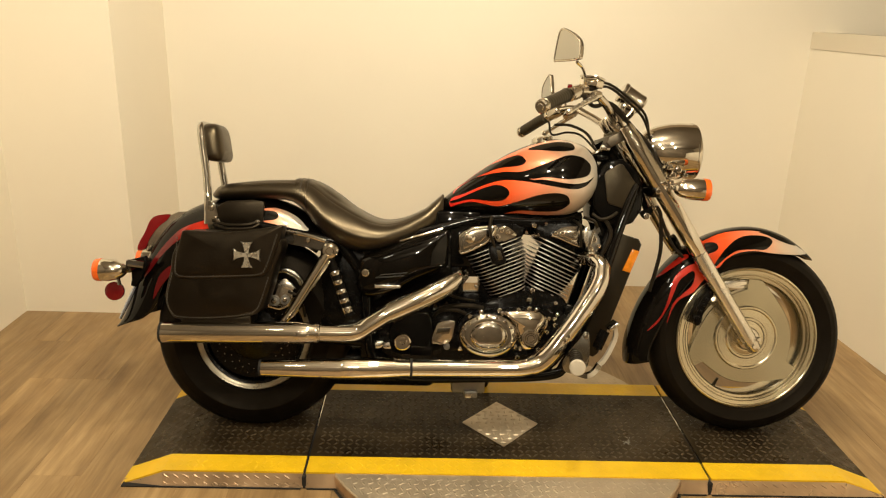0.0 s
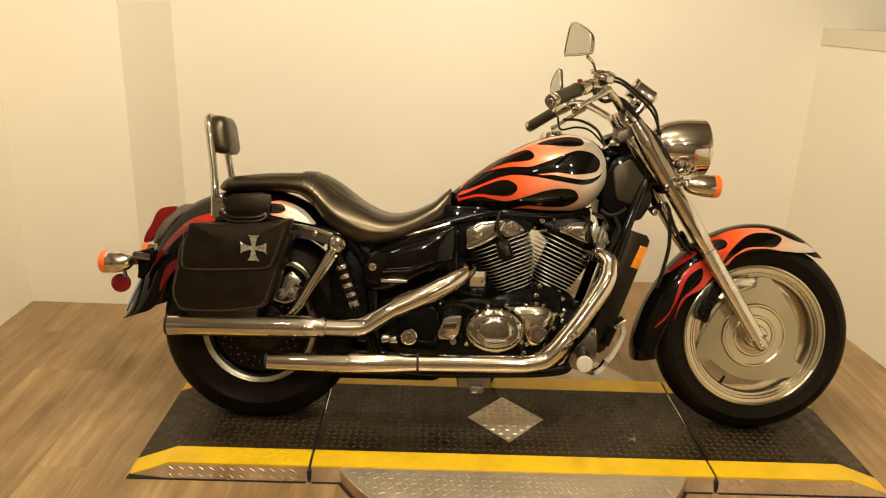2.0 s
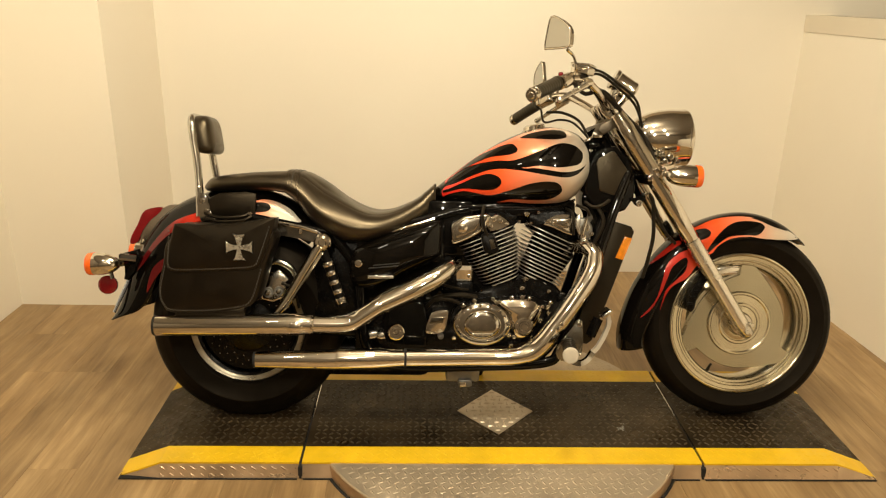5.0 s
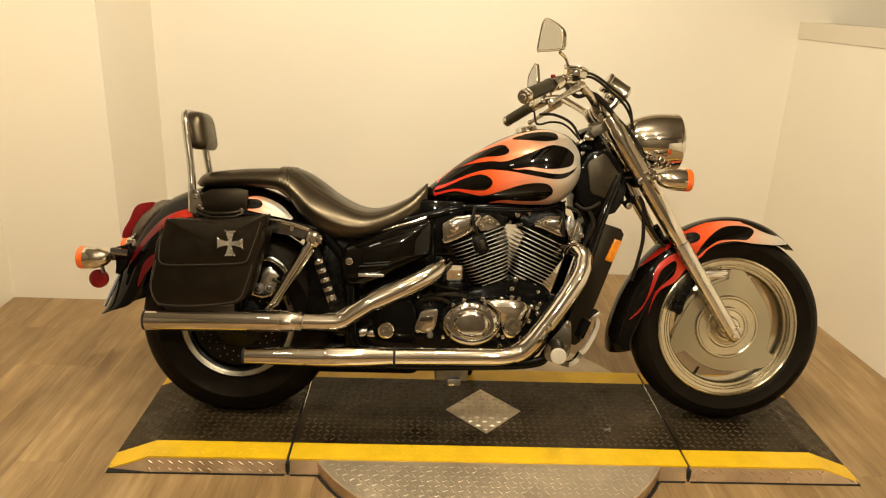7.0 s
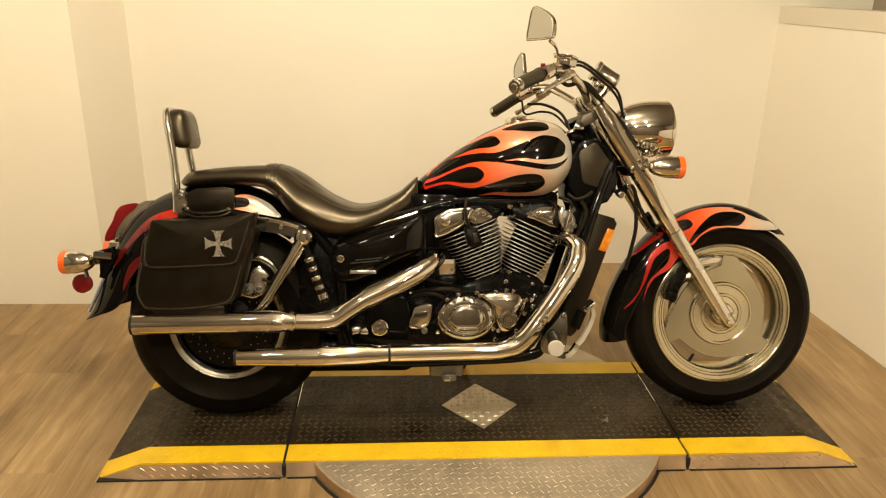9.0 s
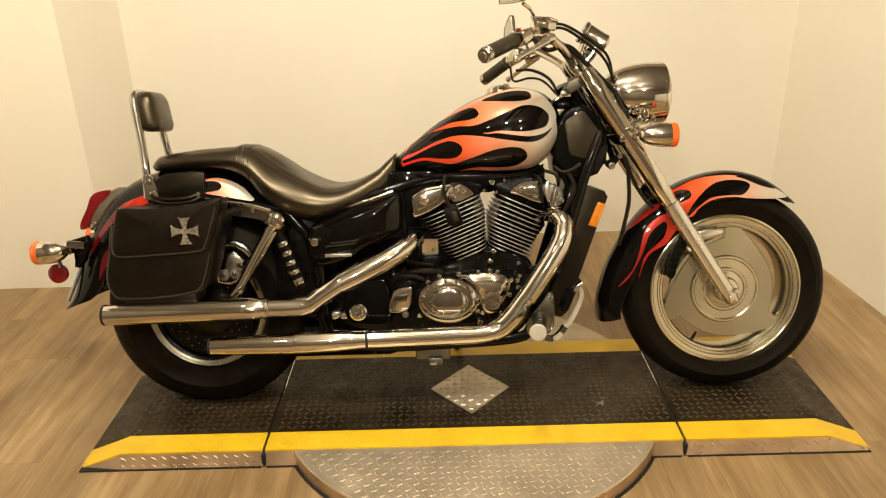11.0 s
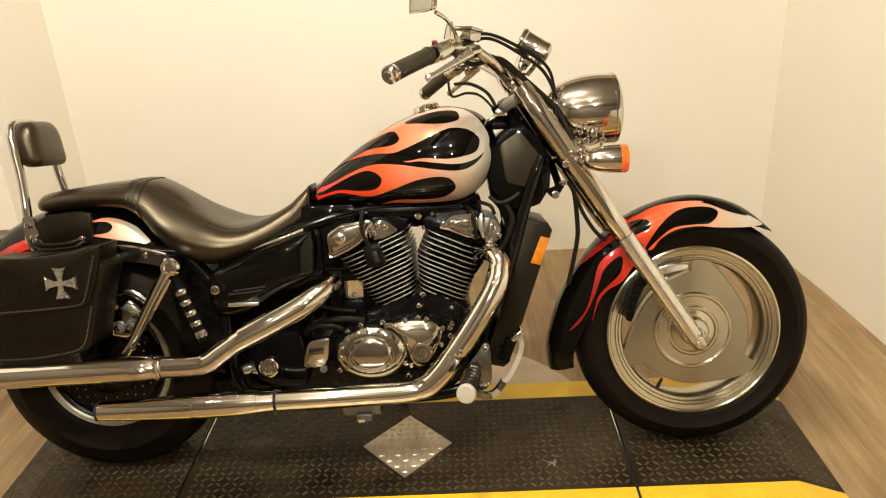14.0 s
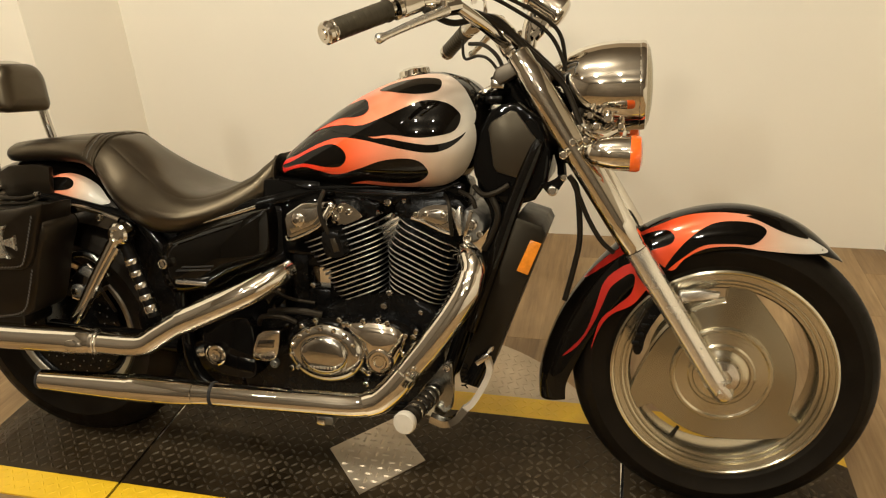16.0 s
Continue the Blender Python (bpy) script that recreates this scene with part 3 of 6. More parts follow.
def tyre(R, rim, half, full=1.0):
    """Tyre section: bead, bulging sidewall with raised rings, shoulder, rounded tread."""
    h = R - rim
    side = [(rim - 0.006, half * 0.66), (rim + 0.004, half * 0.74), (rim + 0.010, half * 0.80), (rim + 0.0125, half * 0.83),
            (rim + 0.015, half * 0.83), (rim + h * 0.30, half * 0.95), (rim + h * 0.46, half * 1.0), (rim + h * 0.47, half * 1.012),
            (rim + h * 0.50, half * 1.012), (rim + h * 0.51, half * 0.998), (rim + h * 0.66, half * 0.96), (rim + h * 0.675, half * 0.945),
            (rim + h * 0.80, half * 0.82 * full), (rim + h * 0.91, half * 0.58 * full ** 3), (rim + h * 0.975, half * 0.30 * full ** 5), (R, 0.0)]
    return side + [(r, -w) for r, w in side[-2::-1]]


def tread_blocks(parent, c, R, half, n, name="tread_groove"):
    """Slanted grooves on the shoulders, as thin dark bars sunk a little into the rubber."""
    bm = bmesh.new()
    for k in range(n):
        for s in (-1, 1):
            a0 = 2 * math.pi * (k + (0.25 if s > 0 else 0)) / n
            pr = []
            for u in range(5):
                f = u / 4
                rr = R - (0.045 - 0.040 * f) * (R - 0.21) / 0.11
                w = half * (0.90 - 0.50 * f)
                a = a0 + 0.05 * f
                pr.append((a, rr, w))
            for (a, r, w), (a2, r2, w2) in zip(pr, pr[1:]):
                da = 0.006
                v = [bm.verts.new(((r_ + 0.0008) * math.cos(q), s * w_, (r_ + 0.0008) * math.sin(q))) for q, r_, w_ in ((a - da, r, w), (a + da, r, w), (a2 + da, r2, w2), (a2 - da, r2, w2))]
                bm.faces.new(v)
    place(bm, Matrix.Translation(c))
    return tagged(part(name, bm, GAP, parent), kind="stuff")


# ---- front wheel
def web_edge(a):
    """Outer radius of the wheel web at that angle: three hooked openings leave a narrower plate."""
    for start in (-29, 91, 211):
        u = (a - start) % 360
        if u < 105:
            return 0.151 + 0.044 * abs((u - 42) / 63) ** 3.2
    return 0.1965


def web_mesh(y0, y1, n=300):
    """The cast web between hub and rim as a plate whose edge follows web_edge."""
    bm, layers = bmesh.new(), []
    for y in (y0, y1):
        rows = []
        for k in range(n):
            a = 360 * k / n
            e = web_edge(a)
            c, q = math.cos(radians(a)), math.sin(radians(a))
            rows.append([bm.verts.new((r * c, y + (0.002 if y == y0 and r == e else 0.0), r * q)) for r in (0.03, 0.08, 0.115, e - 0.002, e)])
        layers.append(rows)
    A, B = layers
    for k in range(n):
        j = (k + 1) % n
        for i in range(4):
            bm.faces.new((A[k][i], A[k][i + 1], A[j][i + 1], A[j][i]))
            bm.faces.new((B[j][i], B[j][i + 1], B[k][i + 1], B[k][i]))
        bm.faces.new((A[k][4], B[k][4], B[j][4], A[j][4]))
    return bm


N_Y = Matrix.Rotation(radians(90), 4, "X")
rim_prof = [(0.1925, 0.034), (0.1945, 0.0375), (0.2000, 0.0385), (0.2010, 0.0345), (0.2035, 0.0345), (0.2045, 0.0420), (0.2085, 0.0430), (0.2095, 0.0400), (0.2115, 0.0400), (0.2130, 0.0455), (0.2235, 0.0470), (0.2250, 0.0455), (0.2262, 0.0480), (0.229, 0.0495), (0.2335, 0.048), (0.2345, 0.044), (0.229, 0.041),
            (0.215, 0.03), (0.215, -0.03), (0.229, -0.041), (0.2345, -0.044), (0.2335, -0.048), (0.229, -0.0495), (0.2235, -0.0475), (0.206, -0.0465),
            (0.2005, -0.0425), (0.192, -0.040), (0.190, -0.030), (0.190, 0.030)]
front_wheel = part("front_wheel", place(lathe(rim_prof, 96, True), Matrix.Translation(FW) @ N_Y), WHEEL_ALU, bike, "polished cast aluminium wheel rim")
part("tyre", place(lathe(tyre(0.319, 0.2325, 0.060), 96), Matrix.Translation(FW) @ N_Y), RUBBER, front_wheel, "black rubber tyre with worn tread", 50)
tread_blocks(front_wheel, FW, 0.319, 0.060, 44)
part("wheel_web", place(web_mesh(-0.0400, -0.012), Matrix.Translation(FW)), DISC, front_wheel, "brushed aluminium wheel web with hooked openings", 25)
part("brake_disc", place(lathe([(0.050, -0.0360), (0.1485, -0.0360), (0.1500, -0.0370), (0.1500, -0.0400), (0.1485, -0.0410), (0.050, -0.0410)], 120, True), Matrix.Translation(FW) @ N_Y), DISC, front_wheel, "smooth steel brake disc")
part("disc_carrier", place(lathe([(0.036, 0.046), (0.046, 0.047), (0.053, 0.0435), (0.057, 0.0435), (0.060, 0.0475), (0.066, 0.0475), (0.070, 0.0440), (0.094, 0.0440), (0.098, 0.0475), (0.103, 0.0475), (0.106, 0.0440), (0.107, 0.0405), (0.107, 0.037), (0.040, 0.034)], 96, True), Matrix.Translation(FW) @ N_Y), WHEEL_ALU, front_wheel, "machined aluminium disc carrier")
part("hub", place(lathe([(0, 0.066), (0.018, 0.066), (0.020, 0.064), (0.034, 0.062), (0.038, 0.058), (0.042, 0.036), (0.042, -0.05), (0, -0.06)], 48), Matrix.Translation(FW) @ N_Y), CHROME_WORN, front_wheel)
part("valve_stem", tube([(FW.x - 0.088, -0.012, FW.z - 0.168), (FW.x - 0.080, -0.016, FW.z - 0.150), (FW.x - 0.077, -0.018, FW.z - 0.144)], [0.0055, 0.0042, 0.0042], 10), SOFT_RUBBER, front_wheel, "black rubber valve stem")

# ---- rear wheel
rim_r = [(0.157, 0.055), (0.164, 0.060), (0.176, 0.064), (0.1815, 0.0665), (0.1835, 0.063), (0.179, 0.058), (0.163, 0.03), (0.163, -0.03), (0.179, -0.058),
         (0.1835, -0.063), (0.1815, -0.0665), (0.176, -0.064), (0.164, -0.060), (0.157, -0.055), (0.154, -0.04), (0.154, 0.04)]
rear_wheel = part("rear_wheel", place(lathe(rim_r, 96, True), Matrix.Translation(RW) @ N_Y), ENGINE_BLACK, bike, "dark cast wheel with a bright rim lip")
rear_wheel.matrix_basis = Matrix.Translation(RW) @ Matrix.Rotation(radians(4), 4, "X") @ Matrix.Translation(-RW)
part("rim_lip", place(lathe([(0.1665, 0.0620), (0.168, 0.0636), (0.176, 0.0655), (0.1815, 0.0680), (0.1850, 0.0640), (0.1815, 0.0600), (0.1665, 0.0600)], 96, True), Matrix.Translation(RW) @ N_Y), RIM_REAR, rear_wheel, "polished rim lip")
part("tyre", place(lathe(tyre(0.314, 0.182, 0.088, 1.06), 96), Matrix.Translation(RW) @ N_Y), RUBBER, rear_wheel, "wide black rubber tyre", 50)
tread_blocks(rear_wheel, RW, 0.314, 0.088, 40)
part("wheel_web", place(polar_plate([0.03, 0.08, 0.11, 0.135, 0.158], 96, lambda r, a: True, -0.03, 0.02), Matrix.Translation(RW)), ENGINE_BLACK, rear_wheel, "dark cast wheel centre")
part("brake_disc", place(lathe([(0.085, 0.062), (0.145, 0.062), (0.145, 0.056), (0.085, 0.056)], 72, True), Matrix.Translation(RW) @ N_Y), ENGINE_BLACK, rear_wheel, "dark drilled brake disc")
part("hub", place(lathe([(0, 0.09), (0.024, 0.09), (0.03, 0.08), (0.06, 0.07), (0.085, 0.060), (0.085, -0.05), (0, -0.06)], 40), Matrix.Translation(RW) @ N_Y), ENGINE_BLACK, rear_wheel)
holes = []
for k in range(40):
    a = 2 * math.pi * k / 40
    for rr in ((0.100, 0.130) if k % 2 else (0.115,)):
        holes.append(lathe([(0, 0.0005), (0.0021, 0.0005), (0.0021, -0.001)], 8, m=axis_y(RW.x + rr * math.cos(a), -0.0625, RW.z + rr * math.sin(a))))
part("disc_drillings", joined(*holes), ALU_DARK, rear_wheel, "pale drilled holes")

# ---- front fender
FF_R = ring_interp([(50, 0.338), (57, 0.344), (70, 0.358), (88, 0.366), (110, 0.362), (130, 0.358), (150, 0.358), (172, 0.376), (186, 0.396), (197, 0.405)])
FF_E = ring_interp([(50, 0.336), (54, 0.331), (62, 0.318), (78, 0.292), (95, 0.281), (115, 0.277), (140, 0.272), (155, 0.275), (175, 0.300), (188, 0.330), (197, 0.340)])
FF_W = ring_interp([(50, 0.022), (54, 0.042), (62, 0.058), (80, 0.069), (120, 0.073), (197, 0.070)])


def fender(name, C, fr, fe, fw, a0, a1, mat, n=140, m=60, p=2.4):
    bm = bmesh.new()
    rows = []
    for i in range(n + 1):
        a = a0 + (a1 - a0) * i / n
        R, E, W = fr(a), fe(a), fw(a)
        row = []
        for j in range(m + 1):
            th = math.pi * j / m
            y = -W * math.copysign(abs(math.cos(th)) ** (2 / p), math.cos(th))
            r = E + (R - E) * abs(math.sin(th)) ** (2 / p)
            row.append(bm.verts.new((C.x + r * math.cos(radians(a)), y, C.z + r * math.sin(radians(a)))))
        rows.append(row)
    for r0, r1 in zip(rows, rows[1:]):
        for j in range(m):
            bm.faces.new((r0[j], r0[j + 1], r1[j + 1], r1[j]))
    ob = part(name, bm, mat, bike, "", 60)
    sol = ob.modifiers.new("thickness", "SOLIDIFY")
    sol.thickness, sol.offset = 0.003, -1
    return ob


def fender_depth(C, fr, fe, fw, p=2.4):
    def depth(x, z):
        a = math.degrees(math.atan2(z - C.z, x - C.x)) % 360
        r = math.hypot(x - C.x, z - C.z)
        R, E, W = fr(a), fe(a), fw(a)
        s = min(max((r - E) / max(R - E, 1e-4), 0), 1)
        return -W * max(0.0, 1 - s ** p) ** (1 / p)
    return depth


front_fender = fender("front_fender", FW, FF_R, FF_E, FF_W, 50.5, 194, PAINT)
front_fender["label"] = "black front fender with painted flames"

# ---- rear fender
RF_R = ring_interp([(48, 0.395), (60, 0.408), (80, 0.422), (100, 0.428), (125, 0.430), (145, 0.408), (160, 0.402), (172, 0.412), (180, 0.428)])
RF_E = ring_interp([(48, 0.330), (60, 0.325), (90, 0.320), (120, 0.315), (150, 0.300), (165, 0.300), (174, 0.330), (178, 0.385), (180, 0.420)])
RF_W = ring_interp([(48, 0.105), (90, 0.118), (130, 0.115), (160, 0.105), (180, 0.090)])
rear_fender = fender("rear_fender", REAR_FENDER_C, RF_R, RF_E, RF_W, 50, 179.5, PAINT)
rear_fender["label"] = "black rear fender with red flames"

# ---- fuel tank
TK_T = ring_interp([(-0.222, 0.742), (-0.205, 0.757), (-0.112, 0.831), (-0.002, 0.904), (0.09, 0.941), (0.154, 0.953), (0.219, 0.942), (0.258, 0.920), (0.283, 0.882), (0.293, 0.842)])
TK_B = ring_interp([(-0.222, 0.728), (-0.205, 0.712), (-0.13, 0.698), (0.0, 0.694), (0.12, 0.696), (0.19, 0.704), (0.235, 0.728), (0.27, 0.772), (0.285, 0.806), (0.293, 0.836)])
TK_W = ring_interp([(-0.222, 0.030), (-0.205, 0.055), (-0.13, 0.090), (-0.02, 0.130), (0.08, 0.161), (0.15, 0.170), (0.21, 0.160), (0.255, 0.126), (0.280, 0.080), (0.293, 0.020)])
TK_P = 2.2


def tank_depth(x, z):
    t, b, w = TK_T(x), TK_B(x), TK_W(x)
    m, h = (t * 0.42 + b * 0.58), None
    h = (t - m) if z > m else (m - b)
    s = min(abs(z - m) / max(h, 1e-4), 1.0)
    return -w * max(0.0, 1 - s ** TK_P) ** (1 / TK_P)


rings = []
for i in range(121):
    u = i / 120
    x = -0.222 + 0.515 * (0.5 - 0.5 * math.cos(math.pi * (u * 0.94 + 0.03))) if 0 < i < 120 else (-0.222 if i == 0 else 0.293)
    t, b, w = TK_T(x), TK_B(x), TK_W(x)
    m = t * 0.42 + b * 0.58
    ring = []
    for k in range(128):
        th = 2 * math.pi * k / 128
        c, s = math.cos(th), math.sin(th)
        h = (t - m) if s > 0 else (m - b)
        ring.append((x, w * math.copysign(abs(c) ** (2 / TK_P), c), m + h * math.copysign(abs(s) ** (2 / TK_P), s)))
    rings.append(ring)
tank = part("fuel_tank", loft(rings), PAINT, bike, "black teardrop fuel tank with painted flames", 60)
part("filler_cap", lathe([(0, 0.020), (0.022, 0.020), (0.030, 0.016), (0.034, 0.014), (0.036, 0.004), (0.042, 0.002), (0.043, -0.010)], 32, m=Matrix.Translation((0.108, 0, 0.9425)) @ Matrix.Rotation(radians(-12), 4, "Y")), CHROME, tank, "chrome filler cap")
part("tank_seam", tube([(-0.205, -0.054, 0.708), (-0.1, -0.1, 0.697), (0.05, -0.118, 0.694), (0.17, -0.112, 0.700), (0.23, -0.09, 0.722)], 0.003, 8), FRAME_BLACK, tank)

# ---- fork, headlight, signals
FT, FB = Vector((0.350, 0, 0.990)), Vector((0.793, 0, 0.309))
fdir = (FB - FT).normalized()
flen = (FB - FT).length
for s in (-1, 1):
    base = FT + Vector((0, 0.105 * s, 0))
    M = along(base, base + fdir)
    leg = part("fork_leg", lathe([(0, -0.004), (0.018, -0.004), (0.0225, 0.0), (0.024, 0.012), (0.0245, 0.035), (0.027, 0.042), (0.0285, 0.10), (0.0285, 0.26), (0.0275, 0.40), (0.0262, 0.455), (0.0242, 0.458), (0.0242, 0.466), (0.019, 0.468), (0.018, flen - 0.06), (0, flen - 0.05)], 32, m=M), [CHROME], bike, "chrome front fork leg")
    part("fork_slider", lathe([(0.0240, 0.468), (0.0246, 0.474), (0.0236, 0.60), (0.0232, flen - 0.05), (0.0236, flen - 0.028), (0.0215, flen + 0.014), (0.0145, flen + 0.0235), (0, flen + 0.0235)], 32, m=M), ALU, leg, "satin aluminium fork slider")
    for dd in (0.012, -0.012):
        p = base + fdir * (flen - 0.012) + Vector((0.010 + dd * 0.6, s * 0.023, dd))
        part("pinch_bolt", lathe([(0, 0.006), (0.006, 0.006), (0.0068, 0.003), (0.0068, -0.012)], 12, m=axis_y(p.x, p.y, p.z) if s < 0 else axis_y(p.x, p.y, p.z) @ Matrix.Rotation(math.pi, 4, "X")), CHROME, leg)
part("front_axle", tube([(FW.x - 0.004, -0.112, FW.z), (FW.x - 0.004, 0.112, FW.z)], 0.012, 16), ALU, bike)
# steering clamps
part("upper_clamp", slab([(0.296, 0.941), (0.304, 0.961), (0.360, 0.983), (0.372, 0.961), (0.312, 0.926)], -0.088, 0.125, 0.004, 3), CLAMP, bike, "satin silver upper steering clamp")
c = FT + fdir * 0.235
bm = box(-0.038, 0.016, -0.128, 0.128, -0.02, 0.02, 0.012, 3)
place(bm, Matrix.Translation(c + Vector((-0.02, 0, 0))) @ Matrix.Rotation(math.atan2(-fdir.x, -fdir.z) + math.pi, 4, "Y"))
part("lower_clamp", bm, FRAME_BLACK, bike, "black lower steering clamp")
part("steering_neck", tube([(0.305, 0, 0.955), (0.415, 0, 0.775)], 0.032, 20, smooth=False), FRAME_BLACK, bike)
part("ignition_lock", joined(box(0.288, 0.318, -0.062, -0.038, 0.918, 0.938, 0.005), tube([(0.292, -0.05, 0.922), (0.276, -0.055, 0.912), (0.262, -0.05, 0.905)], 0.006, 8)), CHROME_WORN, bike, "chrome ignition lock")

# brake caliper behind the fork
cal = part("brake_caliper", slab(closed_path([(0.612, 0.372), (0.619, 0.425), (0.640, 0.470), (0.666, 0.497), (0.680, 0.486), (0.658, 0.452), (0.638, 0.412), (0.628, 0.366)], 4), -0.088, -0.02, 0.006), ENGINE_BLACK, bike, "black front brake caliper")
for x, z in ((0.614, 0.392), (0.622, 0.412), (0.632, 0.432), (0.645, 0.452)):
    part("caliper_rib", box(x - 0.006, x + 0.010, -0.093, -0.085, z - 0.004, z + 0.004, 0.002), PLASTIC, cal)
part("caliper_bracket", slab([(0.690, 0.488), (0.700, 0.505), (0.735, 0.512), (0.780, 0.508), (0.776, 0.495), (0.735, 0.492), (0.708, 0.482)], -0.072, -0.052, 0.003), ALU, cal, "silver caliper bracket")
bolt(cal, 0.697, -0.088, 0.494, 0.009, 0.010)
# headlight
HC = Vector((0.603, 0, 0.926))
hm = along(HC, HC + Vector((-1, 0, -0.035))) @ Matrix.Diagonal((1.045, 1.045, 1.07, 1))
headlight = part("headlight", lathe([(0.0, -0.004), (0.080, -0.003), (0.083, 0.000), (0.0865, 0.003), (0.0875, 0.012), (0.0880, 0.025), (0.0887, 0.036), (0.0890, 0.05), (0.0870, 0.080), (0.0805, 0.112), (0.0690, 0.143), (0.0510, 0.168), (0.030, 0.181), (0, 0.186)], 72, m=hm), CHROME, bike, "chrome bullet headlight")
part("lens", lathe([(0, -0.016), (0.04, -0.014), (0.07, -0.009), (0.083, -0.003), (0.083, 0.001), (0, 0.001)], 48, m=hm), DISC, headlight, "clear ribbed headlight lens")
part("rim", lathe([(0.083, -0.003), (0.0868, -0.001), (0.0882, 0.003), (0.0882, 0.009), (0.0865, 0.011)], 64, True, m=hm), CHROME, headlight, "chrome rim")
part("bracket", joined(tube([(0.545, -0.045, 0.838), (0.520, -0.062, 0.828), (0.490, -0.07, 0.84), (0.462, -0.06, 0.868)], 0.016, 12), tube([(0.545, 0.045, 0.838), (0.520, 0.062, 0.828), (0.490, 0.07, 0.84), (0.462, 0.06, 0.868)], 0.016, 12), box(0.505, 0.572, -0.035, 0.035, 0.815, 0.842, 0.008, 3)), CHROME, headlight, "chrome headlight bracket")


def indicator(name, x0, x1, y, z, r, lens_dir, lens=None, ring=None):
    """A bullet indicator: chrome shell tapering to its stalk, coloured lens at the wide end."""
    m = along((x0, y, z), (x1, y, z))
    L = abs(x1 - x0)
    ob = part(name, lathe([(0, -0.004), (r * 0.38, 0.0), (r * 0.66, L * 0.14), (r * 0.86, L * 0.36), (r * 0.97, L * 0.62), (r, L * 0.84), (r, L), (r * 0.9, L + 0.001), (0, L + 0.001)], 40, m=m), CHROME, bike, "chrome bullet turn signal")
    part("lens", lathe([(r * 0.985, L - 0.001), (r * 1.03, L), (r * 1.03, L + 0.013), (r * 0.95, L + 0.018), (r * 0.6, L + 0.022), (0, L + 0.023)], 40, m=m), lens or AMBER, ob, "amber lens")
    return ob


for s in (-1, 1):
    fs = indicator("front_turn_signal", 0.496, 0.581, 0.168 * s, 0.801, 0.034, 1)
    part("stalk", tube([(0.500, 0.105 * s, 0.812), (0.502, 0.135 * s, 0.808), (0.520, 0.165 * s, 0.803)], 0.011, 12), CHROME, fs)
    rs = indicator("rear_turn_signal", -1.176, -1.248, 0.168 * s, 0.510, 0.034, -1)
    part("bracket", slab([(-1.196, 0.534), (-1.138, 0.550), (-1.128, 0.520), (-1.150, 0.478), (-1.168, 0.452), (-1.182, 0.456), (-1.172, 0.500), (-1.198, 0.512)], *sorted((s * 0.120, s * 0.092)), 0.005, 3), FRAME_BLACK, rs, "black signal bracket")
    part("stalk", joined(tube([(-1.13, 0.060 * s, 0.530), (-1.150, 0.11 * s, 0.524), (-1.170, 0.166 * s, 0.514)], 0.013, 12), tube([(-1.20, 0.168 * s, 0.485), (-1.195, 0.168 * s, 0.465)], 0.006, 8), tube([(-1.13, 0.168 * s * 0.9, 0.525), (-1.172, 0.168 * s, 0.532)], 0.012, 10)), CHROME_DARK, rs)
    part("reflector", joined(place(lathe([(0, 0.009), (0.024, 0.009), (0.029, 0.006), (0.029, -0.004), (0, -0.004)], 32), axis_y(-1.226, -0.128, 0.440) if s < 0 else axis_y(-1.226, 0.132, 0.440))), RED, rs, "round red reflector")

# ---- handlebar and controls
def bolt_head(p, r=0.006, h=0.006):
    """A small socket bolt head on the right-hand side of a fitting."""
    return lathe([(0, h * 0.5), (r * 0.5, h * 0.5), (r * 0.6, h), (r * 0.92, h), (r, h * 0.7), (r, -0.006), (0, -0.006)], 12, m=axis_y(*p))


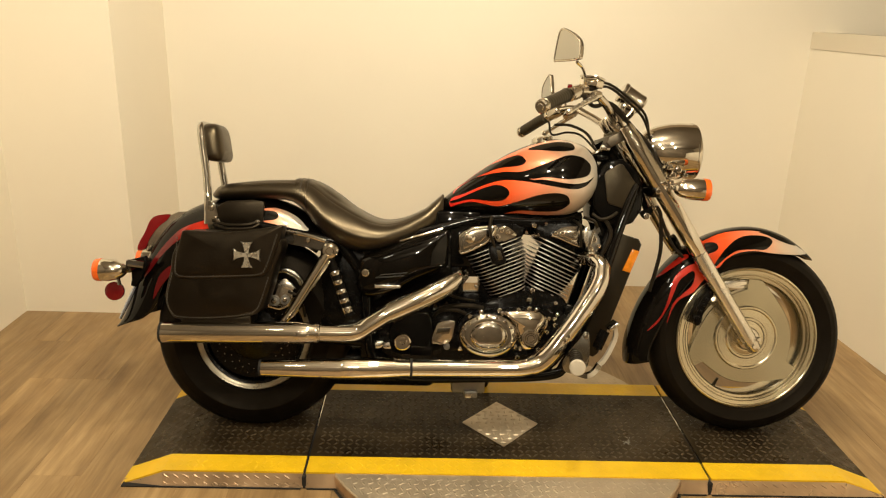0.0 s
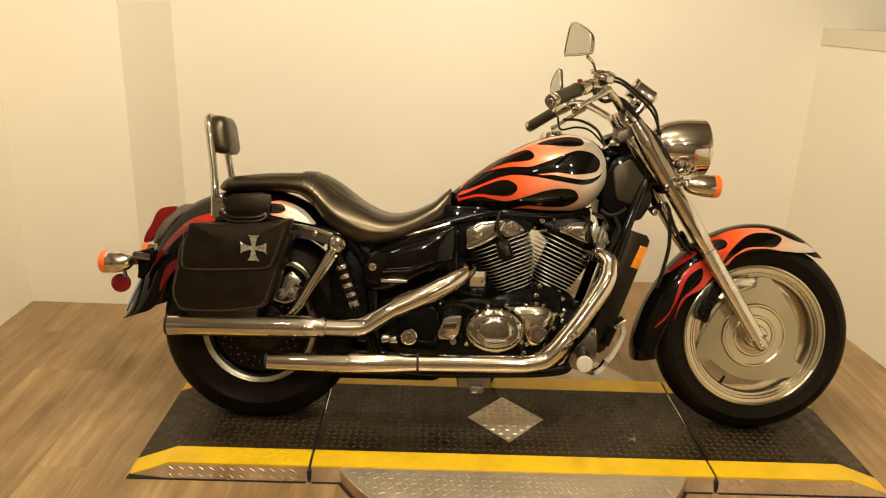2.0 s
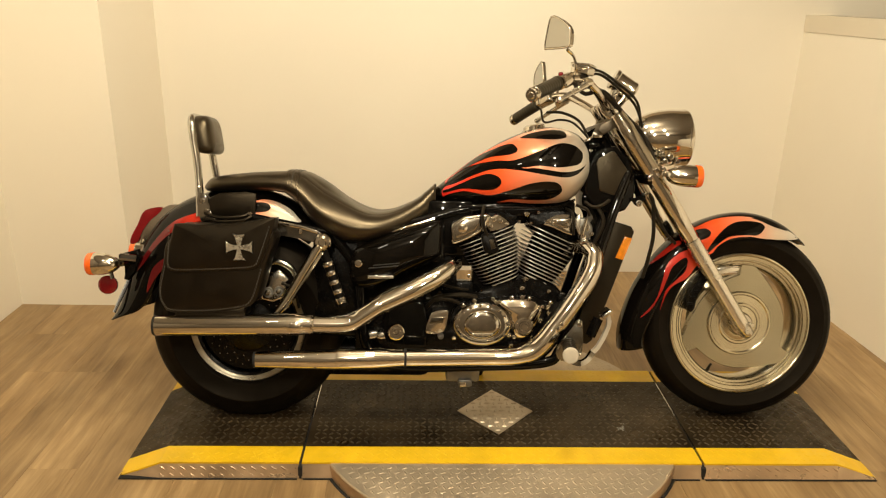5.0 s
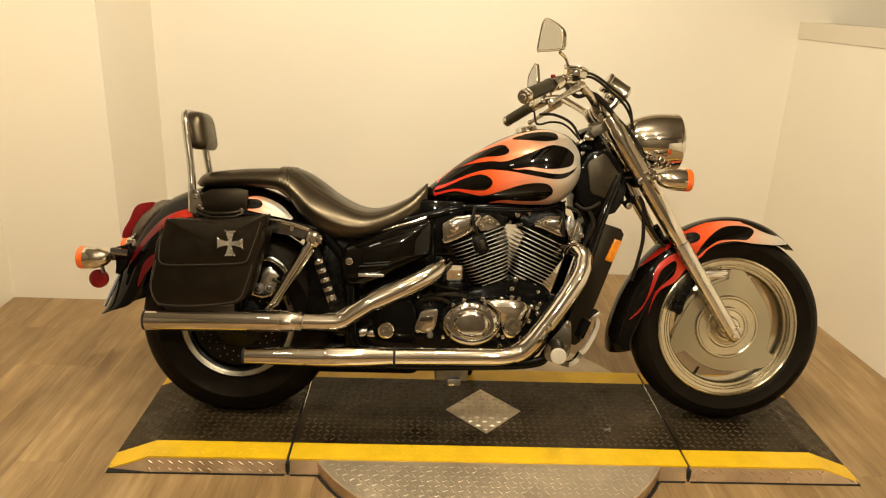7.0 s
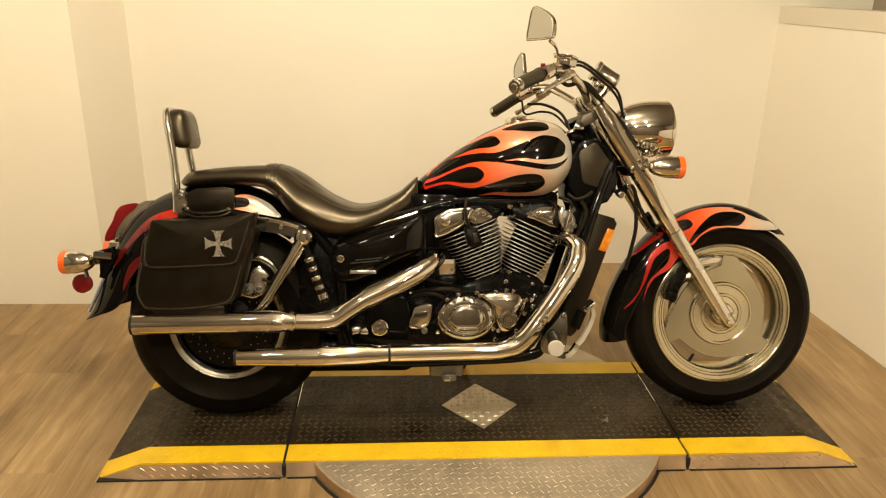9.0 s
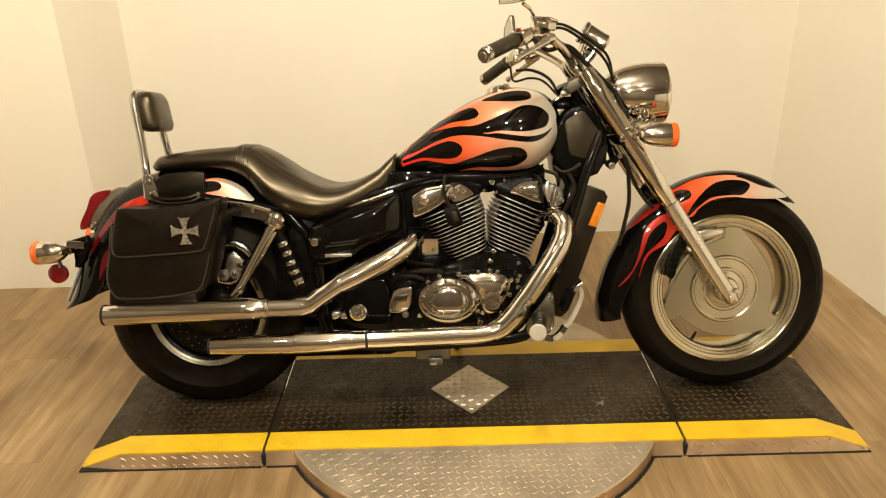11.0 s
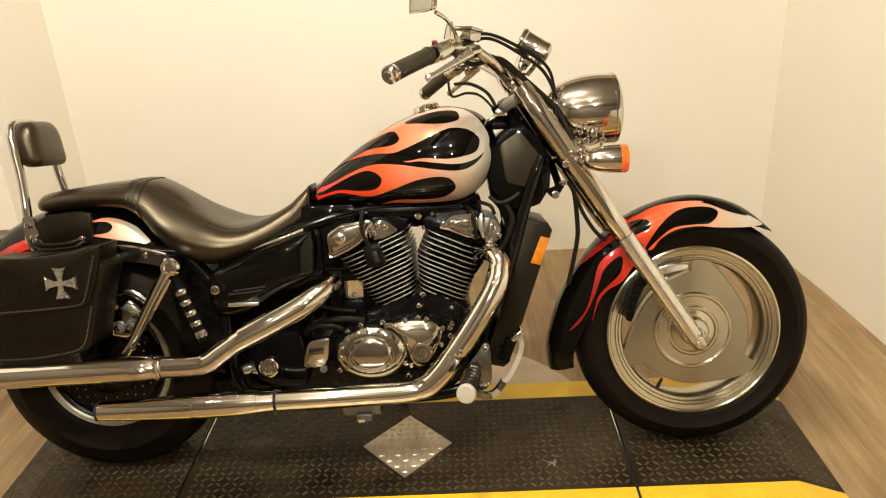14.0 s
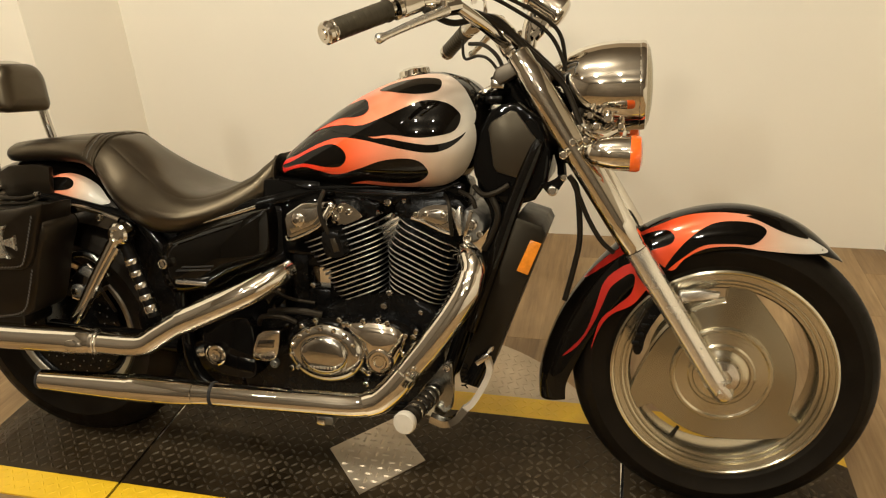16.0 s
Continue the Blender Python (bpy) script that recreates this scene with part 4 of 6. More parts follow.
bar_half = [(0.335, 0.045, 1.004), (0.320, 0.095, 1.016), (0.280, 0.172, 1.050), (0.230, 0.225, 1.078), (0.170, 0.275, 1.068), (0.111, 0.36, 1.035), (0.066, 0.425, 1.008)]
bar_path = [(x, -y, z) for x, y, z in bar_half[::-1]] + [(0.338, 0, 1.0)] + bar_half
handlebar = part("handlebar", tube(bar_path, 0.0127, 14), CHROME, bike, "chrome pulled-back handlebar")
for s in (-1, 1):
    g0, g1 = Vector((0.061, 0.432 * s, 1.0045)), Vector((0.142, 0.315 * s, 1.053))
    d = (g1 - g0)
    L = d.length
    M = along(g0, g1)
    prof = [(0.0135, 0.012)]
    for k in range(9):
        h = 0.016 + (L - 0.026) * k / 9
        prof += [(0.0194, h), (0.0196, h + 0.001), (0.0196, h + 0.011), (0.0194, h + 0.012)]
    prof += [(0.0200, L - 0.008), (0.0212, L - 0.004), (0.0212, L), (0.0135, L)]
    part("grip", lathe(prof, 24, True, m=M), GRIP, handlebar, "worn black rubber grip")
    part("bar_end", lathe([(0, -0.008), (0.008, -0.008), (0.010, -0.0055), (0.017, -0.006), (0.0205, -0.002), (0.0208, 0.006), (0.0188, 0.009), (0.0186, 0.012), (0.0202, 0.0145), (0.0195, 0.018), (0.013, 0.018)], 24, m=M), CHROME, handlebar, "chrome bar end")
    # switch housing and lever
    sw = Vector((0.171, 0.272 * s, 1.068))
    dn = d.normalized()
    part("switch_housing", joined(place(box(-0.02, 0.02, -0.02, 0.02, -0.028, 0.032, 0.010, 3), Matrix.Translation(sw) @ dn.to_track_quat("Z", "Y").to_matrix().to_4x4()), lathe([(0.0145, -0.038), (0.0205, -0.036), (0.0205, -0.026), (0.0145, -0.024)], 20, True, m=along(sw, sw + dn))), CHROME, handlebar, "chrome switch housing")
    lev = [(0.235, 0.232 * s, 1.060), (0.216, 0.270 * s, 1.046), (0.186, 0.318 * s, 1.026), (0.156, 0.360 * s, 1.006), (0.146, 0.373 * s, 1.000), (0.142, 0.379 * s, 0.998), (0.139, 0.383 * s, 0.9965)]
    part("lever", tube(lev, [0.0125, 0.0095, 0.0078, 0.0068, 0.0092, 0.0090, 0.0040], 12, n=5), ALU, handlebar, "chrome hand lever")
    part("lever_perch", joined(tube([(0.255, 0.205 * s, 1.072), (0.225, 0.235 * s, 1.062), (0.210, 0.262 * s, 1.052)], 0.013, 10), lathe([(0, 0.008), (0.008, 0.008), (0.008, -0.02), (0, -0.02)], 12, m=Matrix.Translation((0.232, 0.238 * s, 1.068)))), CHROME, handlebar)
    # mirror
    part("mirror_stalk", tube([(0.206, 0.245 * s, 1.085), (0.203, 0.262 * s, 1.105), (0.188, 0.318 * s, 1.128), (0.165, 0.350 * s, 1.142)], [0.0065, 0.005, 0.0045, 0.005], 10), CHROME, handlebar, "slim chrome mirror stalk")
    head = closed_path([(-0.064, -0.030), (-0.046, 0.034), (-0.034, 0.049), (-0.016, 0.047), (0.018, 0.031), (0.048, 0.010), (0.060, -0.008), (0.060, -0.038), (0.046, -0.048), (-0.050, -0.038)], 5)
    mm = Matrix.Translation((0.136 if s < 0 else 0.148, 0.368 * s, 1.186 if s < 0 else 1.168)) @ Matrix.Rotation(radians(-62 if s < 0 else -74), 4, "Z")
    if s > 0:
        head = [(px * 0.82, pz * 0.86) for px, pz in head]
    shell = slab([(px * -s, pz) for px, pz in head], -0.0015, 0.009, 0.004, 3)
    mb = part("mirror", place(shell, mm), CHROME, handlebar, "chrome teardrop mirror")
    glass = slab([(px * 0.94 * -s, pz * 0.94 + 0.0003) for px, pz in head], -0.0027, -0.001, 0.0008, 1)
    part("mirror_glass", place(glass, mm), MIRROR, mb, "mirror glass")
    ring = [(px * 0.97 * -s, -0.0015, pz * 0.97) for px, pz in head]
    part("mirror_rim", place(tube(ring + ring[:1], 0.0034, 8, n=1), mm), CHROME, mb, "bright chrome mirror rim")
# risers
for s in (-1, 1):
    part("riser", joined(lathe([(0, -0.055), (0.020, -0.055), (0.0230, -0.050), (0.0230, -0.014), (0.0255, -0.011), (0.0255, 0.024), (0.022, 0.030), (0, 0.030)], 24, m=along((0.332, 0.055 * s, 1.006), (0.304, 0.055 * s, 1.048))), bolt_head((0.322, 0.055 * s - 0.019, 1.018)), bolt_head((0.342, 0.055 * s - 0.019, 0.990))), CHROME, handlebar, "chrome handlebar riser")
# brake fluid reservoir
part("fluid_reservoir", joined(place(box(-0.030, 0.030, -0.022, 0.022, -0.014, 0.010, 0.005, 2), Matrix.Translation((0.228, -0.228, 1.105)) @ Matrix.Rotation(radians(10), 4, "Y") @ Matrix.Rotation(radians(-35), 4, "Z")), place(box(-0.032, 0.032, -0.024, 0.024, 0.010, 0.017, 0.003, 2), Matrix.Translation((0.228, -0.228, 1.105)) @ Matrix.Rotation(radians(10), 4, "Y") @ Matrix.Rotation(radians(-35), 4, "Z"))), CHROME, handlebar, "chrome brake fluid reservoir")
part("switch_button", box(0.149, 0.163, -0.290, -0.278, 1.080, 1.090, 0.003), RED, handlebar, "red engine stop switch")
turn_bar = Matrix.Translation((0.337, 0, 0)) @ Matrix.Rotation(radians(-4.0), 4, "Z") @ Matrix.Translation((-0.337, 0, 0))
handlebar.matrix_local = turn_bar


def narrow(p):
    """Draws the bar's outer fittings in towards the middle."""
    x, y, z = p
    if abs(y) <= 0.08:
        return p
    d = 0.15 * (abs(y) - 0.08)
    return (x + 0.2 * d, y + d, z + 0.25 * d) if y < 0 else (x, y - d, z)


for ob in [handlebar] + list(handlebar.children_recursive):
    for v in ob.data.vertices:
        v.co = narrow(v.co)
# instrument
gm = along((0.360, 0, 1.113), (0.431, 0, 1.066))
gauge = part("speedometer", lathe([(0, -0.004), (0.025, -0.004), (0.0320, -0.002), (0.0350, 0.002), (0.0350, 0.009), (0.0325, 0.012), (0.0325, 0.066), (0.0340, 0.069), (0.0340, 0.076), (0.028, 0.083), (0.018, 0.087), (0, 0.088)], 40, m=gm), CHROME, bike, "chrome speedometer housing")
part("bracket", joined(tube([(0.372, 0, 1.075), (0.362, 0, 1.045), (0.358, 0, 1.005), (0.352, 0, 0.965)], 0.017, 14), tube([(0.40, -0.012, 1.070), (0.392, -0.02, 1.045), (0.372, -0.022, 1.022)], 0.010, 10), lathe([(0, 0.01), (0.012, 0.01), (0.015, 0.004), (0.015, -0.03), (0, -0.03)], 16, m=axis_y(0.378, -0.012, 1.05))), CHROME, gauge, "chrome gauge bracket")

# ---- cables
for pts, r in (([(0.205, -0.235, 1.085), (0.262, -0.20, 1.108), (0.345, -0.115, 1.085), (0.420, -0.06, 1.04), (0.440, -0.05, 0.985), (0.437, -0.05, 0.945)], 0.0042),
               ([(0.205, -0.24, 1.080), (0.270, -0.19, 1.098), (0.350, -0.12, 1.066), (0.415, -0.075, 1.02), (0.452, -0.055, 0.94)], 0.0042),
               ([(0.195, -0.25, 1.050), (0.26, -0.17, 1.062), (0.33, -0.11, 1.030), (0.42, -0.065, 0.955), (0.475, -0.06, 0.895), (0.47, -0.09, 0.83)], 0.0075),
               ([(0.185, -0.255, 1.058), (0.23, -0.19, 1.040), (0.30, -0.13, 1.055), (0.37, -0.10, 0.995), (0.44, -0.08, 0.93), (0.48, -0.085, 0.85)], 0.0065),
               ([(0.185, 0.25, 1.020), (0.23, 0.19, 1.015), (0.275, 0.12, 0.985), (0.30, 0.08, 0.935), (0.33, 0.05, 0.86)], 0.005),
               ([(0.165, 0.26, 1.03), (0.175, 0.24, 0.985), (0.22, 0.18, 0.990), (0.26, 0.12, 0.975), (0.31, 0.07, 0.915)], 0.0038)):
    part("cable", tube([narrow(p) for p in pts], r, 8), SOFT_RUBBER, bike, "black control cable")

# ---- seat
ST = ring_interp([(-0.945, 0.752), (-0.93, 0.768), (-0.90, 0.780), (-0.80, 0.793), (-0.70, 0.799), (-0.655, 0.800), (-0.615, 0.797), (-0.555, 0.764), (-0.49, 0.714), (-0.434, 0.683), (-0.384, 0.675), (-0.33, 0.687), (-0.27, 0.716), (-0.245, 0.737), (-0.222, 0.757), (-0.212, 0.766)])
SB = ring_interp([(-0.945, 0.738), (-0.92, 0.731), (-0.80, 0.736), (-0.70, 0.732), (-0.655, 0.710), (-0.61, 0.655), (-0.55, 0.605), (-0.48, 0.582), (-0.40, 0.588), (-0.30, 0.616), (-0.245, 0.645), (-0.221, 0.672), (-0.212, 0.695)])
SW = ring_interp([(-0.945, 0.055), (-0.92, 0.092), (-0.88, 0.110), (-0.75, 0.112), (-0.655, 0.104), (-0.59, 0.108), (-0.53, 0.130), (-0.46, 0.158), (-0.40, 0.160), (-0.32, 0.130), (-0.25, 0.092), (-0.221, 0.072), (-0.212, 0.062)])

SKIRT_W = ring_interp([(-0.945, 0.055), (-0.92, 0.092), (-0.88, 0.110), (-0.75, 0.118), (-0.655, 0.128), (-0.58, 0.156), (-0.48, 0.175), (-0.40, 0.168), (-0.32, 0.132), (-0.25, 0.092), (-0.221, 0.072), (-0.212, 0.062)])
SEAT_HALF = smooth_path(((0.0, 0.985), (0.25, 0.995), (0.48, 1.0), (0.63, 0.985), (0.72, 0.950), (0.775, 0.912), (0.797, 0.888), (0.826, 0.870), (0.880, 0.815), (0.935, 0.730), (0.978, 0.625), (1.0, 0.505), (0.996, 0.39), (0.972, 0.28), (0.930, 0.18), (0.860, 0.08), (0.76, 0.02), (0.58, 0.0), (0.3, 0.0)), 2)


def seat_rings(xa, xb, n, puff=0.0):
    """Rings across the saddle: a dished top inside a crease, a bulging side; the rear slope is crowned."""
    out = []
    for i in range(n + 1):
        x = xa + (xb - xa) * i / n
        t, b, w = ST(x) + puff, SB(x) - puff * 0.5, SW(x) + puff
        crown = 0.13 * math.exp(-((x + 0.565) / 0.075) ** 2)
        low = SKIRT_W(x) + puff
        half = [((low + (w - low) * min(max((zz - 0.45) / 0.5, 0), 1)) * yy, b + (t - b) * zz * (1 - crown * min(yy / 0.63, 1) ** 2)) for yy, zz in SEAT_HALF]
        out.append([(x, -y, z) for y, z in half] + [(x, 0, b)] + [(x, y, z) for y, z in half[:0:-1]])
    return out


seat = part("rider_seat", loft(seat_rings(-0.648, -0.212, 48)), SEAT, bike, "smooth black vinyl rider seat", 70)
part("pillion_seat", loft(seat_rings(-0.945, -0.672, 30)), SEAT, seat, "black vinyl pillion pad", 70)
part("seat_band", loft(seat_rings(-0.678, -0.640, 8, 0.0042)), SEAT, seat, "raised black seam band", 50)
for dx in (-0.671, -0.659, -0.647):
    rr = seat_rings(dx, dx + 0.0005, 1, 0.0046)[0][:24]
    part("seam_stitch", tube(rr, 0.0013, 6, n=2), STITCH if dx == -0.659 else SEAT, seat)
part("seat_piping", tube([(-0.2135, -0.050, 0.762), (-0.2145, -0.063, 0.745), (-0.216, -0.065, 0.715), (-0.222, -0.066, 0.686)], 0.0032, 8), SEAT, seat)

# ---- backrest
half_bar = [(-0.945, 0.112, 0.655), (-0.946, 0.106, 0.74), (-0.957, 0.092, 0.83), (-0.970, 0.084, 0.905), (-0.977, 0.074, 0.943), (-0.981, 0.050, 0.962)]
backrest = part("backrest", tube([(x, -y, z) for x, y, z in half_bar] + [(-0.983, 0, 0.966)] + half_bar[::-1], 0.0118, 14), COVER, bike, "chrome passenger backrest bar")
def pad_outline(w, z0, z1, rt, rb):
    """Front view of the pad: well rounded above, flatter below."""
    out = []
    for cy, cz, r, a0 in ((w - rt, z1 - rt, rt, 0), (-w + rt, z1 - rt, rt, 90), (-w + rb, z0 + rb, rb, 180), (w - rb, z0 + rb, rb, 270)):
        out += [(cy + r * math.cos(radians(a0 + 15 * k)), cz + r * math.sin(radians(a0 + 15 * k))) for k in range(7)]
    return out


pad_rings = []
for dx, inset in ((-0.026, 0.030), (-0.026, 0.008), (-0.023, 0.003), (-0.016, 0.0), (0.004, 0.0), (0.014, 0.003), (0.020, 0.009), (0.0245, 0.020), (0.0265, 0.034)):
    ring = pad_outline(0.082 - inset, 0.850 + inset, 0.970 - inset, max(0.046 - inset, 0.006), max(0.024 - inset * 0.8, 0.005))
    pad_rings.append([(-0.928 + dx - 0.16 * (z - 0.85) - 1.3 * y * y, y, z) for y, z in ring])
part("backrest_pad", loft(pad_rings), SEAT, backrest, "padded black vinyl backrest", 70)
for s in (-1, 1):
    pl = part("mounting_plate", slab(closed_path([(-0.946, 0.722), (-0.918, 0.722), (-0.912, 0.70), (-0.896, 0.655), (-0.880, 0.632), (-0.925, 0.628), (-0.940, 0.66)], 3), *sorted((s * 0.134, s * 0.124)), 0.002), COVER, backrest, "chrome mounting plate")
    if s < 0:
        bolt(pl, -0.930, -0.135, 0.705, 0.009, 0.007)
        bolt(pl, -0.917, -0.135, 0.672, 0.010, 0.008)

# ---- tail light
tail = part("tail_light", slab(closed_path([(-1.186, 0.562), (-1.178, 0.590), (-1.160, 0.622), (-1.146, 0.655), (-1.128, 0.672), (-1.082, 0.679), (-1.092, 0.660), (-1.122, 0.634), (-1.146, 0.600), (-1.162, 0.566)], 4), -0.052, 0.052, 0.010, 4), RED, bike, "red tail light lens")
part("tail_light_base", slab(closed_path([(-1.084, 0.679), (-1.004, 0.690), (-1.039, 0.654), (-1.098, 0.597), (-1.134, 0.562), (-1.160, 0.560), (-1.142, 0.604), (-1.116, 0.640)], 3), -0.050, 0.050, 0.010, 3), CHROME_WORN, tail, "satin chrome tail light base")
part("licence_bracket", tube([(-1.165, -0.06, 0.50), (-1.196, -0.075, 0.42), (-1.228, -0.085, 0.345)], [0.004, 0.0065, 0.005], 8), FENDER_EDGE, bike, "chrome fender edge trim")


# ---- painted flames
def flame(name, outline, depth, mat, parent, lift, label, step=0.007):
    return part(name, skin_patch(outline, depth, step, lift), mat, parent, label, 180)


flame("lower_flame", [(-0.186, 0.752), (-0.146, 0.769), (-0.081, 0.799), (-0.027, 0.814), (0.037, 0.812), (0.101, 0.802), (0.174, 0.792), (0.213, 0.798), (0.242, 0.819), (0.262, 0.850), (0.268, 0.816), (0.257, 0.775), (0.233, 0.738), (0.199, 0.717), (0.156, 0.71), (0.081, 0.709), (0.018, 0.713), (-0.042, 0.709), (-0.109, 0.716), (-0.184, 0.724)],
      tank_depth, FLAME_TANK, tank, 0.0010, "red to silver flame paint")
flame("upper_flame", [(-0.180, 0.766), (-0.176, 0.780), (-0.139, 0.808), (-0.082, 0.852), (-0.012, 0.893), (0.069, 0.929), (0.14, 0.946), (0.191, 0.945), (0.233, 0.922), (0.262, 0.879), (0.264, 0.849), (0.246, 0.829), (0.219, 0.814), (0.179, 0.808), (0.126, 0.814), (0.089, 0.819), (0.055, 0.818), (0.008, 0.833), (-0.04, 0.838), (-0.109, 0.820), (-0.162, 0.787)],
      tank_depth, FLAME_TANK, tank, 0.0010, "orange to silver flame paint")
for o in ([(-0.188, 0.744), (-0.163, 0.753), (-0.095, 0.785), (-0.049, 0.799), (-0.019, 0.79), (-0.01, 0.772), (-0.028, 0.753), (-0.065, 0.749), (-0.127, 0.752), (-0.182, 0.738)],
          [(0.176, 0.754), (0.161, 0.774), (0.125, 0.779), (0.075, 0.771), (0.019, 0.751), (-0.04, 0.734), (-0.089, 0.74), (-0.128, 0.744), (-0.182, 0.729), (-0.188, 0.716), (-0.145, 0.703), (-0.051, 0.704), (0.023, 0.722), (0.088, 0.721), (0.139, 0.724), (0.167, 0.738)],
          [(0.240, 0.86), (0.230, 0.836), (0.198, 0.826), (0.156, 0.822), (0.101, 0.826), (0.05, 0.82), (-0.021, 0.823), (-0.063, 0.830), (-0.024, 0.84), (0.028, 0.842), (0.086, 0.863), (0.128, 0.881), (0.168, 0.895), (0.208, 0.891), (0.232, 0.876)],
          [(0.039, 0.879), (0.016, 0.893), (-0.054, 0.866), (-0.096, 0.840), (-0.139, 0.806), (-0.172, 0.785), (-0.125, 0.812), (-0.047, 0.849), (0.011, 0.858), (0.034, 0.866)],
          [(0.192, 0.927), (0.187, 0.913), (0.148, 0.907), (0.088, 0.91), (0.052, 0.913), (0.092, 0.929), (0.143, 0.938), (0.18, 0.937)]):
    flame("black_teardrop", o, tank_depth, PAINT, tank, 0.0018, "black teardrop between the flames")
ff_depth = fender_depth(FW, FF_R, FF_E, FF_W)
for nm, o in (("fender_flame", [(0.978, 0.604), (0.952, 0.622), (0.899, 0.650), (0.831, 0.669), (0.764, 0.672), (0.697, 0.660), (0.628, 0.628), (0.593, 0.605), (0.604, 0.593), (0.644, 0.572), (0.679, 0.551), (0.705, 0.579), (0.745, 0.602), (0.8, 0.609), (0.854, 0.603), (0.923, 0.599), (0.958, 0.600)]),
              ("flame_lick", [(0.584, 0.591), (0.56, 0.575), (0.529, 0.545), (0.499, 0.509), (0.535, 0.539), (0.572, 0.569), (0.59, 0.583)]),
              ("flame_lick", [(0.637, 0.565), (0.596, 0.56), (0.562, 0.537), (0.541, 0.508), (0.527, 0.455), (0.506, 0.395), (0.462, 0.340), (0.496, 0.369), (0.527, 0.425), (0.544, 0.47), (0.557, 0.503), (0.579, 0.526), (0.6, 0.539), (0.607, 0.525), (0.599, 0.493), (0.569, 0.463), (0.541, 0.433), (0.528, 0.388), (0.524, 0.365), (0.539, 0.411), (0.562, 0.445), (0.604, 0.47), (0.627, 0.5), (0.645, 0.529)])):
    flame(nm, o, ff_depth, FLAME_FRONT, front_fender, 0.0010, "red to silver flame paint", 0.008)
for o in ([(0.856, 0.637), (0.848, 0.651), (0.814, 0.658), (0.767, 0.655), (0.732, 0.639), (0.698, 0.607), (0.671, 0.568), (0.665, 0.548), (0.698, 0.579), (0.739, 0.608), (0.793, 0.614), (0.833, 0.615)],
          [(0.681, 0.621), (0.668, 0.632), (0.639, 0.626), (0.612, 0.611), (0.591, 0.59), (0.617, 0.584), (0.65, 0.596), (0.674, 0.607)],
          [(0.937, 0.628), (0.916, 0.632), (0.882, 0.643), (0.843, 0.660), (0.818, 0.668), (0.854, 0.667), (0.902, 0.651), (0.928, 0.638)]):
    flame("black_teardrop", o, ff_depth, PAINT, front_fender, 0.0018, "black teardrop between the flames", 0.008)
rf_depth = fender_depth(REAR_FENDER_C, RF_R, RF_E, RF_W)
for o in ([(-0.80, 0.690), (-0.76, 0.708), (-0.719, 0.703), (-0.674, 0.682), (-0.646, 0.656), (-0.636, 0.640), (-0.679, 0.638), (-0.731, 0.648), (-0.80, 0.652)],
          [(-0.905, 0.676), (-0.977, 0.658), (-1.031, 0.635), (-1.076, 0.592), (-1.123, 0.533), (-1.180, 0.453), (-1.132, 0.496), (-1.092, 0.548), (-1.052, 0.588), (-1.005, 0.620), (-0.955, 0.638), (-0.900, 0.645)],
          [(-1.054, 0.523), (-1.091, 0.495), (-1.11, 0.45), (-1.116, 0.413), (-1.091, 0.454), (-1.064, 0.487), (-1.046, 0.505)]):
    flame("fender_flame", o, rf_depth, FLAME_REAR, rear_fender, 0.0010, "red to silver flame paint", 0.009)
flame("black_teardrop", [(-0.728, 0.686), (-0.744, 0.698), (-0.778, 0.699), (-0.799, 0.692), (-0.792, 0.671), (-0.757, 0.67), (-0.735, 0.674)], rf_depth, PAINT, rear_fender, 0.0018, "black teardrop between the flames")

# ---- engine
case = part("crankcase", slab(closed_path([(-0.30, 0.20), (-0.30, 0.37), (-0.22, 0.392), (-0.10, 0.405), (-0.04, 0.445), (0.10, 0.47), (0.19, 0.43), (0.20, 0.30), (0.15, 0.215), (0.05, 0.185), (-0.15, 0.185)], 4), -0.115, 0.125, 0.018, 3), ENGINE_BLACK, bike, "black engine crankcase")
part("cylinder_core", joined(place(lathe([(0, 0), (0.062, 0), (0.066, 0.22), (0, 0.22)], 32), Matrix.Translation((0.018, 0, 0.43)) @ Matrix.Rotation(radians(-24), 4, "Y")),
                             place(lathe([(0, 0), (0.058, 0), (0.062, 0.22), (0, 0.22)], 32), Matrix.Translation((0.11, 0, 0.44)) @ Matrix.Rotation(radians(22), 4, "Y"))), ENGINE_BLACK, case, "black cylinder barrels")


def fin_mesh(length, depth=0.112, thick=0.0027):
    """A cooling fin: rounded plate with a black face and a polished edge."""
    bm = bmesh.new()
    hl, rc, out = length / 2, 0.040, []
    rc = min(rc, hl * 0.7)
    for cx, cy, a0 in ((hl - rc, depth - rc, 0), (-hl + rc, depth - rc, 90), (-hl + rc, -depth + rc, 180), (hl - rc, -depth + rc, 270)):
        for k in range(6):
            a = radians(a0 + 18 * k)
            out.append((cx + rc * math.cos(a), cy + rc * math.sin(a)))
    lo = [bm.verts.new((x, y, -thick / 2)) for x, y in out]
    hi = [bm.verts.new((x, y, thick / 2)) for x, y in out]
    bm.faces.new(hi)
    bm.faces.new(lo[::-1])
    mid = [bm.verts.new((x * 1.002, y * 1.002, 0)) for x, y in out]
    for k in range(len(out)):
        j = (k + 1) % len(out)
        for q in ((lo[k], lo[j], mid[j], mid[k]), (mid[k], mid[j], hi[j], hi[k])):
            bm.faces.new(q).material_index = 1
    return bm


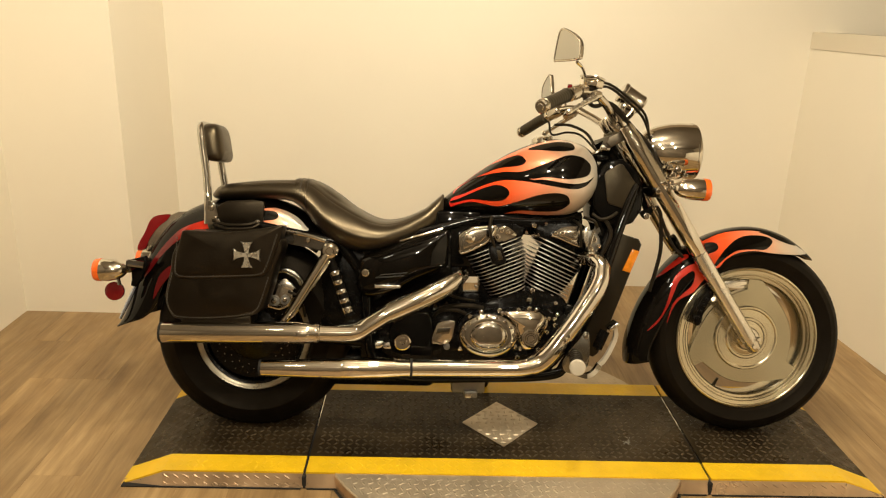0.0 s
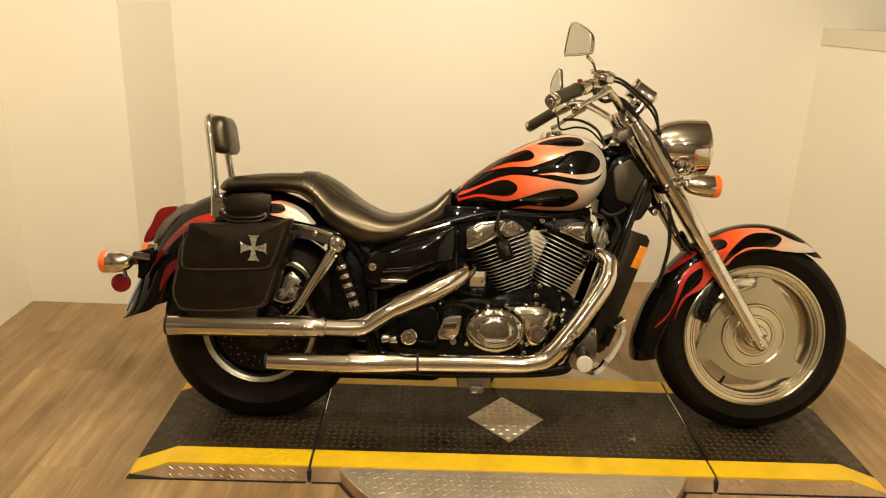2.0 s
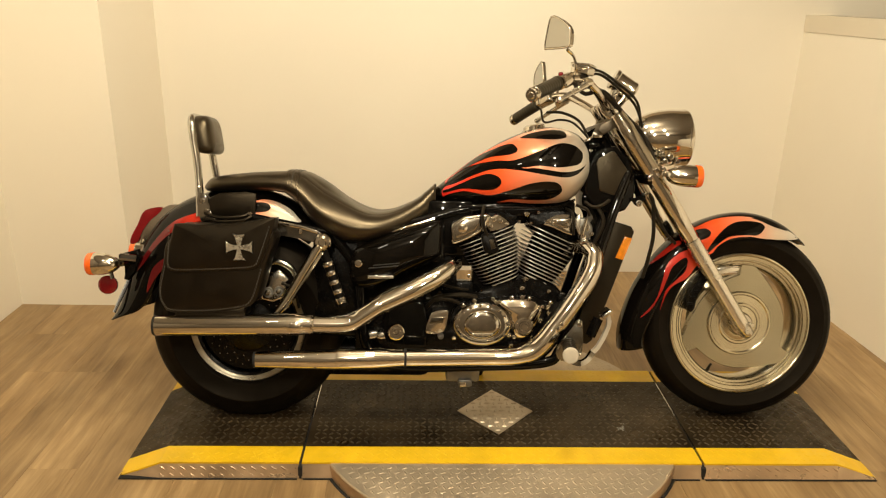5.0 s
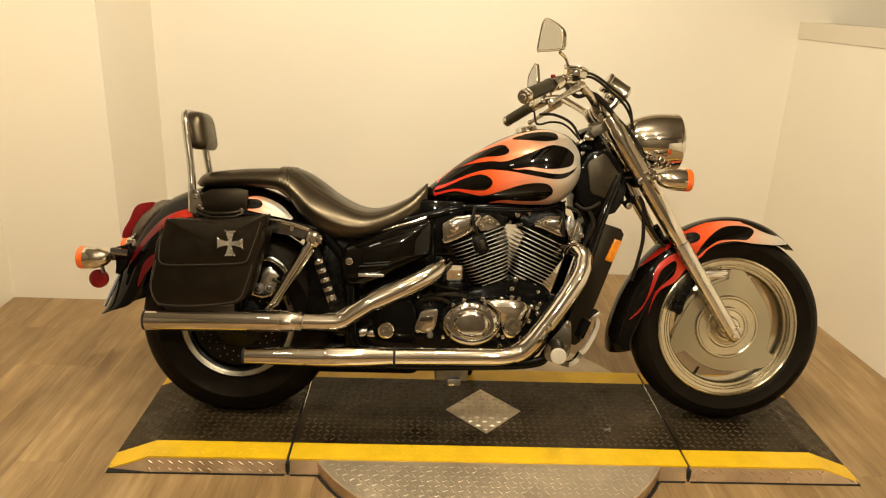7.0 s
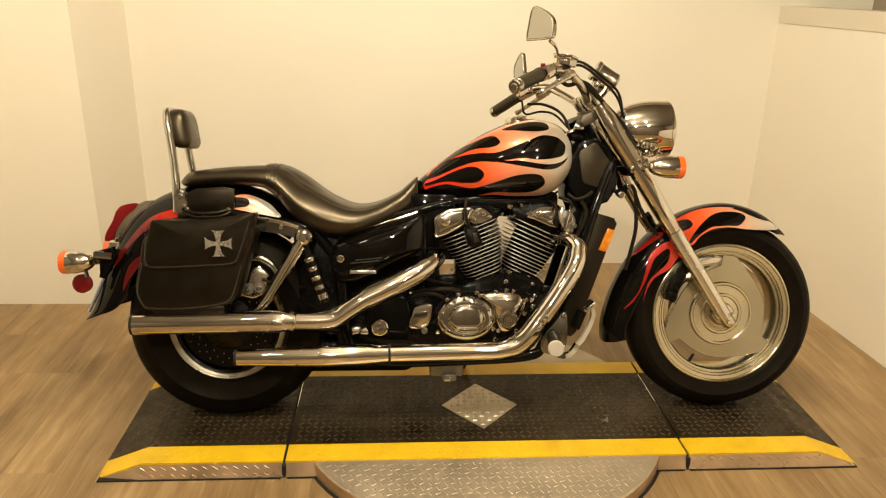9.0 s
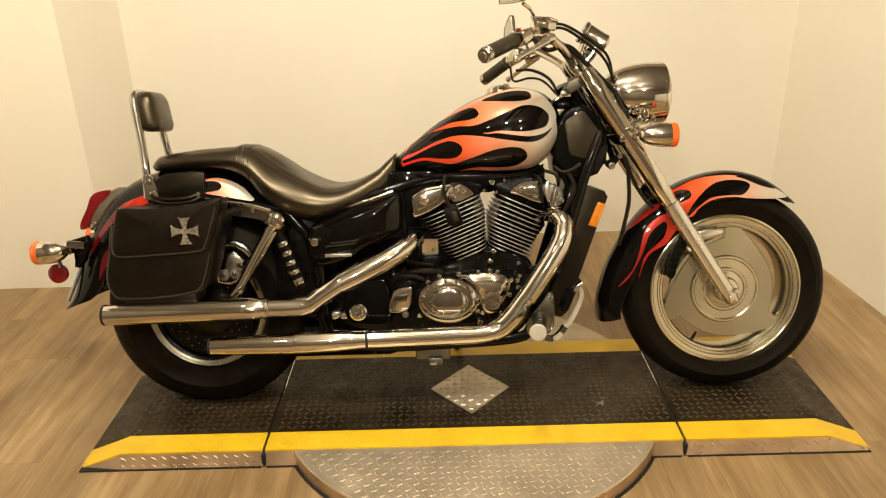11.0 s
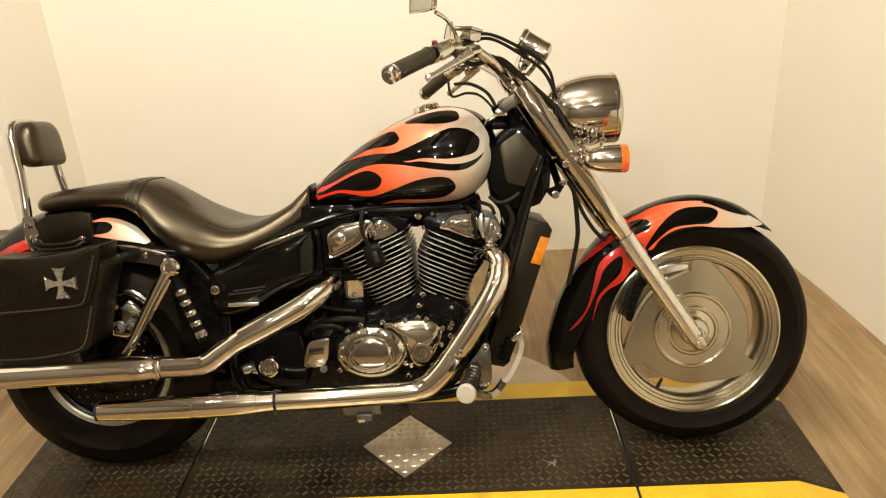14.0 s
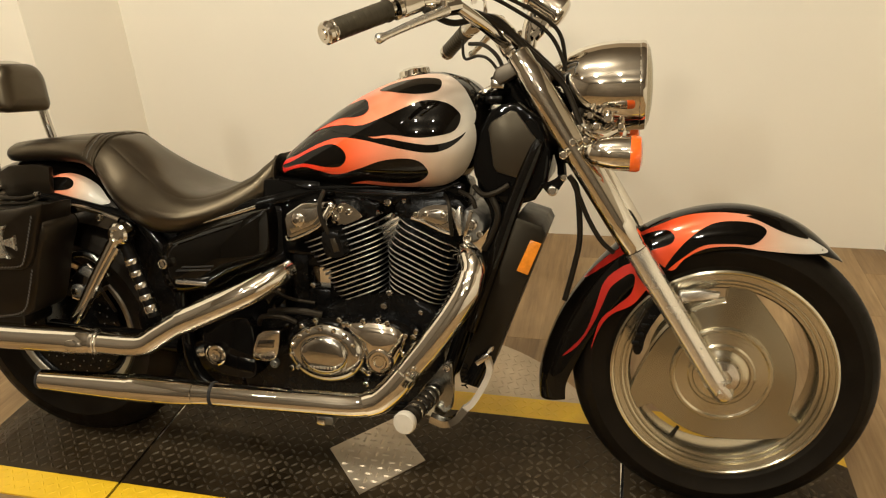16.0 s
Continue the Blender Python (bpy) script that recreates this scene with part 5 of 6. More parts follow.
def fins(label, starts, tilt, n, notch=None):
    for k in range(n):
        cx, cz, ln = starts(k)
        bm = place(fin_mesh(ln), Matrix.Translation((cx, 0, cz)) @ Matrix.Rotation(radians(tilt), 4, "Y"))
        finish("cooling_fin", bm, [ENGINE_BLACK, FIN_EDGE], case, label, 75)


def rear_fin(k):
    """Centre and length of a fin on the rear cylinder, between its slanting flanks."""
    zr = 0.456 + 0.01225 * k
    xr = float(np.interp(zr, [0.456, 0.47, 0.59, 0.647], [0.052, 0.058, 0.056, 0.038]))
    x = xr
    while x > float(np.interp(zr - 0.404 * (xr - x), [0.425, 0.430, 0.585, 0.60], [-0.022, -0.045, -0.148, -0.148])):
        x -= 0.001
    ln = (xr - x) / math.cos(radians(22))
    return (xr + x) / 2, zr - 0.404 * (xr - x) / 2, ln


def front_fin(k):
    """Centre and length of a fin on the front cylinder."""
    zl = 0.463 + 0.0126 * k
    xl = float(np.interp(zl, [0.463, 0.575, 0.649], [0.066, 0.064, 0.097]))
    x = xl + 0.02
    while x < float(np.interp(zl - 0.445 * (x - xl), [0.40, 0.425, 0.445, 0.538, 0.598, 0.66], [0.125, 0.155, 0.193, 0.223, 0.226, 0.226])):
        x += 0.001
    ln = (x - xl) / math.cos(radians(24))
    return (xl + x) / 2, zl - 0.445 * (x - xl) / 2, ln


fins("black cylinder fin with polished edge", rear_fin, -22, 16)
fins("black cylinder fin with polished edge", front_fin, 24, 15)
# rocker covers
def cover_plate(outline, y0, y1, bevel, mat, label, name="rocker_cover"):
    return part(name, slab(outline, y0, y1, bevel, 3), mat, case, label)


rk = cover_plate([(-0.166, 0.632), (-0.158, 0.644), (-0.122, 0.667), (-0.048, 0.676), (-0.038, 0.666), (-0.046, 0.650), (-0.084, 0.612), (-0.148, 0.582), (-0.161, 0.590)], -0.130, 0.10, 0.007, COVER, "chrome box-shaped rear rocker cover")
part("cover_face", slab([(-0.157, 0.630), (-0.120, 0.656), (-0.060, 0.664), (-0.092, 0.622), (-0.146, 0.597)], -0.1335, -0.128, 0.003, 2), ALU_POL, rk, "satin alloy raised face")
part("cover_lip", tube([(-0.160, -0.131, 0.592), (-0.148, -0.132, 0.584), (-0.086, -0.132, 0.613), (-0.050, -0.131, 0.648)], 0.0032, 8), CHROME, rk)
part("cover_boss", lathe([(0, 0.005), (0.012, 0.005), (0.015, 0.003), (0.016, -0.002)], 24, m=axis_y(-0.128, -0.1335, 0.631)), CHROME, rk)
bolt(rk, -0.128, -0.139, 0.631, 0.0085, 0.007)
rk = cover_plate(closed_path([(-0.054, 0.630), (-0.044, 0.656), (-0.026, 0.672), (-0.008, 0.668), (0.018, 0.648), (0.012, 0.638), (-0.028, 0.622)], 5), -0.124, 0.10, 0.013, CHROME, "chrome rear cylinder head cap")
for x, z in ((-0.030, 0.658), (-0.010, 0.654), (-0.040, 0.638)):
    bolt(rk, x, -0.124, z, 0.0075, 0.009)
part("head_strap", tube([(-0.050, -0.132, 0.664), (-0.060, -0.138, 0.645), (-0.062, -0.138, 0.622)], 0.0055, 8), CHROME_WORN, rk)
rk = cover_plate(closed_path([(0.130, 0.646), (0.147, 0.662), (0.170, 0.673), (0.211, 0.675), (0.228, 0.664), (0.226, 0.640), (0.220, 0.616), (0.192, 0.624), (0.158, 0.639)], 5), -0.116, 0.10, 0.012, CHROME_WORN, "chrome front rocker cover")
part("cover_face", slab(closed_path([(0.152, 0.646), (0.168, 0.662), (0.205, 0.664), (0.212, 0.640), (0.190, 0.632)], 4), -0.121, -0.112, 0.005, 3), ALU_POL, rk)
part("cover_lip", tube([(0.130, -0.118, 0.645), (0.158, -0.119, 0.637), (0.192, -0.119, 0.622), (0.218, -0.118, 0.614)], 0.0034, 8), CHROME, rk)
for x, z in ((0.163, 0.655), (0.202, 0.656), (0.142, 0.654)):
    bolt(rk, x, -0.119, z, 0.0065, 0.007)
rk = part("head_bracket", slab([(0.228, 0.660), (0.236, 0.678), (0.243, 0.676), (0.238, 0.652), (0.246, 0.615), (0.238, 0.612), (0.228, 0.640)], -0.128, -0.108, 0.003, 2), ALU, case, "bright head bracket")
part("bracket_arm", slab([(0.246, 0.612), (0.254, 0.612), (0.266, 0.664), (0.258, 0.668)], -0.124, -0.112, 0.002, 2), CHROME, rk)
rk = part("plug_housing", slab(closed_path([(0.244, 0.664), (0.266, 0.660), (0.286, 0.640), (0.286, 0.616), (0.268, 0.594), (0.246, 0.600), (0.240, 0.632)], 4), -0.105, 0.06, 0.010, 3), ALU_DARK, case, "grey cast head end")
bolt(rk, 0.262, -0.107, 0.636, 0.013, 0.012, CHROME_WORN)
bolt(rk, 0.254, -0.107, 0.606, 0.010, 0.014, CHROME_WORN)
bolt(rk, 0.280, -0.106, 0.616, 0.008, 0.012, CHROME_WORN)
part("plug_lead", tube([(0.200, -0.10, 0.695), (0.216, -0.128, 0.680), (0.219, -0.132, 0.650), (0.222, -0.125, 0.612)], 0.0045, 8), SOFT_RUBBER, case, "black plug lead")
part("plug_lead", tube([(-0.062, -0.135, 0.700), (-0.068, -0.150, 0.672), (-0.064, -0.152, 0.640), (-0.050, -0.146, 0.606)], 0.0055, 8), SOFT_RUBBER, case, "black plug lead")
part("head_block", slab(closed_path([(-0.14, 0.60), (-0.09, 0.67), (0.0, 0.675), (0.05, 0.672), (0.035, 0.63), (0.0, 0.60), (-0.06, 0.56)], 3), -0.09, 0.11, 0.01), ENGINE_BLACK, case)
part("head_block", slab(closed_path([(0.088, 0.640), (0.09, 0.675), (0.15, 0.685), (0.23, 0.685), (0.255, 0.63), (0.23, 0.57), (0.16, 0.57)], 3), -0.09, 0.11, 0.01), ENGINE_BLACK, case)
blk = part("sensor_block", slab(closed_path([(-0.068, 0.602), (-0.056, 0.612), (-0.032, 0.612), (-0.026, 0.600), (-0.014, 0.566), (-0.022, 0.556), (-0.052, 0.553), (-0.060, 0.562)], 3), -0.150, -0.09, 0.005), PLASTIC, case, "small black plug cap")
part("block_face", slab([(-0.046, 0.596), (-0.034, 0.598), (-0.024, 0.570), (-0.038, 0.566)], -0.1525, -0.149, 0.002), NECK_PANEL, blk)
for (x, z, r) in ((0.088, 0.646, 0.006), (0.052, 0.652, 0.006), (0.075, 0.676, 0.009), (0.112, 0.680, 0.006), (0.076, 0.468, 0.009)):
    bolt(case, x, -0.100, z, r, 0.016, CHROME_WORN, "stud")

part("valley_block", slab([(0.030, 0.478), (0.100, 0.478), (0.105, 0.43), (0.025, 0.43)], -0.070, 0.06, 0.006), ENGINE_BLACK, case, "black valley floor between the cylinders")
# round clutch cover and timing cover
cover = lathe([(0, 0.0228), (0.040, 0.0225), (0.050, 0.0210), (0.056, 0.0175), (0.0585, 0.0135), (0.0610, 0.0126), (0.066, 0.0135), (0.078, 0.0115), (0.088, 0.0075), (0.093, 0.002), (0.094, 0.0), (0.094, -0.05)], 64)
place(cover, axis_y(-0.063, -0.155, 0.330) @ Matrix.Diagonal((0.97, 0.750, 1, 1)))
clutch = part("clutch_cover", cover, COVER, case, "stepped chrome clutch cover")
for i in range(8):
    part("lettering_bar", box(-0.094 + 0.0082 * i, -0.0878 + 0.0082 * i, -0.1796, -0.172, 0.3005, 0.3065, 0.0006, 1), ALU, clutch, "small raised lettering bar")
for a in (5, 28, 50, 72, 95, 118, 140, 162, 185, 215, 330):
    bolt(clutch, -0.063 + 0.079 * math.cos(radians(a)), -0.1660, 0.330 + 0.0615 * math.sin(radians(a)), 0.0052, 0.005)
flange = part("cover_flange", slab(closed_path([(-0.155, 0.37), (-0.125, 0.395), (-0.06, 0.410), (0.0, 0.414), (0.09, 0.418), (0.145, 0.398), (0.150, 0.375), (0.12, 0.31), (0.085, 0.278), (0.02, 0.262), (-0.06, 0.256), (-0.13, 0.272), (-0.16, 0.32)], 4), -0.142, -0.115, 0.006, 2), ENGINE_BLACK, case, "black engine side flange")
for x, z in ((-0.122, 0.388), (-0.088, 0.404), (-0.030, 0.410), (-0.020, 0.400), (0.062, 0.417), (0.143, 0.386), (-0.150, 0.285), (0.03, 0.262), (0.030, 0.345), (0.024, 0.296)):
    bolt(flange, x, -0.143, z, 0.0072, 0.012)
timing = part("timing_cover", domed(closed_path([(-0.012, 0.398), (0.006, 0.408), (0.050, 0.412), (0.090, 0.408), (0.118, 0.392), (0.124, 0.370), (0.109, 0.334), (0.090, 0.298), (0.064, 0.285), (0.042, 0.294), (0.028, 0.332), (0.014, 0.368)], 4), -0.11, -0.150, -0.168), CHROME, case, "polished timing cover")
part("cover_ring", place(lathe([(0, 0.010), (0.010, 0.010), (0.012, 0.013), (0.016, 0.013), (0.018, 0.009), (0.023, 0.009), (0.025, 0.013), (0.029, 0.012), (0.031, 0.004), (0.031, -0.004), (0, -0.004)], 36), axis_y(0.068, -0.160, 0.326)), CHROME, timing, "ringed inspection cap")
for (x, z) in ((-0.010, 0.402), (0.028, 0.414), (0.084, 0.414), (0.126, 0.388), (0.120, 0.345), (0.094, 0.290), (0.038, 0.292), (0.150, 0.400), (0.144, 0.368)):
    bolt(timing, x, -0.152, z, 0.0065, 0.007)
# lever housing and plug behind the cover
part("side_housing", slab(closed_path([(-0.240, 0.306), (-0.228, 0.352), (-0.218, 0.370), (-0.176, 0.378), (-0.170, 0.366), (-0.180, 0.314), (-0.205, 0.302)], 4), -0.168, -0.10, 0.008, 3), CHROME_WORN, case, "chrome side housing")
part("side_housing_face", slab([(-0.228, 0.334), (-0.222, 0.352), (-0.182, 0.356), (-0.186, 0.336)], -0.170, -0.166, 0.0015), CHROME_DARK, case)
bolt(case, -0.192, -0.150, 0.292, 0.010, 0.010, ALU_DARK)
bolt(case, -0.222, -0.150, 0.325, 0.008, 0.010)
part("plug_cap", place(lathe([(0, 0.006), (0.006, 0.006), (0.008, 0.010), (0.013, 0.010), (0.0145, 0.004), (0.021, 0.004), (0.0225, 0.009), (0.0255, 0.007), (0.0255, -0.01), (0, -0.01)], 30), axis_y(-0.330, -0.170, 0.308)), CHROME, case, "round ribbed chrome cap")
part("case_fairing", slab(closed_path([(-0.36, 0.27), (-0.36, 0.38), (-0.25, 0.40), (-0.235, 0.30), (-0.25, 0.25)], 3), -0.163, 0.12, 0.008), FRAME_BLACK, case)
# hoses and brackets between the covers
part("engine_backing", joined(box(-0.24, -0.140, -0.06, 0.02, 0.38, 0.56, 0.012, 2), box(-0.090, 0.02, -0.06, 0.02, 0.38, 0.58, 0.012, 2), box(-0.145, -0.085, -0.06, 0.0, 0.38, 0.452, 0.008, 2), box(-0.145, -0.085, -0.06, 0.0, 0.502, 0.58, 0.008, 2)), ENGINE_BLACK, case, "black rear of the engine")
for pts, r in (([(-0.215, -0.12, 0.405), (-0.170, -0.140, 0.418), (-0.120, -0.140, 0.420), (-0.080, -0.130, 0.412)], 0.008),
               ([(-0.240, -0.13, 0.375), (-0.215, -0.155, 0.405), (-0.165, -0.155, 0.408), (-0.135, -0.15, 0.396)], 0.006),
               ([(-0.215, -0.10, 0.470), (-0.190, -0.12, 0.452), (-0.150, -0.12, 0.440), (-0.105, -0.11, 0.432)], 0.0045)):
    part("hose", tube(pts, r, 10), SOFT_RUBBER, case, "black rubber hose")
part("clip", box(0.178, 0.206, -0.135, -0.10, 0.398, 0.425, 0.004, 2), ENGINE_BLACK, case)
for x, z, r in ((-0.104, 0.478, 0.006), (-0.190, 0.462, 0.005), (0.150, 0.432, 0.006), (0.065, 0.440, 0.008)):
    bolt(case, x, -0.116, z, r, 0.006, CHROME_WORN)
part("cylinder_base", slab(closed_path([(-0.035, 0.418), (0.0, 0.432), (0.06, 0.452), (0.10, 0.442), (0.165, 0.422), (0.150, 0.398), (0.05, 0.400)], 3), -0.100, 0.09, 0.008, 2), ALU_DARK, case, "dark grey cylinder base")
# sump and lower fittings
part("sump", joined(box(-0.17, -0.06, -0.06, 0.06, 0.118, 0.20, 0.008, 2), box(-0.13, -0.085, -0.075, -0.03, 0.106, 0.13, 0.005, 2)), ALU_DARK, case, "grey alloy sump")
part("sump_plug", box(-0.125, -0.105, -0.082, -0.074, 0.108, 0.124, 0.002), CHROME, case)
for x in (-0.41, -0.372):
    part("alloy_lug", slab(closed_path([(x - 0.02, 0.275), (x - 0.012, 0.293), (x + 0.018, 0.296), (x + 0.012, 0.276)], 3), -0.12, -0.07, 0.004), ALU, case, "pale alloy lug")
part("fin_shroud", slab([(0.182, 0.512), (0.228, 0.542), (0.226, 0.556), (0.236, 0.556), (0.240, 0.535), (0.192, 0.470), (0.172, 0.452)], -0.05, 0.05, 0.003), FRAME_BLACK, case)

# ---- exhaust
def pipe(name, pts, rad, mat, label, seg=24):
    return part(name, tube(pts, rad, seg), mat, bike, label)


upper = pipe("upper_exhaust", [(-1.036, -0.262, 0.3405), (-0.90, -0.260, 0.342), (-0.75, -0.258, 0.344), (-0.66, -0.256, 0.3455), (-0.615, -0.255, 0.346), (-0.585, -0.254, 0.346)], [0.0295, 0.0305, 0.0315, 0.0325, 0.0315, 0.0275], CHROME, "chrome upper silencer")
part("pipe_mouth", lathe([(0.0, 0.016), (0.024, 0.016), (0.027, 0.0), (0.0296, -0.003), (0.0300, 0.004)], 28, m=along((-1.0365, -0.262, 0.3405), (-0.9, -0.260, 0.342))), GAP, upper)
part("dimple", place(lathe([(0, 0.0035), (0.010, 0.003), (0.020, 0.001), (0.024, -0.002)], 24), axis_y(-0.628, -0.286, 0.344) @ Matrix.Diagonal((1.15, 0.62, 1, 1))), CHROME, upper)
part("clamp", lathe([(0.0265, -0.006), (0.0315, -0.005), (0.0320, 0.004), (0.0285, 0.006), (0.0300, 0.010), (0.0265, 0.012)], 28, True, m=along((-0.583, -0.254, 0.346), (-0.4, -0.25, 0.347))), CHROME_WORN, upper, "chrome pipe clamp")
part("head_pipe", tube([(-0.585, -0.254, 0.346), (-0.50, -0.252, 0.346), (-0.460, -0.250, 0.352), (-0.425, -0.246, 0.374), (-0.365, -0.238, 0.4105), (-0.290, -0.225, 0.444), (-0.215, -0.205, 0.480), (-0.172, -0.18, 0.505), (-0.150, -0.14, 0.520)], [0.0265, 0.0265, 0.0265, 0.0265, 0.0265, 0.0262, 0.0258, 0.025, 0.024], 24), CHROME, upper, "chrome rear head pipe")
part("heat_shield", tube([(-0.370, -0.241, 0.4085), (-0.290, -0.2285, 0.4445), (-0.218, -0.209, 0.479), (-0.182, -0.190, 0.500)], [0.0295, 0.0302, 0.0298, 0.0285], 24), CHROME, upper, "chrome heat shield")
lower = pipe("lower_exhaust", [(-0.747, -0.256, 0.2385), (-0.65, -0.254, 0.239), (-0.52, -0.252, 0.240), (-0.455, -0.25, 0.2405), (-0.37, -0.247, 0.242), (-0.305, -0.244, 0.2435)], [0.0235, 0.0270, 0.0305, 0.0310, 0.0285, 0.0255], CHROME, "chrome lower silencer")
part("pipe_mouth", lathe([(0.0, 0.016), (0.019, 0.016), (0.021, 0.0), (0.0236, -0.003), (0.0240, 0.004)], 28, m=along((-0.7475, -0.256, 0.2385), (-0.6, -0.254, 0.239))), GAP, lower)
part("shield", tube([(-0.500, -0.2525, 0.2425), (-0.496, -0.2525, 0.2425), (-0.40, -0.250, 0.2432), (-0.345, -0.248, 0.2440)], [0.0300, 0.0318, 0.0312, 0.0285], 28), CHROME, lower, "chrome heat shield")
part("clamp", lathe([(0.0245, -0.004), (0.0285, -0.003), (0.0285, 0.003), (0.0245, 0.004)], 28, True, m=along((-0.300, -0.244, 0.2435), (-0.2, -0.24, 0.244))), GAP, lower, "dark clamp joint")
part("head_pipe", tube([(-0.305, -0.244, 0.2435), (-0.20, -0.240, 0.244), (-0.05, -0.233, 0.245), (0.030, -0.229, 0.2465), (0.075, -0.227, 0.258), (0.110, -0.225, 0.286), (0.150, -0.221, 0.335), (0.200, -0.212, 0.402), (0.246, -0.202, 0.470), (0.272, -0.190, 0.520), (0.278, -0.172, 0.556), (0.262, -0.145, 0.576), (0.235, -0.10, 0.578)], [0.0262] * 9 + [0.0265, 0.0262, 0.0255, 0.024], 24), CHROME, lower, "chrome front head pipe")
part("heat_shield", tube([(0.062, -0.2305, 0.253), (0.090, -0.2295, 0.266), (0.122, -0.228, 0.297), (0.148, -0.2245, 0.331)], [0.0290, 0.0298, 0.0298, 0.0288], 24), CHROME, lower, "chrome heat shield")
part("heat_shield", tube([(0.160, -0.2225, 0.346), (0.200, -0.2155, 0.400), (0.246, -0.2055, 0.468), (0.270, -0.194, 0.514), (0.276, -0.180, 0.545)], [0.0285, 0.0295, 0.0298, 0.0295, 0.028], 24), CHROME, lower, "chrome heat shield")
for (x, y, z) in ((0.158, -0.249, 0.340), (0.170, -0.247, 0.352), (0.150, -0.246, 0.322)):
    bolt(lower, x, y, z, 0.006, 0.006)

# ---- frame
def rail(pts, r, mat=None, name="frame_tube", label="black frame tube"):
    return part(name, tube(pts, r, 16), mat or FRAME_BLACK, bike, label)


for s in (-1, 1):
    rail([(0.385, 0.035 * s, 0.83), (0.335, 0.06 * s, 0.70), (0.275, 0.085 * s, 0.50), (0.215, 0.10 * s, 0.30), (0.190, 0.105 * s, 0.235), (0.14, 0.11 * s, 0.198), (-0.10, 0.115 * s, 0.186), (-0.33, 0.12 * s, 0.188), (-0.42, 0.12 * s, 0.24), (-0.44, 0.12 * s, 0.36), (-0.46, 0.12 * s, 0.50), (-0.53, 0.12 * s, 0.60)], 0.0165)
    rail([(0.33, 0.03 * s, 0.86), (0.15, 0.05 * s, 0.72), (-0.10, 0.07 * s, 0.69), (-0.30, 0.10 * s, 0.64), (-0.52, 0.12 * s, 0.61), (-0.80, 0.125 * s, 0.655)], 0.016)
    rail([(-0.46, 0.115 * s, 0.30), (-0.60, 0.12 * s, 0.31), (-0.82, 0.125 * s, 0.318)], 0.022, None, "swingarm", "black swingarm")
    # shock absorber
    top, bot = Vector((-0.562, 0.158 * s, 0.572)), Vector((-0.495, 0.158 * s, 0.385))
    shock = part("shock_absorber", tube([top, bot], 0.0155, 16, smooth=False), PLASTIC, bike, "black rear shock absorber")
    dv = (bot - top)
    for f, h in ((0.30, 0.013), (0.45, 0.013), (0.60, 0.013), (0.75, 0.013), (0.90, 0.018)):
        p = top + dv * f
        part("shock_band", lathe([(0.0155, -h / 2), (0.0172, -h / 2), (0.0180, -h / 4), (0.0180, h / 4), (0.0172, h / 2), (0.0155, h / 2)], 24, True, m=along(p, p + dv)), CHROME_WORN, shock, "chrome spring coil band")
    part("shock_top", lathe([(0, 0.012), (0.010, 0.012), (0.013, 0.016), (0.021, 0.014), (0.026, 0.008), (0.027, -0.012), (0, -0.012)], 24, m=axis_y(-0.556, -0.176, 0.585) if s < 0 else axis_y(-0.556, 0.170, 0.585)), CHROME, shock, "chrome top mount")
    strut = part("fender_strut", slab(closed_path([(-0.86, 0.655), (-0.70, 0.646), (-0.60, 0.622), (-0.548, 0.604), (-0.540, 0.576), (-0.575, 0.578), (-0.63, 0.592), (-0.72, 0.604), (-0.86, 0.612)], 4), *sorted((s * 0.148, s * 0.134)), 0.004), CHROME_DARK, bike, "dark polished fender strut")
    part("strut_rail", tube([(-0.70, 0.146 * s, 0.640), (-0.63, 0.148 * s, 0.628), (-0.575, 0.148 * s, 0.612)], 0.006, 10), CHROME, strut, "bright strut edge")
    bolt(strut, -0.628, -0.149, 0.615, 0.008, 0.006) if s < 0 else None
    rod = part("bag_support", tube([(-0.566, 0.178 * s, 0.572), (-0.612, 0.185 * s, 0.494), (-0.660, 0.190 * s, 0.412), (-0.690, 0.192 * s, 0.370)], [0.0165, 0.0160, 0.0150, 0.0135], 18), CHROME, bike, "chrome slanted support tube")
    part("tube_rib", tube([(-0.558, 0.186 * s, 0.556), (-0.600, 0.194 * s, 0.488), (-0.668, 0.198 * s, 0.380)], 0.0075, 10), CHROME, rod)
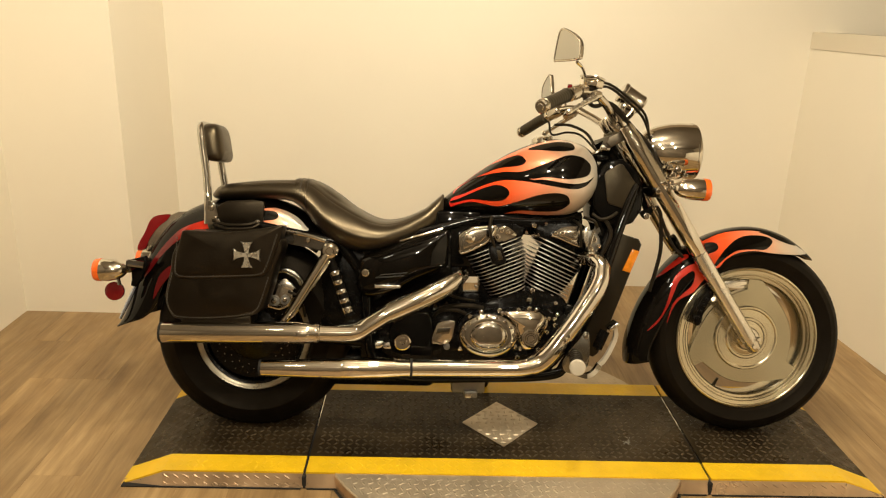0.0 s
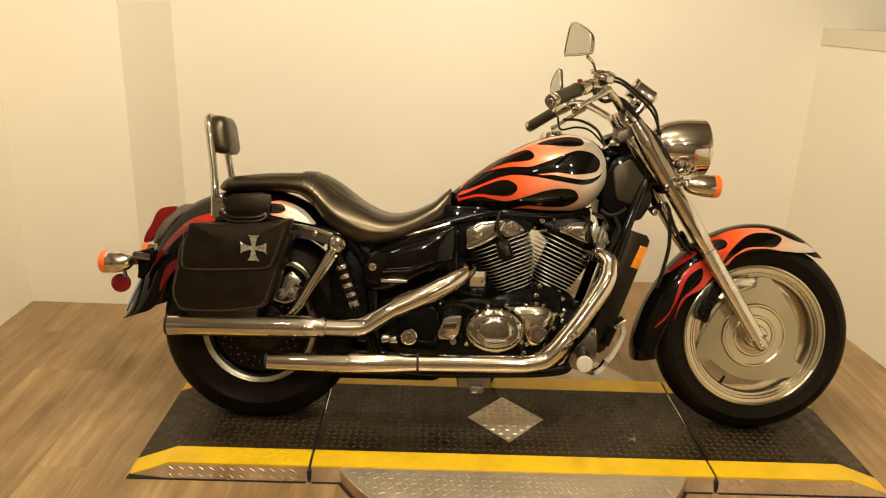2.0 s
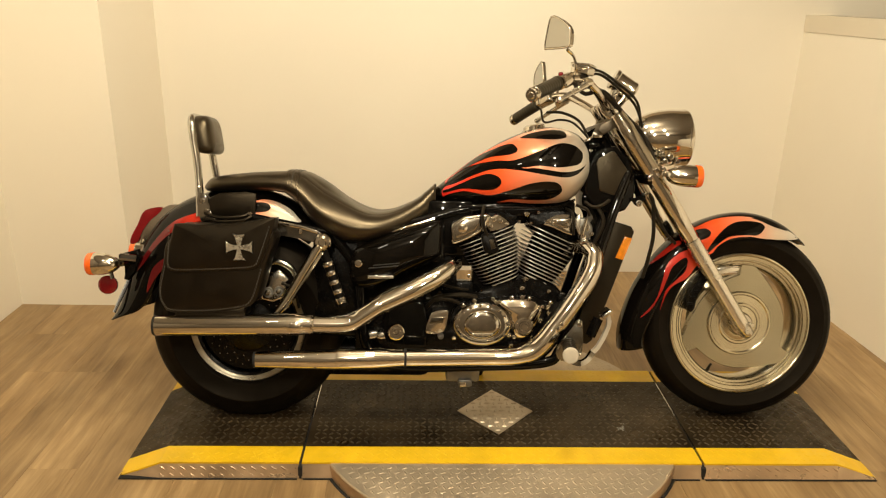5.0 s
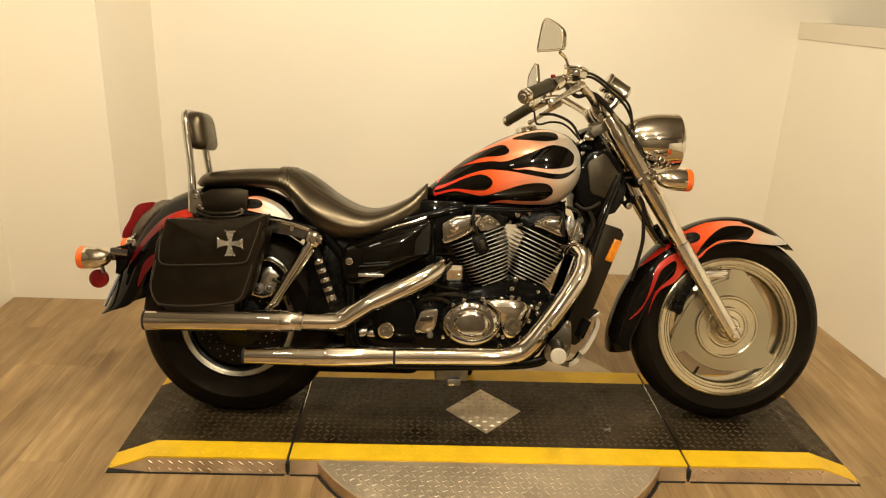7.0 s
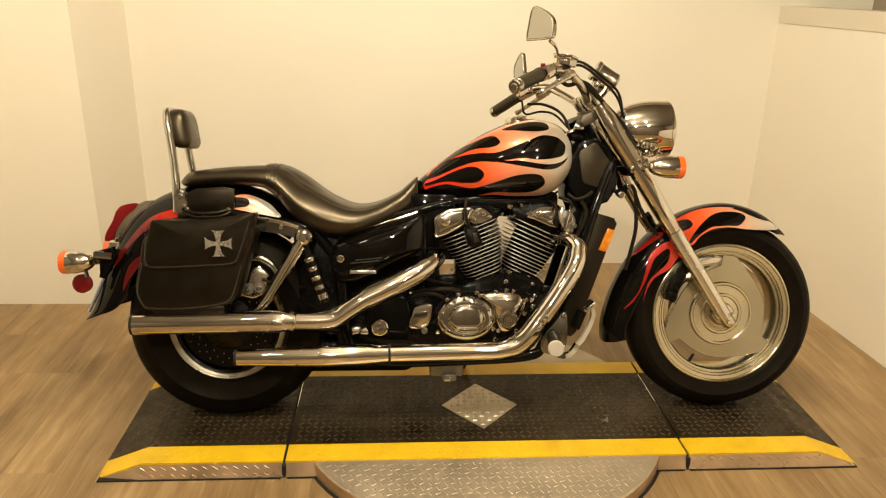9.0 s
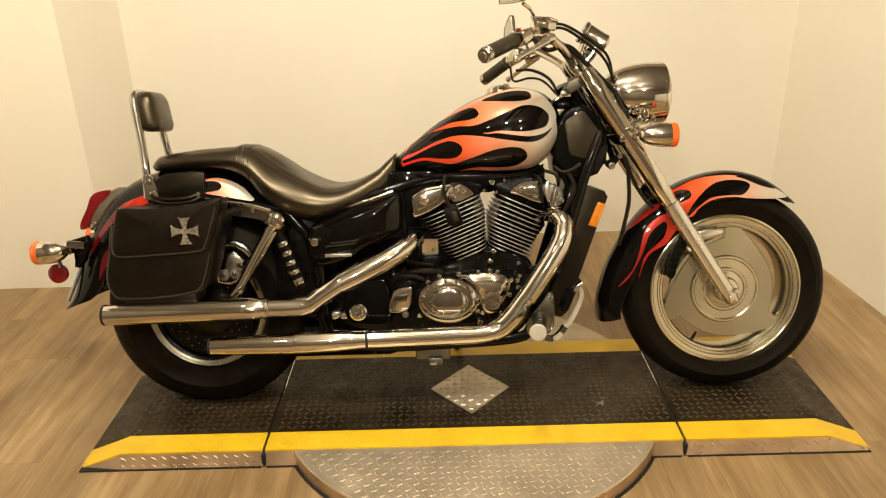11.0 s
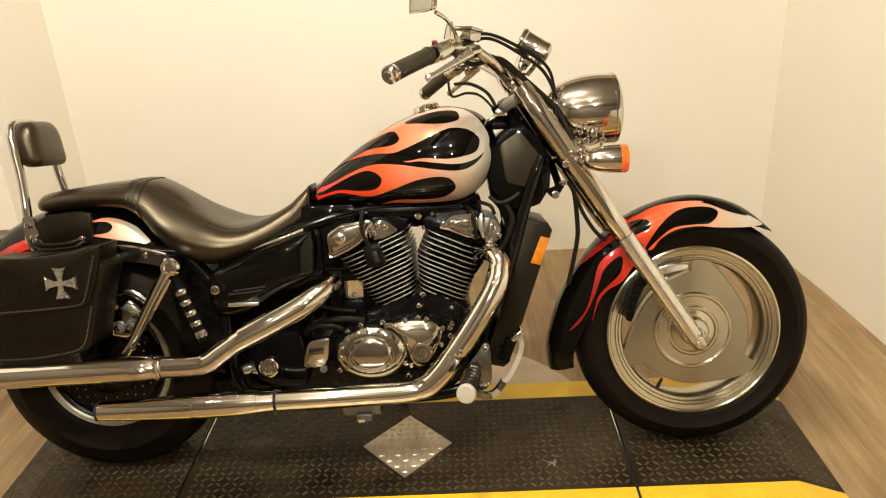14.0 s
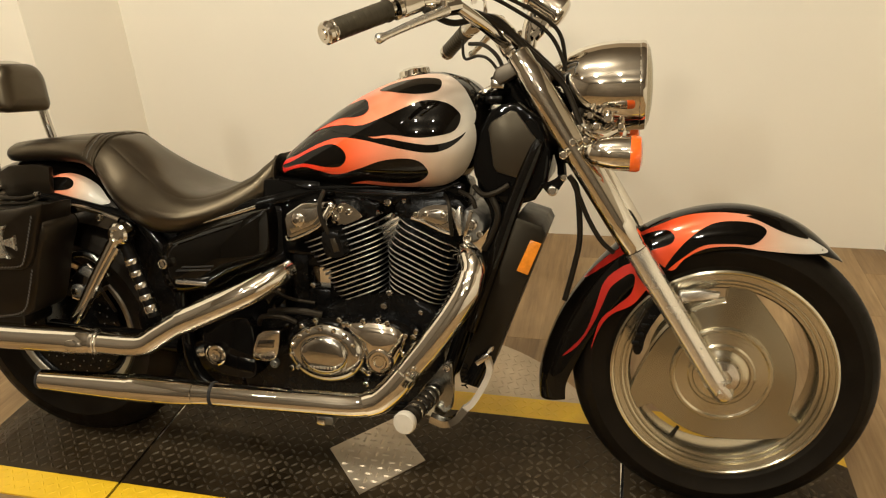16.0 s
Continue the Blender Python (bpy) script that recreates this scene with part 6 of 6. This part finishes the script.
# side cover
sc_out = closed_path([(-0.462, 0.562), (-0.40, 0.592), (-0.30, 0.628), (-0.214, 0.652), (-0.196, 0.640), (-0.196, 0.565), (-0.212, 0.535), (-0.30, 0.490), (-0.36, 0.455), (-0.43, 0.440), (-0.468, 0.455), (-0.478, 0.510)], 4)
for s in (-1, 1):
    sc = part("side_cover", domed(sc_out, s * 0.10, s * 0.140, s * 0.176), PAINT, bike, "glossy black side cover", 60)
    if s < 0:
        bolt(sc, -0.447, -0.172, 0.521, 0.0125, 0.010)
        part("badge", box(-0.419, -0.340, -0.1780, -0.170, 0.4745, 0.4845, 0.0015), ALU, sc, "small silver badge plate")
        for x0, x1, z in ((-0.418, -0.330, 0.504), (-0.404, -0.322, 0.513)):
            part("script_bar", slab([(x0, z), (x1, z + 0.008), (x1 + 0.002, z + 0.012), (x0 + 0.003, z + 0.004)], -0.1768, -0.170, 0.0006, 1), DARK_TEXT, sc, "dark embossed script bar")
        # added strip in place of the lamps' streak along the glossy top edge
        part("cover_trim", tube([(-0.345, -0.163, 0.619), (-0.31, -0.165, 0.631), (-0.27, -0.165, 0.643), (-0.215, -0.160, 0.661)], [0.0012, 0.0026, 0.0034, 0.0040], 8), CHROME_WORN, sc, "thin chrome strip standing in for a lamp highlight")
        part("cover_edge", tube([(-0.425, -0.170, 0.570), (-0.35, -0.173, 0.600), (-0.28, -0.173, 0.623)], 0.0022, 8), PAINT, sc)
part("battery_box", joined(box(-0.47, -0.18, -0.10, 0.10, 0.36, 0.66, 0.02, 2), box(-0.24, -0.09, -0.085, 0.085, 0.535, 0.715, 0.015, 2), box(-0.12, 0.24, -0.06, 0.06, 0.66, 0.72, 0.015, 2)), FRAME_BLACK, bike, "black frame and battery box")
part("swingarm_block", joined(box(-0.62, -0.22, -0.05, 0.12, 0.130, 0.25, 0.03, 3), box(-0.47, -0.27, -0.085, 0.10, 0.215, 0.42, 0.02, 2), box(-0.30, 0.10, -0.07, 0.09, 0.185, 0.30, 0.02, 2)), ENGINE_BLACK, bike, "black swingarm pivot and lower frame")
part("inner_mudguard", box(-0.60, -0.44, -0.10, 0.10, 0.30, 0.62, 0.03, 2), ENGINE_BLACK, bike)
part("throttle_body", joined(tube([(0.05, -0.02, 0.672), (0.06, -0.04, 0.70)], 0.05, 16, smooth=False), box(-0.06, 0.20, -0.085, 0.07, 0.665, 0.70, 0.01)), ENGINE_BLACK, bike, "black intake under the tank")
# neck covers, radiator, reflector
neck = part("neck_cover", slab([(0.270, 0.835), (0.292, 0.872), (0.318, 0.888), (0.352, 0.892), (0.398, 0.858), (0.424, 0.795), (0.418, 0.730), (0.392, 0.690), (0.340, 0.672), (0.292, 0.690), (0.262, 0.738), (0.256, 0.790)], -0.095, 0.095, 0.010, 3), FRAME_BLACK, bike, "black plastic neck cover")
part("neck_panel", slab([(0.292, 0.838), (0.298, 0.852), (0.338, 0.876), (0.350, 0.874), (0.392, 0.818), (0.390, 0.802), (0.370, 0.742), (0.360, 0.735), (0.312, 0.748), (0.304, 0.760)], -0.1005, -0.094, 0.003, 2), NECK_PANEL, neck, "satin dark brown-black neck panel")
part("tank_bracket", joined(tube([(0.25, -0.05, 0.895), (0.285, -0.045, 0.905), (0.325, -0.03, 0.915)], 0.008, 8), box(0.275, 0.315, -0.06, 0.06, 0.885, 0.905, 0.006)), FRAME_BLACK, bike)
rad = part("radiator", slab([(0.345, 0.640), (0.358, 0.655), (0.410, 0.640), (0.420, 0.622), (0.296, 0.270), (0.280, 0.258), (0.240, 0.268), (0.236, 0.290)], -0.108, 0.108, 0.006, 2), SHROUD, bike, "satin brown-black radiator shroud")
part("reflector", slab([(0.388, 0.609), (0.412, 0.602), (0.385, 0.532), (0.360, 0.540)], -0.115, -0.107, 0.003, 2), AMBER_PLATE, rad, "amber side reflector")
for s in (-1,):
    part("downtube_guard", tube([(0.402, -0.092, 0.815), (0.392, -0.094, 0.795), (0.349, -0.100, 0.680), (0.311, -0.108, 0.558), (0.262, -0.112, 0.40)], [0.010, 0.0155, 0.0165, 0.0165, 0.0165], 16), PAINT, bike, "glossy black downtube")
hose_plate = part("hose_bracket", slab(closed_path([(0.404, 0.728), (0.425, 0.732), (0.446, 0.748), (0.458, 0.742), (0.446, 0.722), (0.436, 0.706), (0.424, 0.704)], 3), -0.102, -0.098, 0.0015, 2), FRAME_BLACK, bike, "black hose bracket")
bolt(hose_plate, 0.430, -0.105, 0.714, 0.011, 0.007, CHROME_WORN)
bolt(hose_plate, 0.452, -0.103, 0.742, 0.007, 0.008)
for pts, r in (([(0.462, -0.10, 0.745), (0.478, -0.095, 0.72), (0.486, -0.085, 0.66), (0.488, -0.08, 0.60), (0.476, -0.075, 0.532), (0.462, -0.07, 0.47)], 0.0062), ([(0.466, -0.10, 0.742), (0.485, -0.095, 0.70), (0.505, -0.09, 0.655), (0.532, -0.09, 0.612), (0.56, -0.085, 0.585)], 0.0052)):
    part("brake_hose", tube(pts, r, 10), SOFT_RUBBER, bike, "black brake hose")
part("frame_gusset", slab([(0.262, 0.740), (0.375, 0.742), (0.352, 0.665), (0.320, 0.585), (0.298, 0.612), (0.300, 0.672), (0.268, 0.700)], -0.075, 0.075, 0.008, 2), FRAME_BLACK, bike, "black frame gusset")
for pts, r in (([(0.262, -0.09, 0.715), (0.285, -0.105, 0.700), (0.312, -0.108, 0.706), (0.338, -0.10, 0.722)], 0.006), ([(0.300, -0.10, 0.70), (0.318, -0.112, 0.66), (0.306, -0.110, 0.615), (0.288, -0.10, 0.58)], 0.007), ([(0.232, -0.10, 0.705), (0.262, -0.118, 0.694), (0.272, -0.120, 0.672)], 0.005)):
    part("hose", tube(pts, r, 8), SOFT_RUBBER, bike, "black rubber hose")
for x, y, z, r in ((0.452, -0.132, 0.792, 0.009), (0.470, -0.136, 0.818, 0.008), (0.494, -0.128, 0.822, 0.008), (0.512, -0.085, 0.846, 0.009), (0.534, -0.070, 0.862, 0.010), (0.498, -0.082, 0.868, 0.007), (0.560, -0.060, 0.846, 0.008), (0.548, -0.066, 0.878, 0.007), (0.478, -0.10, 0.842, 0.008)):
    bolt(bike, x, y, z, r, 0.014, CHROME, "nut")
part("hose_clamp", tube([(0.445, -0.05, 0.735), (0.440, -0.03, 0.76), (0.43, -0.02, 0.79)], 0.010, 10), FRAME_BLACK, bike)

# ---- foot peg and brake pedal
for s in (-1, 1):
    bracket = part("peg_bracket", slab(closed_path([(0.226, 0.356), (0.238, 0.356), (0.243, 0.344), (0.245, 0.265), (0.230, 0.238), (0.200, 0.227), (0.171, 0.233), (0.162, 0.263), (0.181, 0.297), (0.208, 0.330)], 3), *sorted((s * 0.206, s * 0.192)), 0.004, 2), STEEL_MID, bike, "dark polished foot peg bracket")
    root, end = Vector((0.204, 0.190 * s, 0.285)), Vector((0.179, 0.350 * s, 0.281))
    L = (end - root).length
    prof = [(0.0, -0.02), (0.017, -0.02), (0.017, 0.012), (0.013, 0.016)]
    for k in range(5):
        h = 0.03 + 0.022 * k
        prof += [(0.0135, h), (0.0205, h + 0.004), (0.0205, h + 0.013), (0.0135, h + 0.017)]
    prof += [(0.0135, L - 0.012), (0.0, L - 0.012)]
    peg = part("foot_peg", lathe(prof, 20, m=along(root, end)), SOFT_RUBBER, bracket, "ribbed rubber foot peg")
    part("peg_cap", lathe([(0.013, L - 0.014), (0.0215, L - 0.012), (0.0235, L - 0.006), (0.0235, L + 0.002), (0.021, L + 0.006), (0, L + 0.007)], 28, m=along(root, end)), WHITE_RUBBER, bracket, "pale worn peg end cap")
    for k in (0, 1, 2, 3, 4):
        part("peg_ring", lathe([(0.0135, 0.024 + 0.022 * k), (0.0190, 0.0245 + 0.022 * k), (0.0190, 0.0310 + 0.022 * k), (0.0135, 0.0315 + 0.022 * k)], 20, True, m=along(root, end)), CHROME_WORN, bracket)
    bolt(bracket, 0.231, -0.207, 0.345, 0.008, 0.007) if s < 0 else None
def flat_strip(path, width, thick):
    """A flat bar that follows a path in the upright plane."""
    bm, prev = bmesh.new(), None
    for i, p in enumerate(path):
        a, b = path[max(0, i - 1)], path[min(len(path) - 1, i + 1)]
        t = Vector((b[0] - a[0], 0, b[2] - a[2])).normalized()
        nrm = Vector((-t.z, 0, t.x))
        row = [bm.verts.new(Vector(p) + nrm * width * u + Vector((0, thick * v, 0))) for u, v in ((1, 1), (1, -1), (-1, -1), (-1, 1))]
        if prev:
            for k in range(4):
                bm.faces.new((prev[k], prev[(k + 1) % 4], row[(k + 1) % 4], row[k]))
        else:
            bm.faces.new(row)
        prev = row
    bm.faces.new(prev[::-1])
    bmesh.ops.bevel(bm, geom=[e for e in bm.edges if e.calc_face_angle(0) > 1.2], offset=0.0015, segments=2, affect="EDGES")
    return bm


pedal = part("brake_pedal", flat_strip(smooth_path([(0.270, -0.212, 0.256), (0.286, -0.211, 0.270), (0.302, -0.209, 0.296), (0.316, -0.207, 0.326), (0.323, -0.206, 0.352), (0.318, -0.206, 0.374)], 5), 0.0062, 0.008), WHITE_METAL, bike, "pale polished brake pedal")
part("pedal_arm", flat_strip(smooth_path([(0.200, -0.226, 0.236), (0.232, -0.228, 0.228), (0.256, -0.222, 0.238), (0.274, -0.214, 0.260)], 5), 0.0075, 0.010), COVER, pedal, "dark chrome pedal arm")
part("pedal_pad", place(box(-0.006, 0.006, -0.028, 0.028, -0.018, 0.018, 0.004, 2), Matrix.Translation((0.311, -0.205, 0.380)) @ Matrix.Rotation(radians(48), 4, "Y")), CHROME_WORN, pedal)
part("pedal_spring", tube([(0.268 + 0.006 * math.cos(1.6 * k), -0.20 + 0.006 * math.sin(1.6 * k), 0.300 + 0.0025 * k) for k in range(22)], 0.0016, 6, n=2), FRAME_BLACK, pedal)
part("master_cylinder", tube([(0.275, -0.17, 0.30), (0.30, -0.165, 0.355)], 0.016, 14, smooth=False), FRAME_BLACK, bike)
# side stand
part("side_stand", tube([(0.02, 0.14, 0.17), (-0.03, 0.24, 0.08), (-0.07, 0.30, -0.062)], 0.011, 12), FRAME_BLACK, bike, "black side stand")

# ---- rear brake behind the bag
rc = part("rear_caliper", slab([(-0.758, 0.396), (-0.752, 0.436), (-0.736, 0.452), (-0.728, 0.484), (-0.700, 0.494), (-0.676, 0.474), (-0.676, 0.432), (-0.692, 0.398), (-0.720, 0.386)], -0.122, -0.07, 0.008, 3), CHROME_WORN, bike, "grey rear brake caliper")
for x, z, r in ((-0.734, 0.420, 0.017), (-0.700, 0.424, 0.015)):
    part("piston_boss", lathe([(0, 0.010), (r * 0.55, 0.010), (r * 0.62, 0.006), (r * 0.9, 0.006), (r, 0.002), (r, -0.01)], 24, m=axis_y(x, -0.122, z)), ALU_DARK, rc)
    bolt(rc, x, -0.132, z, r * 0.5, 0.005)
part("caliper_bridge", slab([(-0.722, 0.472), (-0.704, 0.486), (-0.684, 0.480), (-0.668, 0.462), (-0.678, 0.452), (-0.704, 0.464)], -0.132, -0.118, 0.004, 2), ALU, rc, "pale alloy bridge")
part("disc_guard", tube([(-0.775, -0.118, 0.476), (-0.742, -0.120, 0.508), (-0.700, -0.120, 0.516), (-0.662, -0.120, 0.496), (-0.644, -0.118, 0.462)], [0.007, 0.0095, 0.0105, 0.0105, 0.008], 12), STEEL_MID, rc, "curved grey guard")
part("brake_pipe", tube([(-0.690, -0.130, 0.450), (-0.664, -0.134, 0.440), (-0.646, -0.130, 0.410), (-0.640, -0.11, 0.37)], 0.0045, 8), SOFT_RUBBER, rc, "black brake hose")

# ---- saddlebag
def saddlebag(s):
    near = 0.268
    body_o = closed_path([(-0.985, 0.60), (-1.012, 0.52), (-1.026, 0.445), (-1.014, 0.400), (-0.985, 0.380), (-0.880, 0.380), (-0.785, 0.392), (-0.750, 0.408), (-0.732, 0.450), (-0.712, 0.530), (-0.695, 0.620), (-0.84, 0.62)], 5)
    bag = part("saddlebag", domed(body_o, s * 0.150, s * (near - 0.014), s * near), LEATHER, bike, "black leather saddlebag with laced edges", 60)
    lid_o = closed_path([(-0.975, 0.630), (-0.960, 0.643), (-0.87, 0.640), (-0.77, 0.648), (-0.692, 0.664), (-0.684, 0.652), (-0.702, 0.590), (-0.722, 0.535), (-0.742, 0.514), (-0.80, 0.508), (-0.90, 0.503), (-0.972, 0.502), (-0.995, 0.516), (-0.992, 0.56)], 5)
    lid = part("flap", domed(lid_o, s * (near - 0.012), s * (near + 0.001), s * (near + 0.013)), LEATHER, bag, "black leather flap", 60)
    part("bag_top", slab([(-0.975, 0.60), (-0.965, 0.640), (-0.80, 0.640), (-0.690, 0.660), (-0.70, 0.60)], *sorted((s * (near - 0.004), s * 0.155)), 0.008, 2), LEATHER, bag)

    def lacing(path, y, name="lacing"):
        bm = bmesh.new()
        total, q = 0.0, [np.array(p) for p in path]
        nxt = 0.004
        for a, b in zip(q, q[1:]):
            seg = float(np.linalg.norm(b - a))
            while nxt < total + seg:
                f = (nxt - total) / seg
                c = a + (b - a) * f
                d = (b - a) / seg
                ang = math.atan2(d[1], d[0]) + 0.5
                st = box(-0.0032, 0.0032, -0.0011, 0.0011, -0.0011, 0.0011)
                place(st, Matrix.Translation((c[0], y, c[1])) @ Matrix.Rotation(-ang, 4, "Y"))
                me = bpy.data.meshes.new("tmp")
                st.to_mesh(me)
                st.free()
                bm.from_mesh(me)
                bpy.data.meshes.remove(me)
                nxt += 0.0088
            total += seg
        return tagged(part(name, bm, STITCH, bag, "pale edge lacing"), kind="stuff")

    lacing(smooth_path([(-0.983, 0.625), (-0.988, 0.56), (-0.988, 0.522), (-0.968, 0.510), (-0.90, 0.511), (-0.80, 0.516), (-0.746, 0.522), (-0.730, 0.540), (-0.712, 0.590), (-0.696, 0.640)], 6), s * (near + 0.0128))
    lacing(smooth_path([(-1.002, 0.52), (-1.017, 0.445), (-1.006, 0.405), (-0.980, 0.389), (-0.88, 0.389), (-0.79, 0.400), (-0.758, 0.415), (-0.742, 0.45), (-0.724, 0.51)], 6), s * (near + 0.0008))
    if s < 0:
        arm = [(0.0035, 0.0035), (0.0040, 0.012), (0.0062, 0.021), (0.0110, 0.030), (0.0175, 0.0385), (0.0, 0.0345), (-0.0175, 0.0385), (-0.0110, 0.030), (-0.0062, 0.021), (-0.0040, 0.012), (-0.0035, 0.0035)]
        o = []
        for k in range(4):
            a = -math.pi / 2 * k
            for x, z in arm[::-1][:-1]:
                o.append((-0.783 + x * math.cos(a) - z * math.sin(a), 0.577 + x * math.sin(a) + z * math.cos(a)))
        part("cross_ornament", slab(o, -near - 0.0185, -near - 0.010, 0.0022, 2), PEWTER, bag, "pewter flared cross ornament")
    # yoke over the fender
    part("yoke", slab([(-0.910, 0.712), (-0.880, 0.728), (-0.80, 0.734), (-0.766, 0.728), (-0.770, 0.664), (-0.80, 0.660), (-0.895, 0.650), (-0.912, 0.668)], *sorted((s * 0.134, s * 0.118)), 0.0035, 2), LEATHER, bag, "leather yoke strap")
    part("strap", tube([(-0.915, s * 0.160, 0.668), (-0.87, s * 0.172, 0.656), (-0.81, s * 0.172, 0.658), (-0.775, s * 0.160, 0.668)], 0.0055, 8), LEATHER, bag)
    part("strap", tube([(-0.912, s * 0.164, 0.656), (-0.87, s * 0.178, 0.645), (-0.80, s * 0.178, 0.648), (-0.772, s * 0.166, 0.660)], 0.0045, 8), LEATHER, bag)
    if s < 0:
        for rx, rz in ((-0.898, 0.668), (-0.778, 0.668)):
            bolt(bag, rx, -0.166, rz, 0.0065, 0.005, CHROME_WORN, "rivet")
    part("bag_liner", box(-0.985, -0.775, *sorted((s * 0.255, s * 0.16)), 0.364, 0.40, 0.012, 2), LEATHER, bag)
    return bag


for s in (-1, 1):
    saddlebag(s)

# ---------------------------------------------------------------- floor boards
floor = tagged(finish("floor", box(-2.2, 2.9, -4.5, 1.5, -0.1, -0.004), GAP), "oak-look vinyl plank floor", "floor", kind="structure")
PW, PL = 0.152, 1.22
plank_meshes = {}
rng = random.Random(4)


def plank(x, ya, yb):
    key = round(yb - ya, 3)
    if key not in plank_meshes:
        h = key / 2
        bm = box(-PW / 2 + 0.0002, PW / 2 - 0.0002, -h + 0.0002, h - 0.0002, -0.004, 0.0, 0.0005, 1)
        me = bpy.data.meshes.new("plank")
        bm.to_mesh(me)
        bm.free()
        me.materials.append(WOOD)
        plank_meshes[key] = me
    o = new("plank", plank_meshes[key])
    o.location = (x, (ya + yb) / 2, 0)
    o.parent = floor


for i in range(33):
    px = -2.20 + PW * (i + 0.5)
    y = -4.5 + rng.choice((0.2, 0.5, 0.8, 1.1))
    plank(px, -4.5, y)
    while y < 1.5:
        ye = min(y + PL, 1.5)
        plank(px, y, ye)
        y = ye
